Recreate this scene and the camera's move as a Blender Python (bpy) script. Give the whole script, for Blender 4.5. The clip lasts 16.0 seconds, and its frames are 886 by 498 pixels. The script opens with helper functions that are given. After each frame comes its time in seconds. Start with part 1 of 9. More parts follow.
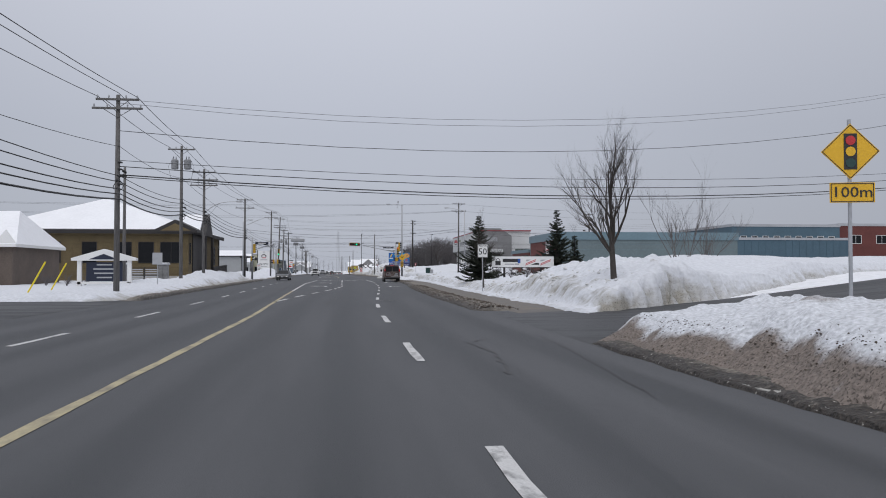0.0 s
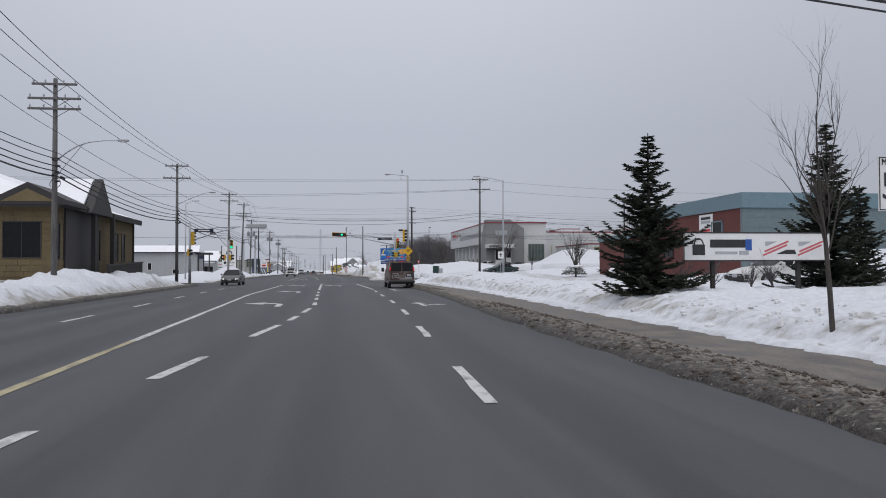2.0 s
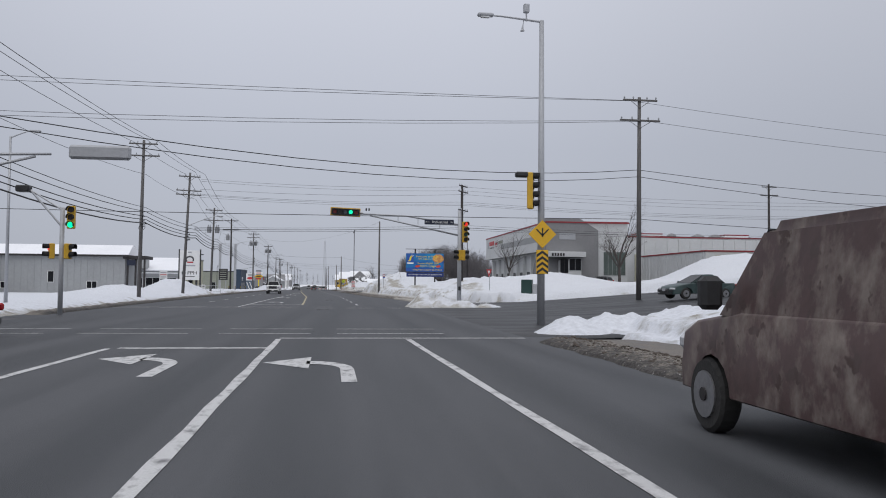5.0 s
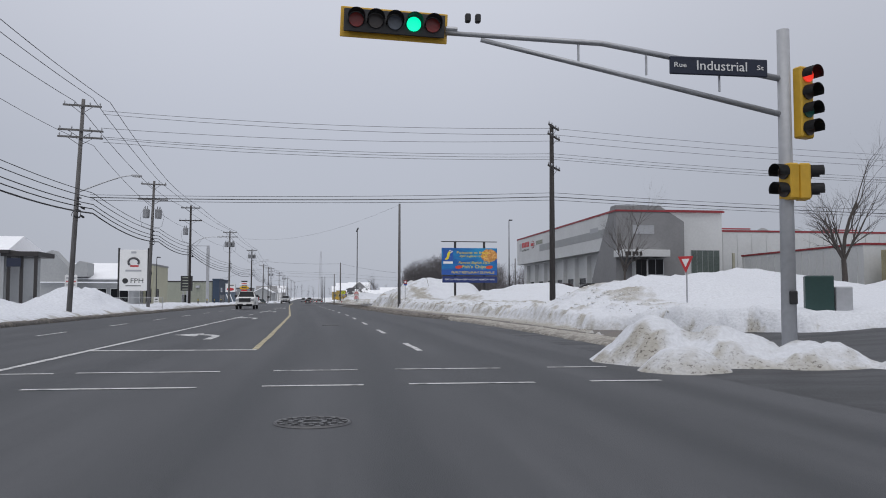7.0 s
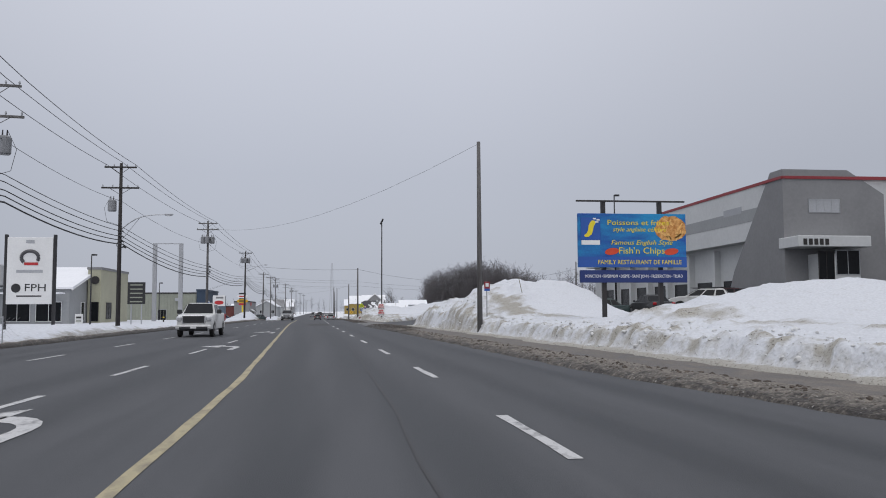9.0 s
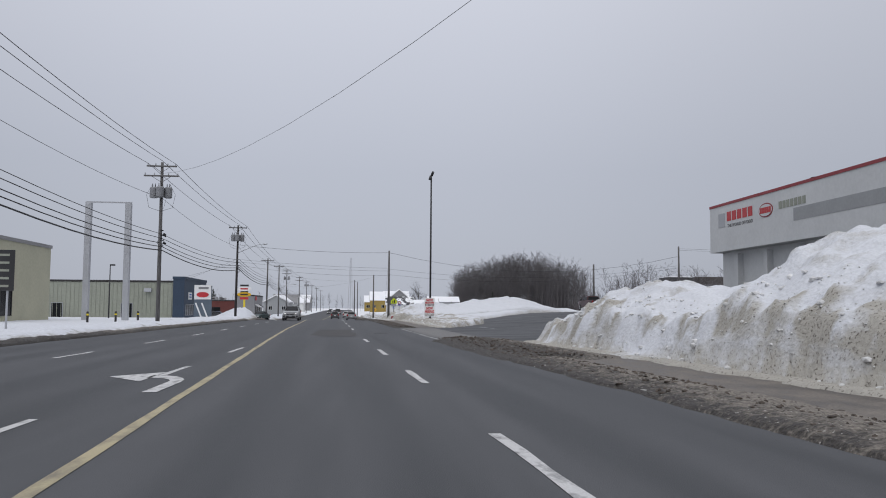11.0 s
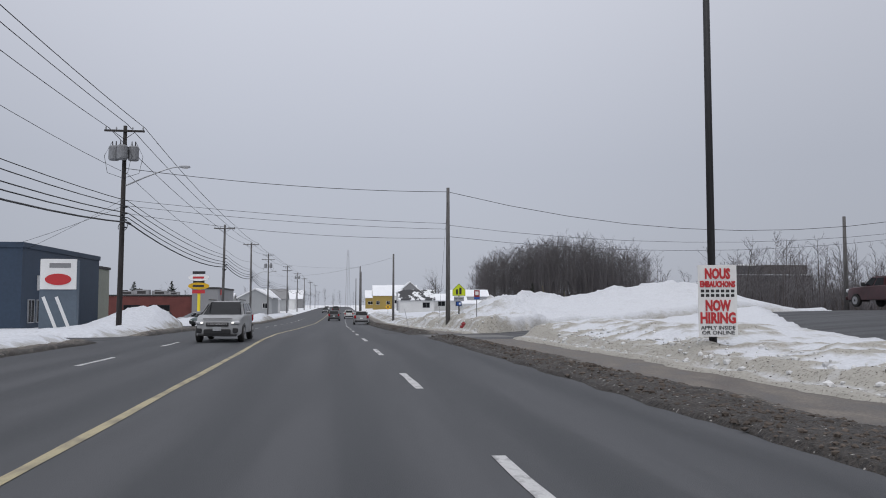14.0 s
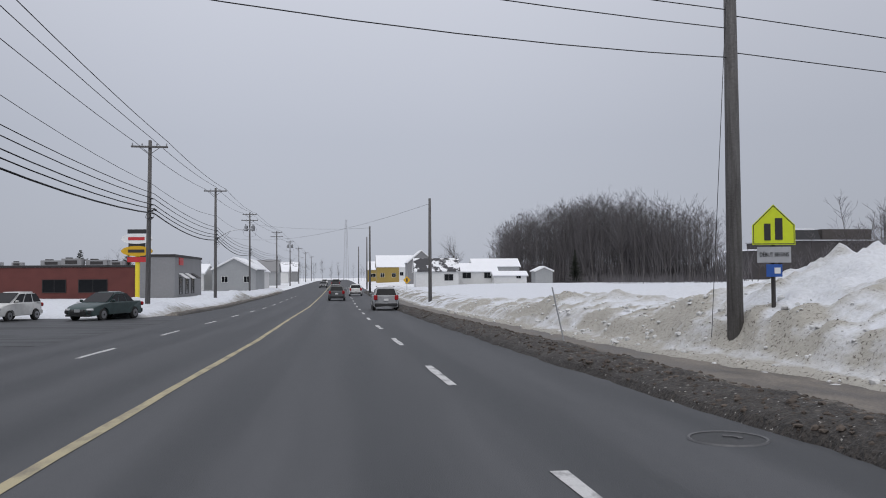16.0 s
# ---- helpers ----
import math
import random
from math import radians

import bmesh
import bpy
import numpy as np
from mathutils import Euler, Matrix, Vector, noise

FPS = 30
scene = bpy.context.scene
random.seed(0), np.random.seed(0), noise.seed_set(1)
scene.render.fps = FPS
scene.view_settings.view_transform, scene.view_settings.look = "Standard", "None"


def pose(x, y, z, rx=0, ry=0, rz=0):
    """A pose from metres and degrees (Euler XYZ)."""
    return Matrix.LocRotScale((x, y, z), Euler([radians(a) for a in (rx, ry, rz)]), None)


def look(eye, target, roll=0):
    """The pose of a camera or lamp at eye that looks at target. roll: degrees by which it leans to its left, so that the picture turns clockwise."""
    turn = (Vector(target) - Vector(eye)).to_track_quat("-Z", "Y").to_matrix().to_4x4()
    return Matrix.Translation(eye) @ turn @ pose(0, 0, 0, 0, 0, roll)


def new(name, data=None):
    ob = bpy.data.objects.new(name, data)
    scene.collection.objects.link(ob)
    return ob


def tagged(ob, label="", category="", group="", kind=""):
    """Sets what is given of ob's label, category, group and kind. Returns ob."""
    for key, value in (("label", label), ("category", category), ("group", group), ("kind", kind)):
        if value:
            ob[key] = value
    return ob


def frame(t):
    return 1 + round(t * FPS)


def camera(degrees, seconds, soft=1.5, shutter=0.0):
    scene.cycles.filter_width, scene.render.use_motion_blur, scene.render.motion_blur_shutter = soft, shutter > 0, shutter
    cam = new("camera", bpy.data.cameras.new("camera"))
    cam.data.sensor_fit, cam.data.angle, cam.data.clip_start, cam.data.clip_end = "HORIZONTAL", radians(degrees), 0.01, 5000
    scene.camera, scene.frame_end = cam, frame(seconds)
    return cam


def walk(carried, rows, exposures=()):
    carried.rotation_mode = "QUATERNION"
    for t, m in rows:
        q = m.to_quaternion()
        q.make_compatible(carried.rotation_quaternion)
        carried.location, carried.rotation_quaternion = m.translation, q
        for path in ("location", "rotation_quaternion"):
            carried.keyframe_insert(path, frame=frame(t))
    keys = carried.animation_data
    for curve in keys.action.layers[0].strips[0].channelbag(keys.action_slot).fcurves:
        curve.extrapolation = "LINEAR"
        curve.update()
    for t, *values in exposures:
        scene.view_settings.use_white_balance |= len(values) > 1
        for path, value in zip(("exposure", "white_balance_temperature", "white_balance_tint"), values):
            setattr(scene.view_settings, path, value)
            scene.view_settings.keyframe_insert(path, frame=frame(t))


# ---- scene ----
cam = camera(55.53, 16.0, 1.0)
PATH = [
    (0, (2.336, 0.001, 1.380), (3.503, 9.929, 1.637), -0.00),
    (0.5, (2.306, 10.313, 1.427), (3.541, 20.234, 1.683), -0.00),
    (1, (2.390, 20.517, 1.449), (3.691, 30.430, 1.673), 0.06),
    (1.5, (2.492, 30.521, 1.417), (3.825, 40.429, 1.658), 0.06),
    (2, (2.627, 40.145, 1.363), (3.992, 50.048, 1.612), -0.16),
    (2.5, (2.751, 50.231, 1.368), (4.176, 60.125, 1.634), 0.22),
    (3, (2.830, 60.146, 1.384), (4.315, 70.031, 1.688), 0.22),
    (3.5, (2.996, 70.184, 1.395), (4.519, 80.061, 1.741), 0.42),
    (4, (3.199, 80.164, 1.425), (4.752, 90.036, 1.785), 0.49),
    (4.5, (3.390, 89.937, 1.464), (4.687, 99.845, 1.862), 0.54),
    (5, (3.468, 99.754, 1.449), (4.767, 109.660, 1.883), 0.46),
    (5.5, (3.443, 109.735, 1.408), (4.741, 119.639, 1.873), 0.37),
    (6, (3.352, 119.796, 1.351), (4.649, 129.699, 1.846), 0.27),
    (6.5, (3.228, 129.879, 1.285), (4.524, 139.781, 1.811), 0.18),
    (7, (3.115, 139.885, 1.258), (4.461, 149.777, 1.833), 0.08),
    (7.5, (2.955, 150.075, 1.260), (4.307, 159.964, 1.866), -0.01),
    (8, (2.817, 160.385, 1.275), (4.049, 170.288, 1.907), -0.04),
    (8.5, (2.677, 170.677, 1.314), (3.970, 180.569, 1.992), -0.23),
    (9, (2.512, 180.999, 1.375), (3.733, 190.897, 2.107), -0.30),
    (9.5, (2.305, 191.109, 1.418), (3.438, 201.022, 2.090), -0.24),
    (10, (2.073, 201.075, 1.431), (3.083, 211.003, 2.079), -0.06),
    (10.5, (1.839, 211.129, 1.416), (2.847, 221.055, 2.095), 0.18),
    (11, (1.583, 221.210, 1.388), (2.589, 231.134, 2.099), 0.43),
    (11.5, (1.293, 231.291, 1.357), (2.297, 241.213, 2.099), 0.67),
    (12, (0.954, 241.348, 1.346), (1.988, 251.265, 2.110), 0.61),
    (12.5, (0.563, 251.345, 1.363), (1.539, 261.274, 2.045), 0.36),
    (13, (0.170, 261.212, 1.381), (1.159, 271.143, 2.023), 0.25),
    (13.5, (-0.155, 271.100, 1.417), (0.873, 281.023, 2.110), 0.24),
    (14, (-0.461, 281.055, 1.444), (0.602, 290.976, 2.109), 0.03),
    (14.5, (-0.798, 290.908, 1.470), (0.291, 300.832, 2.051), 0.14),
    (15, (-1.161, 300.756, 1.525), (-0.110, 310.686, 2.074), 0.14),
    (15.5, (-1.520, 310.752, 1.531), (-0.462, 320.685, 1.986), -0.24),
    (16, (-1.940, 320.705, 1.446), (-0.834, 330.638, 1.782), -0.34),
]
walk(cam, [(t, look(eye, target, roll)) for t, eye, target, roll in PATH])

# ---- light ----
world = bpy.data.worlds.new("world")
scene.world = world
world.use_nodes = True
wn, wl = world.node_tree.nodes, world.node_tree.links
wn.clear()
sky = wn.new("ShaderNodeTexSky")
sky.sky_type, sky.sun_disc = "NISHITA", False
sky.sun_elevation, sky.sun_rotation = radians(48), radians(160)
sky.air_density, sky.dust_density, sky.ozone_density = 1.0, 3.0, 1.0
cloud = wn.new("ShaderNodeMix")
cloud.data_type = "RGBA"
cloud.inputs["Factor"].default_value = 0.94
wtc, wsep, wrmp = wn.new("ShaderNodeTexCoord"), wn.new("ShaderNodeSeparateXYZ"), wn.new("ShaderNodeValToRGB")
wl.new(wtc.outputs["Generated"], wsep.inputs["Vector"])
wl.new(wsep.outputs["Z"], wrmp.inputs["Fac"])
for k_, (pos_, c_) in enumerate(((0.0, (0.42, 0.446, 0.515)), (0.16, (0.465, 0.49, 0.565)), (0.36, (0.60, 0.622, 0.70)), (1.0, (0.80, 0.815, 0.88)))):
    el_ = wrmp.color_ramp.elements[k_] if k_ < 2 else wrmp.color_ramp.elements.new(pos_)
    el_.position, el_.color = pos_, (*c_, 1)
wmul = wn.new("ShaderNodeVectorMath")
wmul.operation = "SCALE"
wsq, wlim = wn.new("ShaderNodeMath"), wn.new("ShaderNodeMapRange")  # the overcast is brightest along the road and a little duller to either side
wsq.operation = "ABSOLUTE"
wl.new(wsep.outputs["X"], wsq.inputs[0])
wlim.interpolation_type = "SMOOTHSTEP"
for key_, value_ in (("From Min", 0.1), ("From Max", 0.6), ("To Min", 10.7), ("To Max", 9.2)):
    wlim.inputs[key_].default_value = value_
wl.new(wsq.outputs[0], wlim.inputs["Value"])
wl.new(wlim.outputs["Result"], wmul.inputs["Scale"])
wl.new(wrmp.outputs["Color"], wmul.inputs[0])
wl.new(wmul.outputs["Vector"], cloud.inputs["B"])
wbg, wout = wn.new("ShaderNodeBackground"), wn.new("ShaderNodeOutputWorld")
wbg.inputs["Strength"].default_value = 0.1
wl.new(sky.outputs["Color"], cloud.inputs["A"])
wl.new(cloud.outputs["Result"], wbg.inputs["Color"])
wl.new(wbg.outputs["Background"], wout.inputs["Surface"])

sun = new("sun", bpy.data.lights.new("sun", "SUN"))
sun.data.energy, sun.data.angle, sun.data.color = 0.9, radians(60), (1.0, 0.985, 0.96)
sun.matrix_world = look((0, 0, 60), (12, 32, 0))
scene.view_settings.exposure = 0.0

# ---- materials ----
MATS = {}


def mat(name, color, rough=0.7, metal=0.0, var=0.12, scale=6.0, bump=0.15, bscale=None, spec=0.5, emit=None, rand=0.0, object_space=True):
    """A surface with colour variation at two scales, fine relief and optional per-object variation."""
    if name in MATS:
        return MATS[name]
    m = bpy.data.materials.new(name)
    m.use_nodes = True
    n, l = m.node_tree.nodes, m.node_tree.links
    b = n["Principled BSDF"]
    b.inputs["Roughness"].default_value, b.inputs["Metallic"].default_value = rough, metal
    b.inputs["Specular IOR Level"].default_value = spec
    if emit:
        b.inputs["Emission Color"].default_value, b.inputs["Emission Strength"].default_value = (*emit[:3], 1), emit[3]
    tc = n.new("ShaderNodeTexCoord")
    big, fine = n.new("ShaderNodeTexNoise"), n.new("ShaderNodeTexNoise")
    big.inputs["Scale"].default_value, big.inputs["Detail"].default_value = scale * 0.22, 4
    fine.inputs["Scale"].default_value, fine.inputs["Detail"].default_value = scale * 2.5, 6
    add = n.new("ShaderNodeMath")
    add.operation = "ADD"
    ramp = n.new("ShaderNodeMapRange")
    ramp.inputs["From Min"].default_value, ramp.inputs["From Max"].default_value = 0.7, 1.3
    ramp.inputs["To Min"].default_value, ramp.inputs["To Max"].default_value = 1 - var, 1 + var
    mul = n.new("ShaderNodeMix")
    mul.data_type, mul.blend_type = "RGBA", "MULTIPLY"
    mul.inputs["Factor"].default_value = 1
    mul.inputs["A"].default_value = (*color, 1)
    for t in (big, fine):
        l.new(tc.outputs["Object"], t.inputs["Vector"])
    l.new(big.outputs["Fac"], add.inputs[0])
    l.new(fine.outputs["Fac"], add.inputs[1])
    l.new(add.outputs[0], ramp.inputs["Value"])
    last = ramp.outputs["Result"]
    if rand:
        info, rr, mm = n.new("ShaderNodeObjectInfo"), n.new("ShaderNodeMapRange"), n.new("ShaderNodeMath")
        rr.inputs["To Min"].default_value, rr.inputs["To Max"].default_value = 1 - rand, 1 + rand
        mm.operation = "MULTIPLY"
        l.new(info.outputs["Random"], rr.inputs["Value"])
        l.new(rr.outputs["Result"], mm.inputs[0])
        l.new(last, mm.inputs[1])
        last = mm.outputs[0]
    l.new(last, mul.inputs["B"])
    l.new(mul.outputs["Result"], b.inputs["Base Color"])
    if bump:
        bn, bm_ = n.new("ShaderNodeTexNoise"), n.new("ShaderNodeBump")
        bn.inputs["Scale"].default_value, bn.inputs["Detail"].default_value = bscale or scale * 4, 5
        bm_.inputs["Strength"].default_value, bm_.inputs["Distance"].default_value = bump, 0.02
        l.new(tc.outputs["Object"], bn.inputs["Vector"])
        l.new(bn.outputs["Fac"], bm_.inputs["Height"])
        l.new(bm_.outputs["Normal"], b.inputs["Normal"])
    MATS[name] = m
    return m


def mixed(name, low, high, scale, lo, hi, rough=(0.8, 0.5), stretch=(1, 1, 1), bump=0.3, bscale=30.0, speck=None, attr=None, dist=0.03, grain=(0.86, 1.1), grit=None):
    """Two tones parted by noise (and by the mesh's own attribute, where given), with relief and specks."""
    m = bpy.data.materials.new(name)
    m.use_nodes = True
    n, l = m.node_tree.nodes, m.node_tree.links
    b = n["Principled BSDF"]
    tc, mp = n.new("ShaderNodeTexCoord"), n.new("ShaderNodeMapping")
    mp.inputs["Scale"].default_value = stretch
    l.new(tc.outputs["Object"], mp.inputs["Vector"])
    t = n.new("ShaderNodeTexNoise")
    t.inputs["Scale"].default_value, t.inputs["Detail"].default_value, t.inputs["Roughness"].default_value = scale, 8, 0.62
    l.new(mp.outputs["Vector"], t.inputs["Vector"])
    fac = t.outputs["Fac"]
    if attr:
        a, ad = n.new("ShaderNodeAttribute"), n.new("ShaderNodeMath")
        a.attribute_name, ad.operation = attr, "ADD"
        l.new(a.outputs["Fac"], ad.inputs[0])
        l.new(fac, ad.inputs[1])
        fac = ad.outputs[0]
    r = n.new("ShaderNodeMapRange")
    r.inputs["From Min"].default_value, r.inputs["From Max"].default_value = lo, hi
    l.new(fac, r.inputs["Value"])
    c = n.new("ShaderNodeMix")
    c.data_type = "RGBA"
    c.inputs["A"].default_value, c.inputs["B"].default_value = (*low, 1), (*high, 1)
    l.new(r.outputs["Result"], c.inputs["Factor"])
    col = c.outputs["Result"]
    f = n.new("ShaderNodeTexNoise")
    f.inputs["Scale"].default_value, f.inputs["Detail"].default_value = bscale, 6
    l.new(tc.outputs["Object"], f.inputs["Vector"])
    g = n.new("ShaderNodeMix")
    g.data_type, g.blend_type = "RGBA", "MULTIPLY"
    g.inputs["Factor"].default_value = 1
    fr = n.new("ShaderNodeMapRange")
    fr.inputs["From Min"].default_value, fr.inputs["From Max"].default_value = 0.3, 0.7
    fr.inputs["To Min"].default_value, fr.inputs["To Max"].default_value = grain
    l.new(f.outputs["Fac"], fr.inputs["Value"])
    l.new(col, g.inputs["A"])
    l.new(fr.outputs["Result"], g.inputs["B"])
    col = g.outputs["Result"]
    if grit:  # dark stones frozen in, only where the second tone lies
        v, vr, vm, sm = n.new("ShaderNodeTexNoise"), n.new("ShaderNodeMapRange"), n.new("ShaderNodeMath"), n.new("ShaderNodeMix")
        v.inputs["Scale"].default_value, v.inputs["Detail"].default_value = grit[1], 4
        vr.inputs["From Min"].default_value, vr.inputs["From Max"].default_value = grit[2], grit[2] + 0.1
        vm.operation, sm.data_type = "MULTIPLY", "RGBA"
        sm.inputs["B"].default_value = (*grit[0], 1)
        l.new(tc.outputs["Object"], v.inputs["Vector"])
        l.new(v.outputs["Fac"], vr.inputs["Value"])
        l.new(vr.outputs["Result"], vm.inputs[0])
        l.new(r.outputs["Result"], vm.inputs[1])
        l.new(vm.outputs[0], sm.inputs["Factor"])
        l.new(col, sm.inputs["A"])
        col = sm.outputs["Result"]
    if speck:
        v, vr, sm = n.new("ShaderNodeTexNoise"), n.new("ShaderNodeMapRange"), n.new("ShaderNodeMix")
        v.inputs["Scale"].default_value, v.inputs["Detail"].default_value = speck[1], 3
        vr.inputs["From Min"].default_value, vr.inputs["From Max"].default_value = speck[2], speck[2] + 0.05
        sm.data_type = "RGBA"
        sm.inputs["B"].default_value = (*speck[0], 1)
        l.new(tc.outputs["Object"], v.inputs["Vector"])
        l.new(v.outputs["Fac"], vr.inputs["Value"])
        l.new(vr.outputs["Result"], sm.inputs["Factor"])
        l.new(col, sm.inputs["A"])
        col = sm.outputs["Result"]
    l.new(col, b.inputs["Base Color"])
    rr = n.new("ShaderNodeMapRange")
    rr.inputs["To Min"].default_value, rr.inputs["To Max"].default_value = rough
    l.new(r.outputs["Result"], rr.inputs["Value"])
    l.new(rr.outputs["Result"], b.inputs["Roughness"])
    bp = n.new("ShaderNodeBump")
    bp.inputs["Strength"].default_value, bp.inputs["Distance"].default_value = bump, dist
    l.new(f.outputs["Fac"], bp.inputs["Height"])
    l.new(bp.outputs["Normal"], b.inputs["Normal"])
    MATS[name] = m
    return m


ASPHALT = mixed("asphalt", (0.031, 0.034, 0.039), (0.085, 0.088, 0.096), 1.0, 0.32, 0.72, (0.62, 0.85), (1.3, 0.07, 1), 0.4, 90.0, ((0.2, 0.2, 0.2), 160.0, 0.66), "dirt_tone")
LOT = mixed("lot_asphalt", (0.013, 0.0145, 0.017), (0.058, 0.060, 0.064), 0.5, 0.44, 0.80, (0.50, 0.85), (0.35, 1.4, 1), 0.4, 24.0, None, None, 0.03, (0.75, 1.2))
PATCHED = mixed("fresh_asphalt", (0.042, 0.041, 0.042), (0.062, 0.060, 0.061), 1.2, 0.35, 0.65, (0.75, 0.85), (1, 0.3, 1), 0.35, 90.0)
SNOW = mixed("snow", (0.655, 0.675, 0.72), (0.33, 0.315, 0.28), 1.6, 0.80, 1.40, (0.75, 0.9), (1, 1, 2.2), 0.5, 6.0, None, "dirt_tone", 0.10, (0.88, 1.08), ((0.11, 0.095, 0.08), 24.0, 0.56))
GRITSNOW = mixed("gritty_snow", (0.655, 0.675, 0.72), (0.215, 0.18, 0.158), 1.6, 0.80, 1.30, (0.75, 0.9), (1, 1, 2.2), 0.9, 14.0, None, "dirt_tone", 0.06, (0.72, 1.2), ((0.075, 0.062, 0.054), 30.0, 0.53))
BANKSNOW = mixed("soiled_bank_snow", (0.655, 0.672, 0.71), (0.40, 0.382, 0.342), 2.2, 0.58, 1.22, (0.75, 0.9), (1, 1, 2.2), 0.7, 11.0, None, "dirt_tone", 0.06, (0.90, 1.07), ((0.13, 0.115, 0.10), 17.0, 0.57))
SLUSH = mixed("dirty_slush", (0.25, 0.225, 0.195), (0.05, 0.042, 0.036), 6.0, 0.34, 0.60, (0.9, 0.65), (1, 1, 1), 1.0, 20.0, ((0.46, 0.44, 0.41), 17.0, 0.66), "dirt_tone", 0.08, (0.45, 1.35), ((0.02, 0.017, 0.015), 15.0, 0.52))
PALESLUSH = mixed("pale_slush", (0.47, 0.445, 0.40), (0.20, 0.18, 0.155), 5.0, 0.34, 0.62, (0.9, 0.65), (1, 1, 1), 1.0, 20.0, ((0.6, 0.59, 0.57), 17.0, 0.66), "dirt_tone", 0.08, (0.7, 1.2), ((0.06, 0.052, 0.045), 15.0, 0.60))
CLOD = mat("dark_frozen_clod", (0.085, 0.068, 0.056), 0.85, 0, 0.6, 5, 0.5)
CLEANCLOD = mat("snow_clod", (0.62, 0.62, 0.62), 0.85, 0, 0.3, 5, 0.4)
WALKWAY = mixed("wet_sidewalk", (0.19, 0.168, 0.145), (0.08, 0.07, 0.062), 1.6, 0.38, 0.62, (0.8, 0.5), (1, 0.5, 1), 0.5, 22.0, None, None, 0.03, (0.7, 1.2))
GROUND = mixed("winter_ground", (0.8, 0.81, 0.84), (0.45, 0.43, 0.4), 0.08, 0.55, 0.75, (0.8, 0.9), (1, 1, 1), 0.4, 3.0)
LINE_W = mixed("white_road_paint", (0.56, 0.56, 0.56), (0.18, 0.18, 0.185), 5.0, 0.5, 0.68, (0.7, 0.8), (1, 0.5, 1), 0.2, 80.0)
LINE_Y = mixed("yellow_road_paint", (0.43, 0.375, 0.235), (0.20, 0.18, 0.145), 3.0, 0.45, 0.7, (0.7, 0.8), (1, 0.4, 1), 0.2, 80.0)
WOOD = mixed("weathered_pole_wood", (0.165, 0.160, 0.158), (0.098, 0.093, 0.091), 3.0, 0.35, 0.65, (0.85, 0.9), (6, 6, 0.4), 0.6, 25.0)
DWOOD = mixed("dark_pole_wood", (0.055, 0.049, 0.047), (0.03, 0.027, 0.026), 3.0, 0.35, 0.65, (0.85, 0.9), (6, 6, 0.4), 0.6, 25.0)
GALV = mat("galvanised_steel", (0.42, 0.43, 0.45), 0.5, 0.6, 0.12, 5, 0.1)
LGREY = mat("light_grey_enamel", (0.40, 0.41, 0.43), 0.5, 0.1, 0.1, 3, 0.08)
BLACK = mat("black_rubber_and_paint", (0.025, 0.025, 0.027), 0.6, 0, 0.2, 5, 0.1)
WIRE = mat("dark_cable", (0.03, 0.03, 0.033), 0.7, 0, 0.1, 2, 0)
THINWIRE = mat("bare_conductor", (0.06, 0.06, 0.065), 0.6, 0.2, 0.1, 2, 0)
WHITE = mat("white_enamel", (0.78, 0.78, 0.77), 0.45, 0, 0.05, 4, 0.05)
OFFWHITE = mat("off_white_siding", (0.66, 0.66, 0.65), 0.7, 0, 0.08, 1.5, 0.2)
YELLOW = mat("yellow_sign_sheeting", (0.75, 0.43, 0.02), 0.45, 0, 0.06, 4, 0.04)
SIGYEL = mat("yellow_signal_housing", (0.62, 0.37, 0.03), 0.5, 0, 0.1, 3, 0.08)
LIME = mat("lime_sign_sheeting", (0.62, 0.72, 0.02), 0.45, 0, 0.05, 4, 0.04, emit=None)
RED = mat("red_enamel", (0.5, 0.03, 0.035), 0.5, 0, 0.08, 4, 0.05)
DULLRED = mat("dull_red_trim", (0.27, 0.03, 0.038), 0.55, 0, 0.1, 3, 0.05)
BLUE = mat("blue_enamel", (0.02, 0.09, 0.36), 0.5, 0, 0.08, 4, 0.05)
NAVY = mat("navy_panel", (0.010, 0.016, 0.038), 0.5, 0, 0.1, 4, 0.05)
CYAN = mixed("poster_blue", (0.008, 0.24, 0.50), (0.008, 0.07, 0.33), 0.5, 0.38, 0.62, (0.5, 0.5), (0.6, 1, 2.6), 0.05, 20)
GOLD = mat("poster_yellow", (0.78, 0.62, 0.03), 0.5, 0, 0.05, 4, 0.02)
GOLDEN_FRY = mat("poster_golden_chips", (0.80, 0.47, 0.15), 0.5, 0.0, 0.15, 8, 0.0)
FRY = mixed("poster_fried_food", (0.46, 0.17, 0.03), (0.74, 0.40, 0.13), 5.0, 0.4, 0.6, (0.5, 0.5), (1, 1, 1), 0.1, 30)
DGREEN = mat("dark_green_cabinet", (0.02, 0.055, 0.05), 0.5, 0, 0.1, 4, 0.05)
BRICK = mat("red_brick_wall", (0.138, 0.042, 0.036), 0.85, 0, 0.18, 4, 0.3, rand=0.12)
BROWNBRICK = mat("brown_brick_wall", (0.12, 0.095, 0.08), 0.85, 0, 0.2, 4, 0.3)
TEAL = mat("teal_grey_block_wall", (0.155, 0.20, 0.212), 0.8, 0, 0.1, 2, 0.2)
TEALTRIM = mat("teal_metal_fascia", (0.16, 0.24, 0.28), 0.5, 0.2, 0.08, 2, 0.05)
DARKBRICK = mat("dark_brown_cladding", (0.050, 0.045, 0.046), 0.8, 0.0, 0.2, 1.2, 0.1)
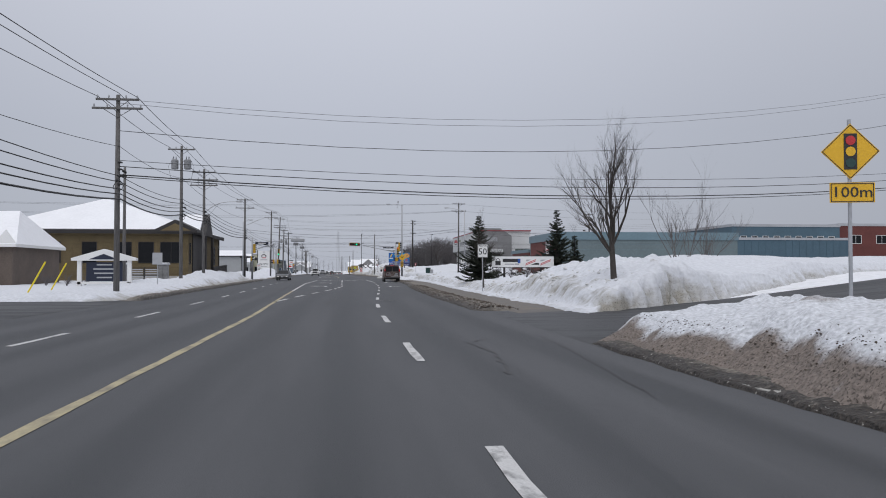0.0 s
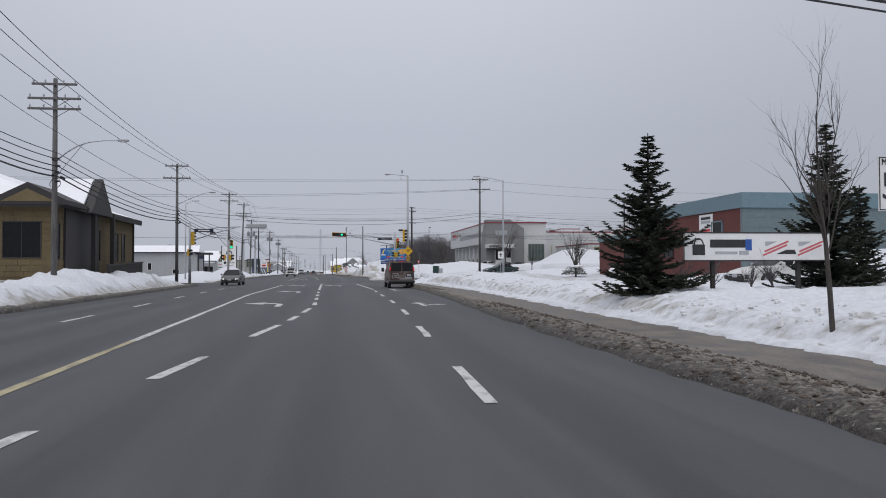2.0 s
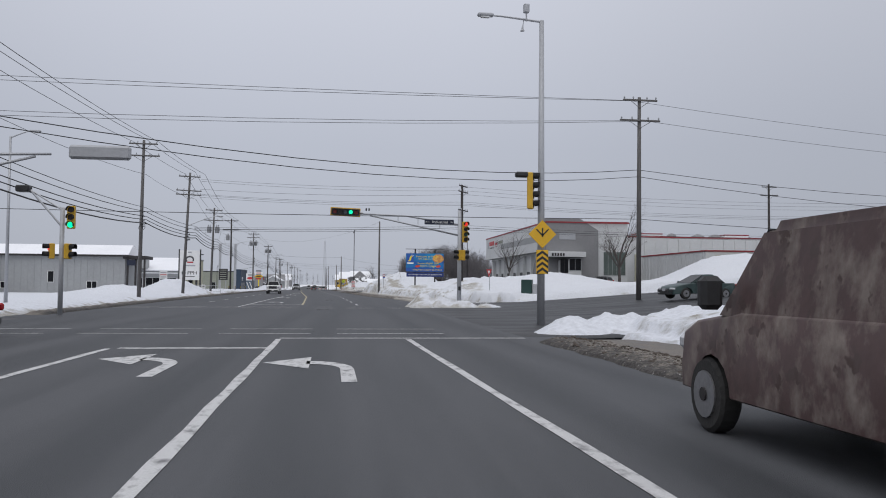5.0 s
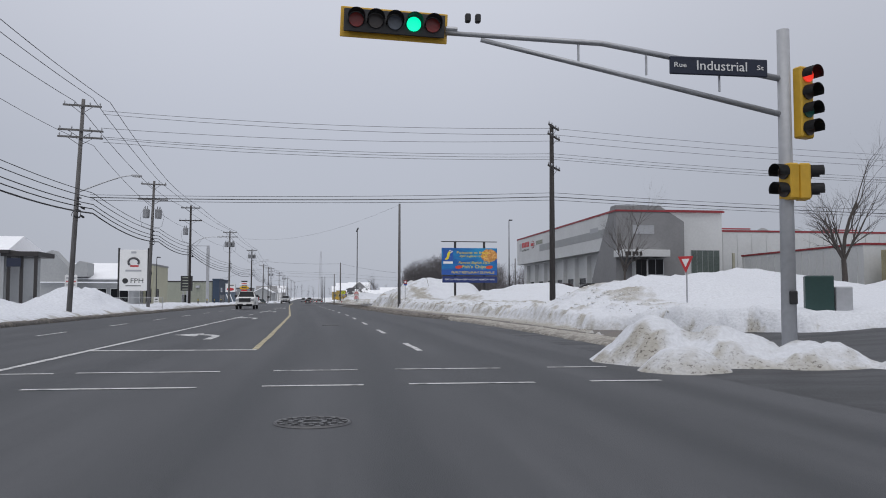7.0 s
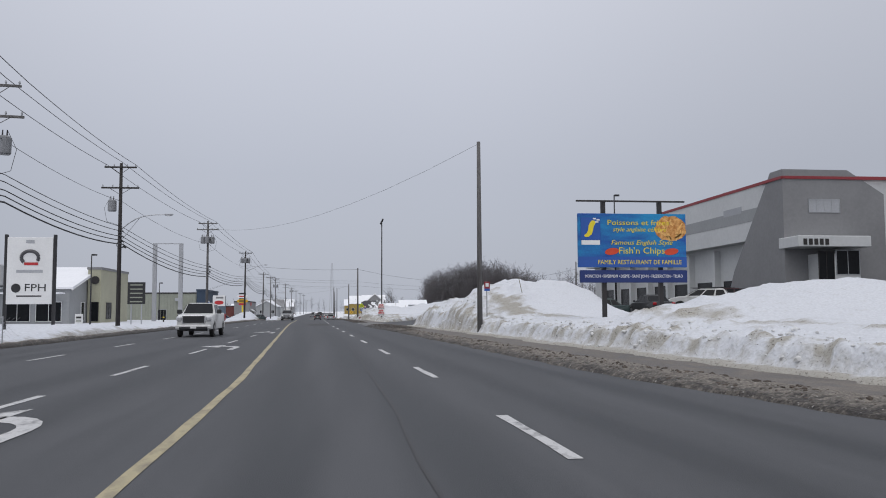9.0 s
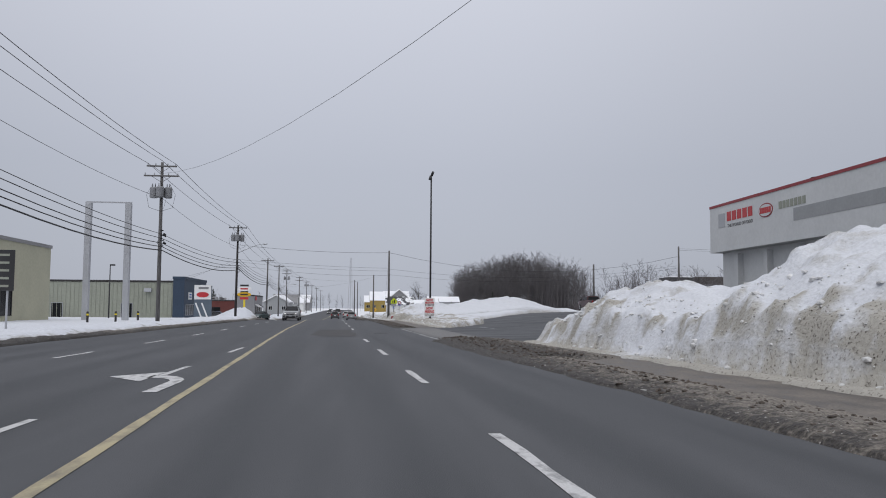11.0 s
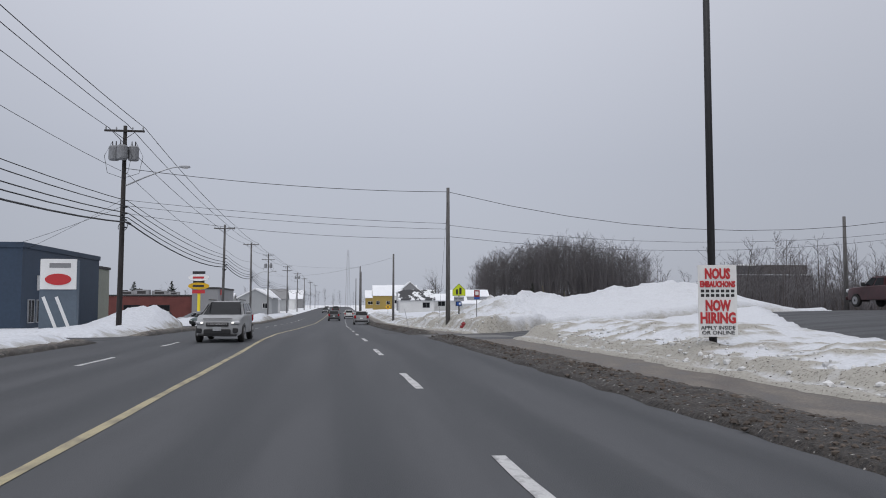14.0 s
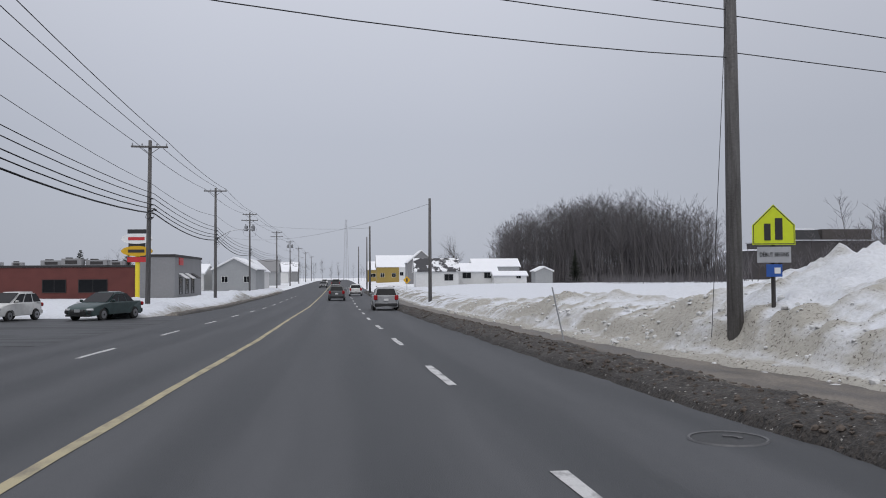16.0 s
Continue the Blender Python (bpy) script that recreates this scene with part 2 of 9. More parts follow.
SHOPBLUE = mat("slate_blue_cladding", (0.032, 0.054, 0.09), 0.6, 0.1, 0.14, 2, 0.1)
BLUEWALL = mat("blue_grey_siding", (0.07, 0.125, 0.165), 0.6, 0.1, 0.12, 2, 0.1)
STONE = mat("tan_stone_siding", (0.145, 0.11, 0.056), 0.85, 0, 0.22, 4, 0.4, rand=0.25)
DARKTRIM = mat("dark_brown_trim", (0.028, 0.025, 0.025), 0.6, 0, 0.15, 4, 0.1)
GREYSID = mat("grey_metal_siding", (0.34, 0.35, 0.355), 0.6, 0.1, 0.08, 1.5, 0.12)
DGREYSID = mat("dark_grey_cladding", (0.24, 0.24, 0.245), 0.6, 0.1, 0.08, 1.5, 0.1)
WHITESID = mat("white_metal_cladding", (0.62, 0.63, 0.63), 0.55, 0.1, 0.06, 1.2, 0.1)
SAGE = mat("sage_metal_siding", (0.30, 0.315, 0.26), 0.6, 0.1, 0.1, 1.5, 0.12)
OLIVE = mat("yellow_green_panel", (0.42, 0.41, 0.30), 0.6, 0, 0.1, 2, 0.1)
ROOFSNOW = mat("roof_snow", (0.85, 0.86, 0.89), 0.85, 0, 0.05, 1.5, 0.35, 4.0)
GLASS = mat("dark_window_glass", (0.012, 0.013, 0.015), 0.2, 0, 0.25, 1.5, 0.0, spec=0.16)
LENS_OFF = mat("unlit_lens", (0.05, 0.035, 0.03), 0.3, 0, 0.1, 3, 0)
LENS_G = mat("lit_green_lens", (0.0, 0.4, 0.25), 0.4, emit=(0.0, 0.85, 0.42, 1.3), bump=0)
LENS_R = mat("lit_red_lens", (0.5, 0.02, 0.01), 0.4, emit=(1.0, 0.05, 0.03, 0.8), bump=0)
LENS_DR = mat("red_lens", (0.3, 0.02, 0.015), 0.3, bump=0)
TAIL = mat("red_tail_lamp", (0.35, 0.01, 0.015), 0.25, bump=0)
TAIL_ON = mat("lit_tail_lamp", (0.6, 0.02, 0.02), 0.3, emit=(1.0, 0.05, 0.05, 0.16), bump=0)
HEAD_ON = mat("lit_head_lamp", (0.8, 0.8, 0.8), 0.2, emit=(1.0, 0.97, 0.9, 0.9), bump=0)
HEAD = mat("head_lamp_glass", (0.55, 0.56, 0.58), 0.15, 0.2, bump=0)
TYRE = mat("tyre_rubber", (0.03, 0.029, 0.028), 0.85, 0, 0.3, 8, 0.3)
RIM = mat("alloy_rim", (0.32, 0.32, 0.33), 0.4, 0.8, 0.2, 6, 0.05)
CHROME = mat("chrome", (0.55, 0.55, 0.56), 0.2, 1, 0.05, 3, 0)
BARK = mat("winter_bark", (0.062, 0.053, 0.048), 0.9, 0, 0.25, 10, 0.5)
PALEBARK = mat("pale_birch_bark", (0.125, 0.115, 0.112), 0.9, 0, 0.3, 6, 0.3)
TWIG = mat("brown_twigs", (0.120, 0.112, 0.116), 0.9, 0, 0.25, 3, 0)
NEEDLE = mat("spruce_needles", (0.046, 0.055, 0.038), 0.8, 0, 0.45, 3, 0.2)
LIMEBARK = mat("willow_twigs", (0.16, 0.14, 0.07), 0.9, 0, 0.25, 3, 0)
PINK = mat("pale_red_print", (0.55, 0.12, 0.13), 0.5, 0, 0.1, 4, 0)
CONCRETE = mat("concrete", (0.36, 0.35, 0.33), 0.85, 0, 0.15, 3, 0.2)


def paint(name, color, dirt_tone=0.3):
    """Car paint under a film of road salt, heavier in patches."""
    return mat(name, color, 0.38, 0.0, dirt_tone, 1.6, 0.03, 30, 0.5)


# ---- building helpers ----
U = 1.1  # plan units to metres


def link(name, bm, material, parent=None, label="", smooth=False):
    me = bpy.data.meshes.new(name)
    bm.normal_update()
    bm.to_mesh(me)
    bm.free()
    for m in material if isinstance(material, (list, tuple)) else [material]:
        me.materials.append(m)
    if smooth:
        me.polygons.foreach_set("use_smooth", [True] * len(me.polygons))
        if smooth == "creased":
            me.set_sharp_from_angle(angle=radians(38))
    ob = new(name, me)
    if parent is not None:
        ob.parent = parent
    if label:
        ob["label"] = label
    return ob


def part(name, bm, material, parent, label="", smooth=False):
    return link(name, bm, material, parent, label, smooth)


def thing(name, label, category, m, group="", kind=""):
    ob = new(name)
    ob.empty_display_size = 0.2
    ob.matrix_world = m
    return tagged(ob, label, category, group, kind)


def B():
    return bmesh.new()


def repeat(name, build, material, parent, places, label=""):
    """Alike small parts on one mesh, each an object of its own under parent."""
    me = None
    for q in places:
        if me is None:
            bm = B()
            build(bm)
            first = link(name, bm, material, parent, label)
            me, ob = first.data, first
        else:
            ob = new(name, me)
            ob.parent = parent
            if label:
                ob["label"] = label
        ob.matrix_local = q if isinstance(q, Matrix) else Matrix.Translation(q)


def box(bm, size, at=(0, 0, 0), rz=0.0, bevel=0.0, tilt=None):
    """A box of that size centred at at; bevelled edges where asked."""
    m = Matrix.Translation(at) @ Matrix.Rotation(radians(rz), 4, "Z")
    if tilt:
        m = m @ Euler([radians(a) for a in tilt]).to_matrix().to_4x4()
    r = bmesh.ops.create_cube(bm, size=1, matrix=m @ Matrix.Diagonal((*size, 1)))
    if bevel:
        ed = {e for v in r["verts"] for e in v.link_edges}
        bmesh.ops.bevel(bm, geom=list(ed), offset=bevel, segments=1, affect="EDGES")
    return bm


def tube(bm, pts, radii, seg=8, cap=True):
    """A tube through the points, with a radius at each."""
    pts = [Vector(p) for p in pts]
    if not hasattr(radii, "__len__"):
        radii = [radii] * len(pts)
    rings = []
    for i, p in enumerate(pts):
        d = (pts[min(i + 1, len(pts) - 1)] - pts[max(i - 1, 0)]).normalized()
        a = d.orthogonal().normalized() if abs(d.z) > 0.99 else d.cross(Vector((0, 0, 1))).normalized()
        b = d.cross(a)
        rings.append([bm.verts.new(p + radii[i] * (math.cos(t) * a + math.sin(t) * b)) for t in (2 * math.pi * k / seg for k in range(seg))])
    for r0, r1 in zip(rings, rings[1:]):
        for k in range(seg):
            bm.faces.new((r0[k], r0[(k + 1) % seg], r1[(k + 1) % seg], r1[k]))
    if cap:
        bm.faces.new(rings[0][::-1])
        bm.faces.new(rings[-1])
    return bm


def plate(bm, poly, y0, y1):
    """A flat plate: outline of (x, z) points, from y0 to y1."""
    a = [bm.verts.new((x, y0, z)) for x, z in poly]
    b = [bm.verts.new((x, y1, z)) for x, z in poly]
    bm.faces.new(a)
    bm.faces.new(b[::-1])
    n = len(poly)
    for k in range(n):
        bm.faces.new((a[(k + 1) % n], a[k], b[k], b[(k + 1) % n]))
    bmesh.ops.recalc_face_normals(bm, faces=bm.faces[:])
    return bm


def disc(bm, r, at, seg=20, depth=0.02, axis="Y"):
    rot = Matrix.Rotation(radians(90), 4, "X") if axis == "Y" else Matrix.Rotation(radians(90), 4, "Y") if axis == "X" else Matrix()
    bmesh.ops.create_cone(bm, cap_ends=True, segments=seg, radius1=r, radius2=r, depth=depth, matrix=Matrix.Translation(at) @ rot)
    return bm


def words(name, text, size, material, parent, at, width=None, depth=0.006, shear=0.0, turn=0.0, bold=0.0):
    """Raised lettering that faces -y, centred at at."""
    cu = bpy.data.curves.new(name, "FONT")
    cu.body, cu.size, cu.align_x, cu.align_y, cu.extrude, cu.resolution_u, cu.shear = text, size, "CENTER", "CENTER", depth, 2, shear
    cu.offset = bold
    tmp = bpy.data.objects.new(name, cu)
    scene.collection.objects.link(tmp)
    me = bpy.data.meshes.new_from_object(tmp.evaluated_get(bpy.context.evaluated_depsgraph_get()))
    bpy.data.objects.remove(tmp)
    xs = [v.co.x for v in me.vertices]
    k = width / (max(xs) - min(xs)) if width else 1
    me.transform(Matrix.Translation(at) @ Matrix.Rotation(radians(turn), 4, "Y") @ Matrix.Rotation(radians(90), 4, "X") @ Matrix.Diagonal((k, 1, 1, 1)))
    me.materials.clear()
    me.materials.append(material)
    ob = new(name, me)
    ob.parent = parent
    return ob


def ss(a, b, x):
    t = np.clip((np.asarray(x, float) - a) / (b - a), 0, 1)
    return t * t * (3 - 2 * t)


# ---- plan: the road and its edges, along y (plan units) ----
def yellow_x(y):
    return np.interp(y, [-60, 24, 44, 60, 80, 108, 146, 152, 180, 236, 253, 278, 298, 314, 330, 900], [-0.2, -0.4, -0.85, -1.15, -1.55, -1.3, 1.25, 1.15, 0.5, -2.05, -2.75, -3.45, -4.15, -4.2, -4.5, -11.0])


def lane_x(y):
    return np.interp(y, [-60, 25, 33, 62, 70, 92, 111, 140, 165, 180, 236, 279, 296, 330, 900], [3.1, 3.2, 3.4, 4.7, 4.95, 5.3, 5.0, 4.9, 4.4, 4.1, 1.75, 0.3, -0.2, -0.9, -7.5])


def right_x(y):
    return np.interp(y, [-60, 30, 40, 57, 72, 85, 145, 157, 172, 182, 240, 277, 304, 330, 900], [6.3, 6.35, 6.4, 6.85, 7.6, 8.1, 8.3, 8.3, 7.95, 7.45, 4.45, 3.35, 2.0, 1.5, -4.5])


def widen(y):
    """How far the kerb stands back where the slip lane joins."""
    return 1.15 * ss(141, 147, y) * (1 - ss(164, 184, y))


def left_x(y):
    return np.interp(y, [-60, 40, 60, 95, 145, 180, 220, 250, 285, 320, 900], [-6.2, -6.4, -6.9, -7.8, -8.9, -9.4, -9.6, -9.4, -9.2, -10.6, -17.6])


def road_z(y):
    return np.interp(y, [-100, 288, 306, 329, 356, 400, 500, 640, 4000], [0, 0, -0.22, -0.55, -0.88, -0.95, -0.6, 0, 0])


def rise(x, y):
    """Height of the bare land: level with the road, rising gently to the east."""
    x, y = np.asarray(x, float), np.asarray(y, float)
    e = x - right_x(y)
    return road_z(y) + 1.35 * ss(2, 26, e) * (1 - 0.14 * ss(230, 250, y)) * (1 - 0.40 * ss(300, 330, y))


def land(x, y):
    return float(rise(x, y))


def at(x, y, z=0.0, rz=0.0):
    """A pose on the bare land at plan (x, y), z plan units above it."""
    return pose(x * U, y * U, (land(x, y) + z) * U, 0, 0, rz)


def grid_mesh(name, X, Y, Z, material, kind="structure", label="", attr=None, category="", keep=None):
    """A sheet over the grid X, Y with heights Z, all in plan units."""
    ny, nx = X.shape
    co = np.stack([X, Y, Z], -1).reshape(-1, 3) * U
    i = np.arange(ny * nx).reshape(ny, nx)
    f = np.stack([i[:-1, :-1], i[:-1, 1:], i[1:, 1:], i[1:, :-1]], -1).reshape(-1, 4)
    if keep is not None:
        f = f[keep.reshape(-1)]
    me = bpy.data.meshes.new(name)
    me.from_pydata(co.tolist(), [], f.tolist())
    me.materials.append(material)
    me.polygons.foreach_set("use_smooth", [True] * len(me.polygons))
    if attr is not None:
        a = me.attributes.new("dirt_tone", "FLOAT", "POINT")
        a.data.foreach_set("value", attr.reshape(-1).astype(np.float32))
    me.update()
    return tagged(new(name, me), label, category, "", kind)


# land sheet to the horizon
gx = np.unique(np.r_[np.linspace(-3000, -200, 12), np.linspace(-200, -20, 19), np.linspace(-20, 60, 41), np.linspace(60, 200, 15), np.linspace(200, 3000, 12)])
gy = np.unique(np.r_[np.linspace(-1000, -60, 6), np.linspace(-60, 420, 121), np.linspace(420, 700, 15), np.linspace(700, 4000, 14)])
GX, GY = np.meshgrid(gx, gy)
grid_mesh("ground", GX, GY, rise(GX, GY) - 0.12, GROUND, "structure", "snow-covered open ground reaching the horizon")

# carriageway
ry = np.r_[np.arange(-60, 420, 2.0), np.arange(420, 905, 15.0)]
rt = np.linspace(0, 1, 73)
RY = np.repeat(ry[:, None], len(rt), 1)
RX = left_x(RY) - 0.9 + (right_x(RY) + widen(RY) - left_x(RY) + 1.8) * rt
worn = np.zeros(RX.shape)  # tyre tracks, two to a lane, polished darker than the salt-grey between
for c in (yellow_x(RY) * 0.5 + lane_x(RY) * 0.5, lane_x(RY) * 0.5 + right_x(RY) * 0.5, yellow_x(RY) * 0.75 + left_x(RY) * 0.25, yellow_x(RY) * 0.25 + left_x(RY) * 0.75):
    for s in (-0.78, 0.78):
        worn = worn + np.exp(-((RX - c - s + 0.08 * np.sin(RY * 0.11)) / 0.33) ** 2)
salt = 0.34 * (0.42 - worn) + 0.10 * (RX > right_x(RY) - 0.7)
grid_mesh("road", RX, RY, road_z(RY), ASPHALT, "structure", "worn grey salt-stained asphalt road with several lanes", salt)


def quad_sheet(name, pts, material, label, dz=0.0, nx=14, ny=14):
    """A sheet laid on the land between four plan corners, in order round it."""
    a, b, c, d = [np.array(p, float) for p in pts]
    ends = np.r_[0, 0.004, 0.02, 0.05]
    u, v = np.meshgrid(np.r_[ends, np.linspace(0.08, 1, 44) ** 1.5 * 0.95 + 0.05], np.r_[ends, np.linspace(0.09, 0.91, 20), 1 - ends[::-1]])
    X = (a[0] * (1 - u) + b[0] * u) * (1 - v) + (d[0] * (1 - u) + c[0] * u) * v
    Y = (a[1] * (1 - u) + b[1] * u) * (1 - v) + (d[1] * (1 - u) + c[1] * u) * v
    rim = (u <= 0) | (v <= 0) | (v >= 1)  # the edges dip under the ground beside them
    return grid_mesh(name, X, Y, rise(X, Y) + dz - 0.06 * rim, material, "structure", label)


quad_sheet("parking_lot_1", [(6.0, 13), (90, 14), (90, 60), (6.2, 24)], LOT, "wet dark asphalt drive and car park", 0.012)
quad_sheet("side_street_1", [(7.7, 112), (120, 126), (120, 158), (8.2, 160)], LOT, "wet side street with salt stains", 0.012)
quad_sheet("parking_lot_2", [(19, 190), (75, 190), (75, 262), (19, 232)], LOT, "wet dark asphalt car park by the food plant", 0.012)
quad_sheet("parking_lot_3", [(4.75, 230), (95, 228), (120, 400), (3.6, 261)], LOT, "wide wet asphalt yard entrance with tyre marks", 0.016, 24, 14)
quad_sheet("driveway_1", [(2.9, 284), (60, 310), (60, 345), (2.3, 297)], LOT, "wet asphalt driveway between snow heaps", 0.012)
quad_sheet("parking_lot_5", [(6, 262), (45, 306), (36, 334), (12, 281)], LOT, "wet asphalt at the back of the yard", 0.022)
quad_sheet("side_street_2", [(-7.8, 108), (-7.8, 124), (-90, 128), (-90, 112)], LOT, "wet side street west of the road", 0.012)
quad_sheet("driveway_2", [(-6.3, 22), (-6.3, 36), (-40, 40), (-40, 28)], LOT, "slushy driveway beside the office sign", 0.012)
quad_sheet("parking_lot_4", [(-9.2, 313), (-9.6, 337), (-70, 350), (-70, 318)], LOT, "wet asphalt car park of the coffee shop", 0.012)
quad_sheet("driveway_3", [(-9.2, 288), (-9.2, 293), (-40, 293), (-40, 288)], LOT, "slushy driveway", 0.012)


def ribbon(bm, f0, f1, ys, dz):
    """A flat strip of paint between the plan curves f0 and f1."""
    prev = None
    for y in ys:
        a, b, z = float(f0(y)), float(f1(y)), float(road_z(y)) + dz
        row = [bm.verts.new((a * U, y * U, z * U)), bm.verts.new((b * U, y * U, z * U))]
        if prev:
            bm.faces.new((prev[0], prev[1], row[1], row[0]))
        prev = row


def stripe(fx, y0, y1, w=0.12, material=None, label="", name="lane_line", n=None):
    bm = B()
    wob = random.random() * 9
    ys = np.linspace(y0, y1, n or max(2, int((y1 - y0) / 1.5) + 2))
    ribbon(bm, lambda y: fx(y) - w / 2 + 0.012 * math.sin(y * 2.1 + wob), lambda y: fx(y) + w / 2 + 0.012 * math.sin(y * 3.3 + wob), ys, 0.006)
    return tagged(link(name, bm, material or LINE_W), label or "worn white painted lane dash", "road marking", "lane dashes" if not label else "", "structure")


stripe(yellow_x, -40, 52, 0.13, LINE_Y, "worn yellow centre line")
stripe(yellow_x, 52, 108.3, 0.14, LINE_W, "faded white edge line of the turning lane")
stripe(yellow_x, 146, 420, 0.13, LINE_Y, "worn yellow centre line")
stripe(yellow_x, 420, 880, 0.16, LINE_Y, "worn yellow centre line", n=30)
DASHES = [-14.4, -5.7, 2.95, 11.64, 20.4, 28.6, 36.4, 44.2, 52.0, 59.85, 68.05, 76.3, 84.2]  # right-hand lane dashes
DASHES += [float(v) for v in np.interp(range(-2, 36), [-2, 0, 8, 13, 15, 35], [145.2, 162.75, 233.0, 277.74, 294.66, 464.7]) if not 239 < v < 247]
for y0 in DASHES:
    stripe(lane_x, y0, y0 + 3.0, 0.13)
stripe(lane_x, 90.5, 111.3, 0.13, None, "solid white lane line before the stop line")
stripe(lambda y: 1.9 + 0.0 * y, 90, 111.3, 0.14, None, "solid white lane line before the stop line")
tl = lambda y: np.interp(y, [34, 40, 58, 66, 92], [-0.65, -0.2, 1.5, 1.95, 1.9])
for y0, y1 in ((34.2, 37.9), (40.3, 43.4), (46.5, 49.0), (52.6, 55.9), (57.6, 59.6), (61.4, 64.2), (66.8, 69.2), (72.2, 74.6), (77.4, 79.8), (82.8, 85.2)):
    stripe(tl, y0, y1, 0.15, None, "", "lane_line")
for k in range(-5, 46):  # dashes between the two oncoming lanes
    y0 = 6 + 8.66 * k
    if y0 < 100 or y0 > 146:
        stripe(lambda y: (yellow_x(y) if y < 144 or y > 236 else np.interp(y, [144, 236], [-2.2, -2.1])) * 0.5 + left_x(y) * 0.5, y0, y0 + 3, 0.12)
stripe(lambda y: np.interp(y, [140, 236], [-2.2, -2.1]), 140.5, 178, 0.14, None, "white edge line of the oncoming turning lane")
for k in range(6):
    stripe(lambda y: np.interp(y, [140, 236], [-2.2, -2.1]), 182 + 8.66 * k, 185 + 8.66 * k, 0.12)


def cross_bar(x0, x1, y, w, label):
    bm = B()
    ribbon(bm, lambda t: x0 + 0 * t, lambda t: x1 + 0 * t, [y - w / 2, y + w / 2], 0.007)
    tagged(link("stop_line", bm, LINE_W), label, "road marking", "", "structure")


cross_bar(-1.1, 1.9, 108.4, 0.3, "white stop line across the turning lane")
cross_bar(1.9, 8.0, 111.6, 0.25, "white stop line")
cross_bar(-2.2, 1.3, 145.9, 0.28, "white stop line across the oncoming turning lane")
for yy in (138.2, 140.5):
    for x0, x1 in ((-8.5, -6.6), (-6.2, -3.9), (-3.4, -1.2), (-0.9, 1.2), (2.0, 3.3), (3.9, 5.6), (6.4, 7.4)):
        cross_bar(x0, x1, yy + 0.03 * x0, 0.13, "worn white crosswalk line")
for yy in (113.6, 115.9):
    for x0, x1 in ((-7.0, -4.2), (-3.4, -0.6), (0.2, 2.6), (3.3, 6.2)):
        cross_bar(x0, x1, yy, 0.13, "worn white crosswalk line")


def arrow(x, y, flip, s=1.2):
    """A painted turn arrow: a stem, a quarter bend and a head to one side."""
    bm = B()
    k = -1 if flip else 1
    z = (float(road_z(y)) + 0.007) * U

    def poly(pts):
        bm.faces.new([bm.verts.new(((x + k * px * s) * U, (y + py * s) * U, z)) for px, py in (pts if k > 0 else pts[::-1])])

    poly([(-0.09, 0), (0.09, 0), (0.09, 1.5), (-0.09, 1.5)])
    prev = None
    for t in np.linspace(0, math.pi / 2, 6):
        a = (0.55 - 0.46 * math.cos(t), 1.5 + 0.7 * math.sin(t))
        b = (0.55 - 0.64 * math.cos(t), 1.5 + 1.15 * math.sin(t))
        if prev:
            poly([prev[1], prev[0], a, b])
        prev = (a, b)
    poly([(0.5, 1.55), (1.15, 2.42), (0.5, 3.3)])
    tagged(link("turn_arrow", bm, LINE_W), "faded white turn arrow painted on the lane", "road marking", "turn arrows", "structure")


for x, y, fl in ((0.7, 65.7, True), (0.8, 83.7, True), (0.55, 103.0, True), (3.4, 102.2, True), (-0.4, 150.6, True), (-1.05, 172.2, True), (-1.3, 193.1, True), (-1.6, 214, True)):
    arrow(x, y, fl)


def through_arrow(x, y, s=1.2):
    """A painted straight-ahead arrow with a branch to the right."""
    bm = B()
    z = (float(road_z(y)) + 0.007) * U
    for pts in ([(-0.08, 0), (0.08, 0), (0.08, 2.1), (-0.08, 2.1)], [(-0.32, 2.1), (0.32, 2.1), (0, 3.2)], [(0.08, 0.5), (0.08, 0.85), (0.55, 1.35), (0.55, 1.0)], [(0.55, 0.75), (1.0, 1.2), (0.55, 1.62)]):
        bm.faces.new([bm.verts.new(((x + px * s) * U, (y + py * s) * U, z)) for px, py in pts])
    bmesh.ops.recalc_face_normals(bm, faces=bm.faces[:])
    tagged(link("turn_arrow", bm, LINE_W), "faded white straight and right arrow painted on the lane", "road marking", "turn arrows", "structure")


for x, y in ((5.75, 65.4), (6.5, 87.3)):
    through_arrow(x, y, 0.95)


def sheet_patch(name, outline, material, label, dz=0.005):
    bm = B()
    f = bm.faces.new([bm.verts.new((x * U, y * U, (float(road_z(y)) + dz) * U)) for x, y in outline])
    bmesh.ops.triangulate(bm, faces=[f])
    bmesh.ops.recalc_face_normals(bm, faces=bm.faces[:])
    tagged(link(name, bm, material), label, "road repair", "", "structure")


rr = random.Random(5)
edge = lambda x, ys: [(x + rr.uniform(-0.035, 0.035), y) for y in ys]
sheet_patch("road_patch", edge(-0.15, [239.0]) + edge(-0.75, np.linspace(241, 250.6, 10)) + [(-0.3, 250.9), (0.5, 251.3)] + edge(1.15, np.linspace(251.4, 246, 6)) + edge(1.4, np.linspace(245, 239.2, 6)), PATCHED, "dark fresh asphalt repair patch with ragged edges")


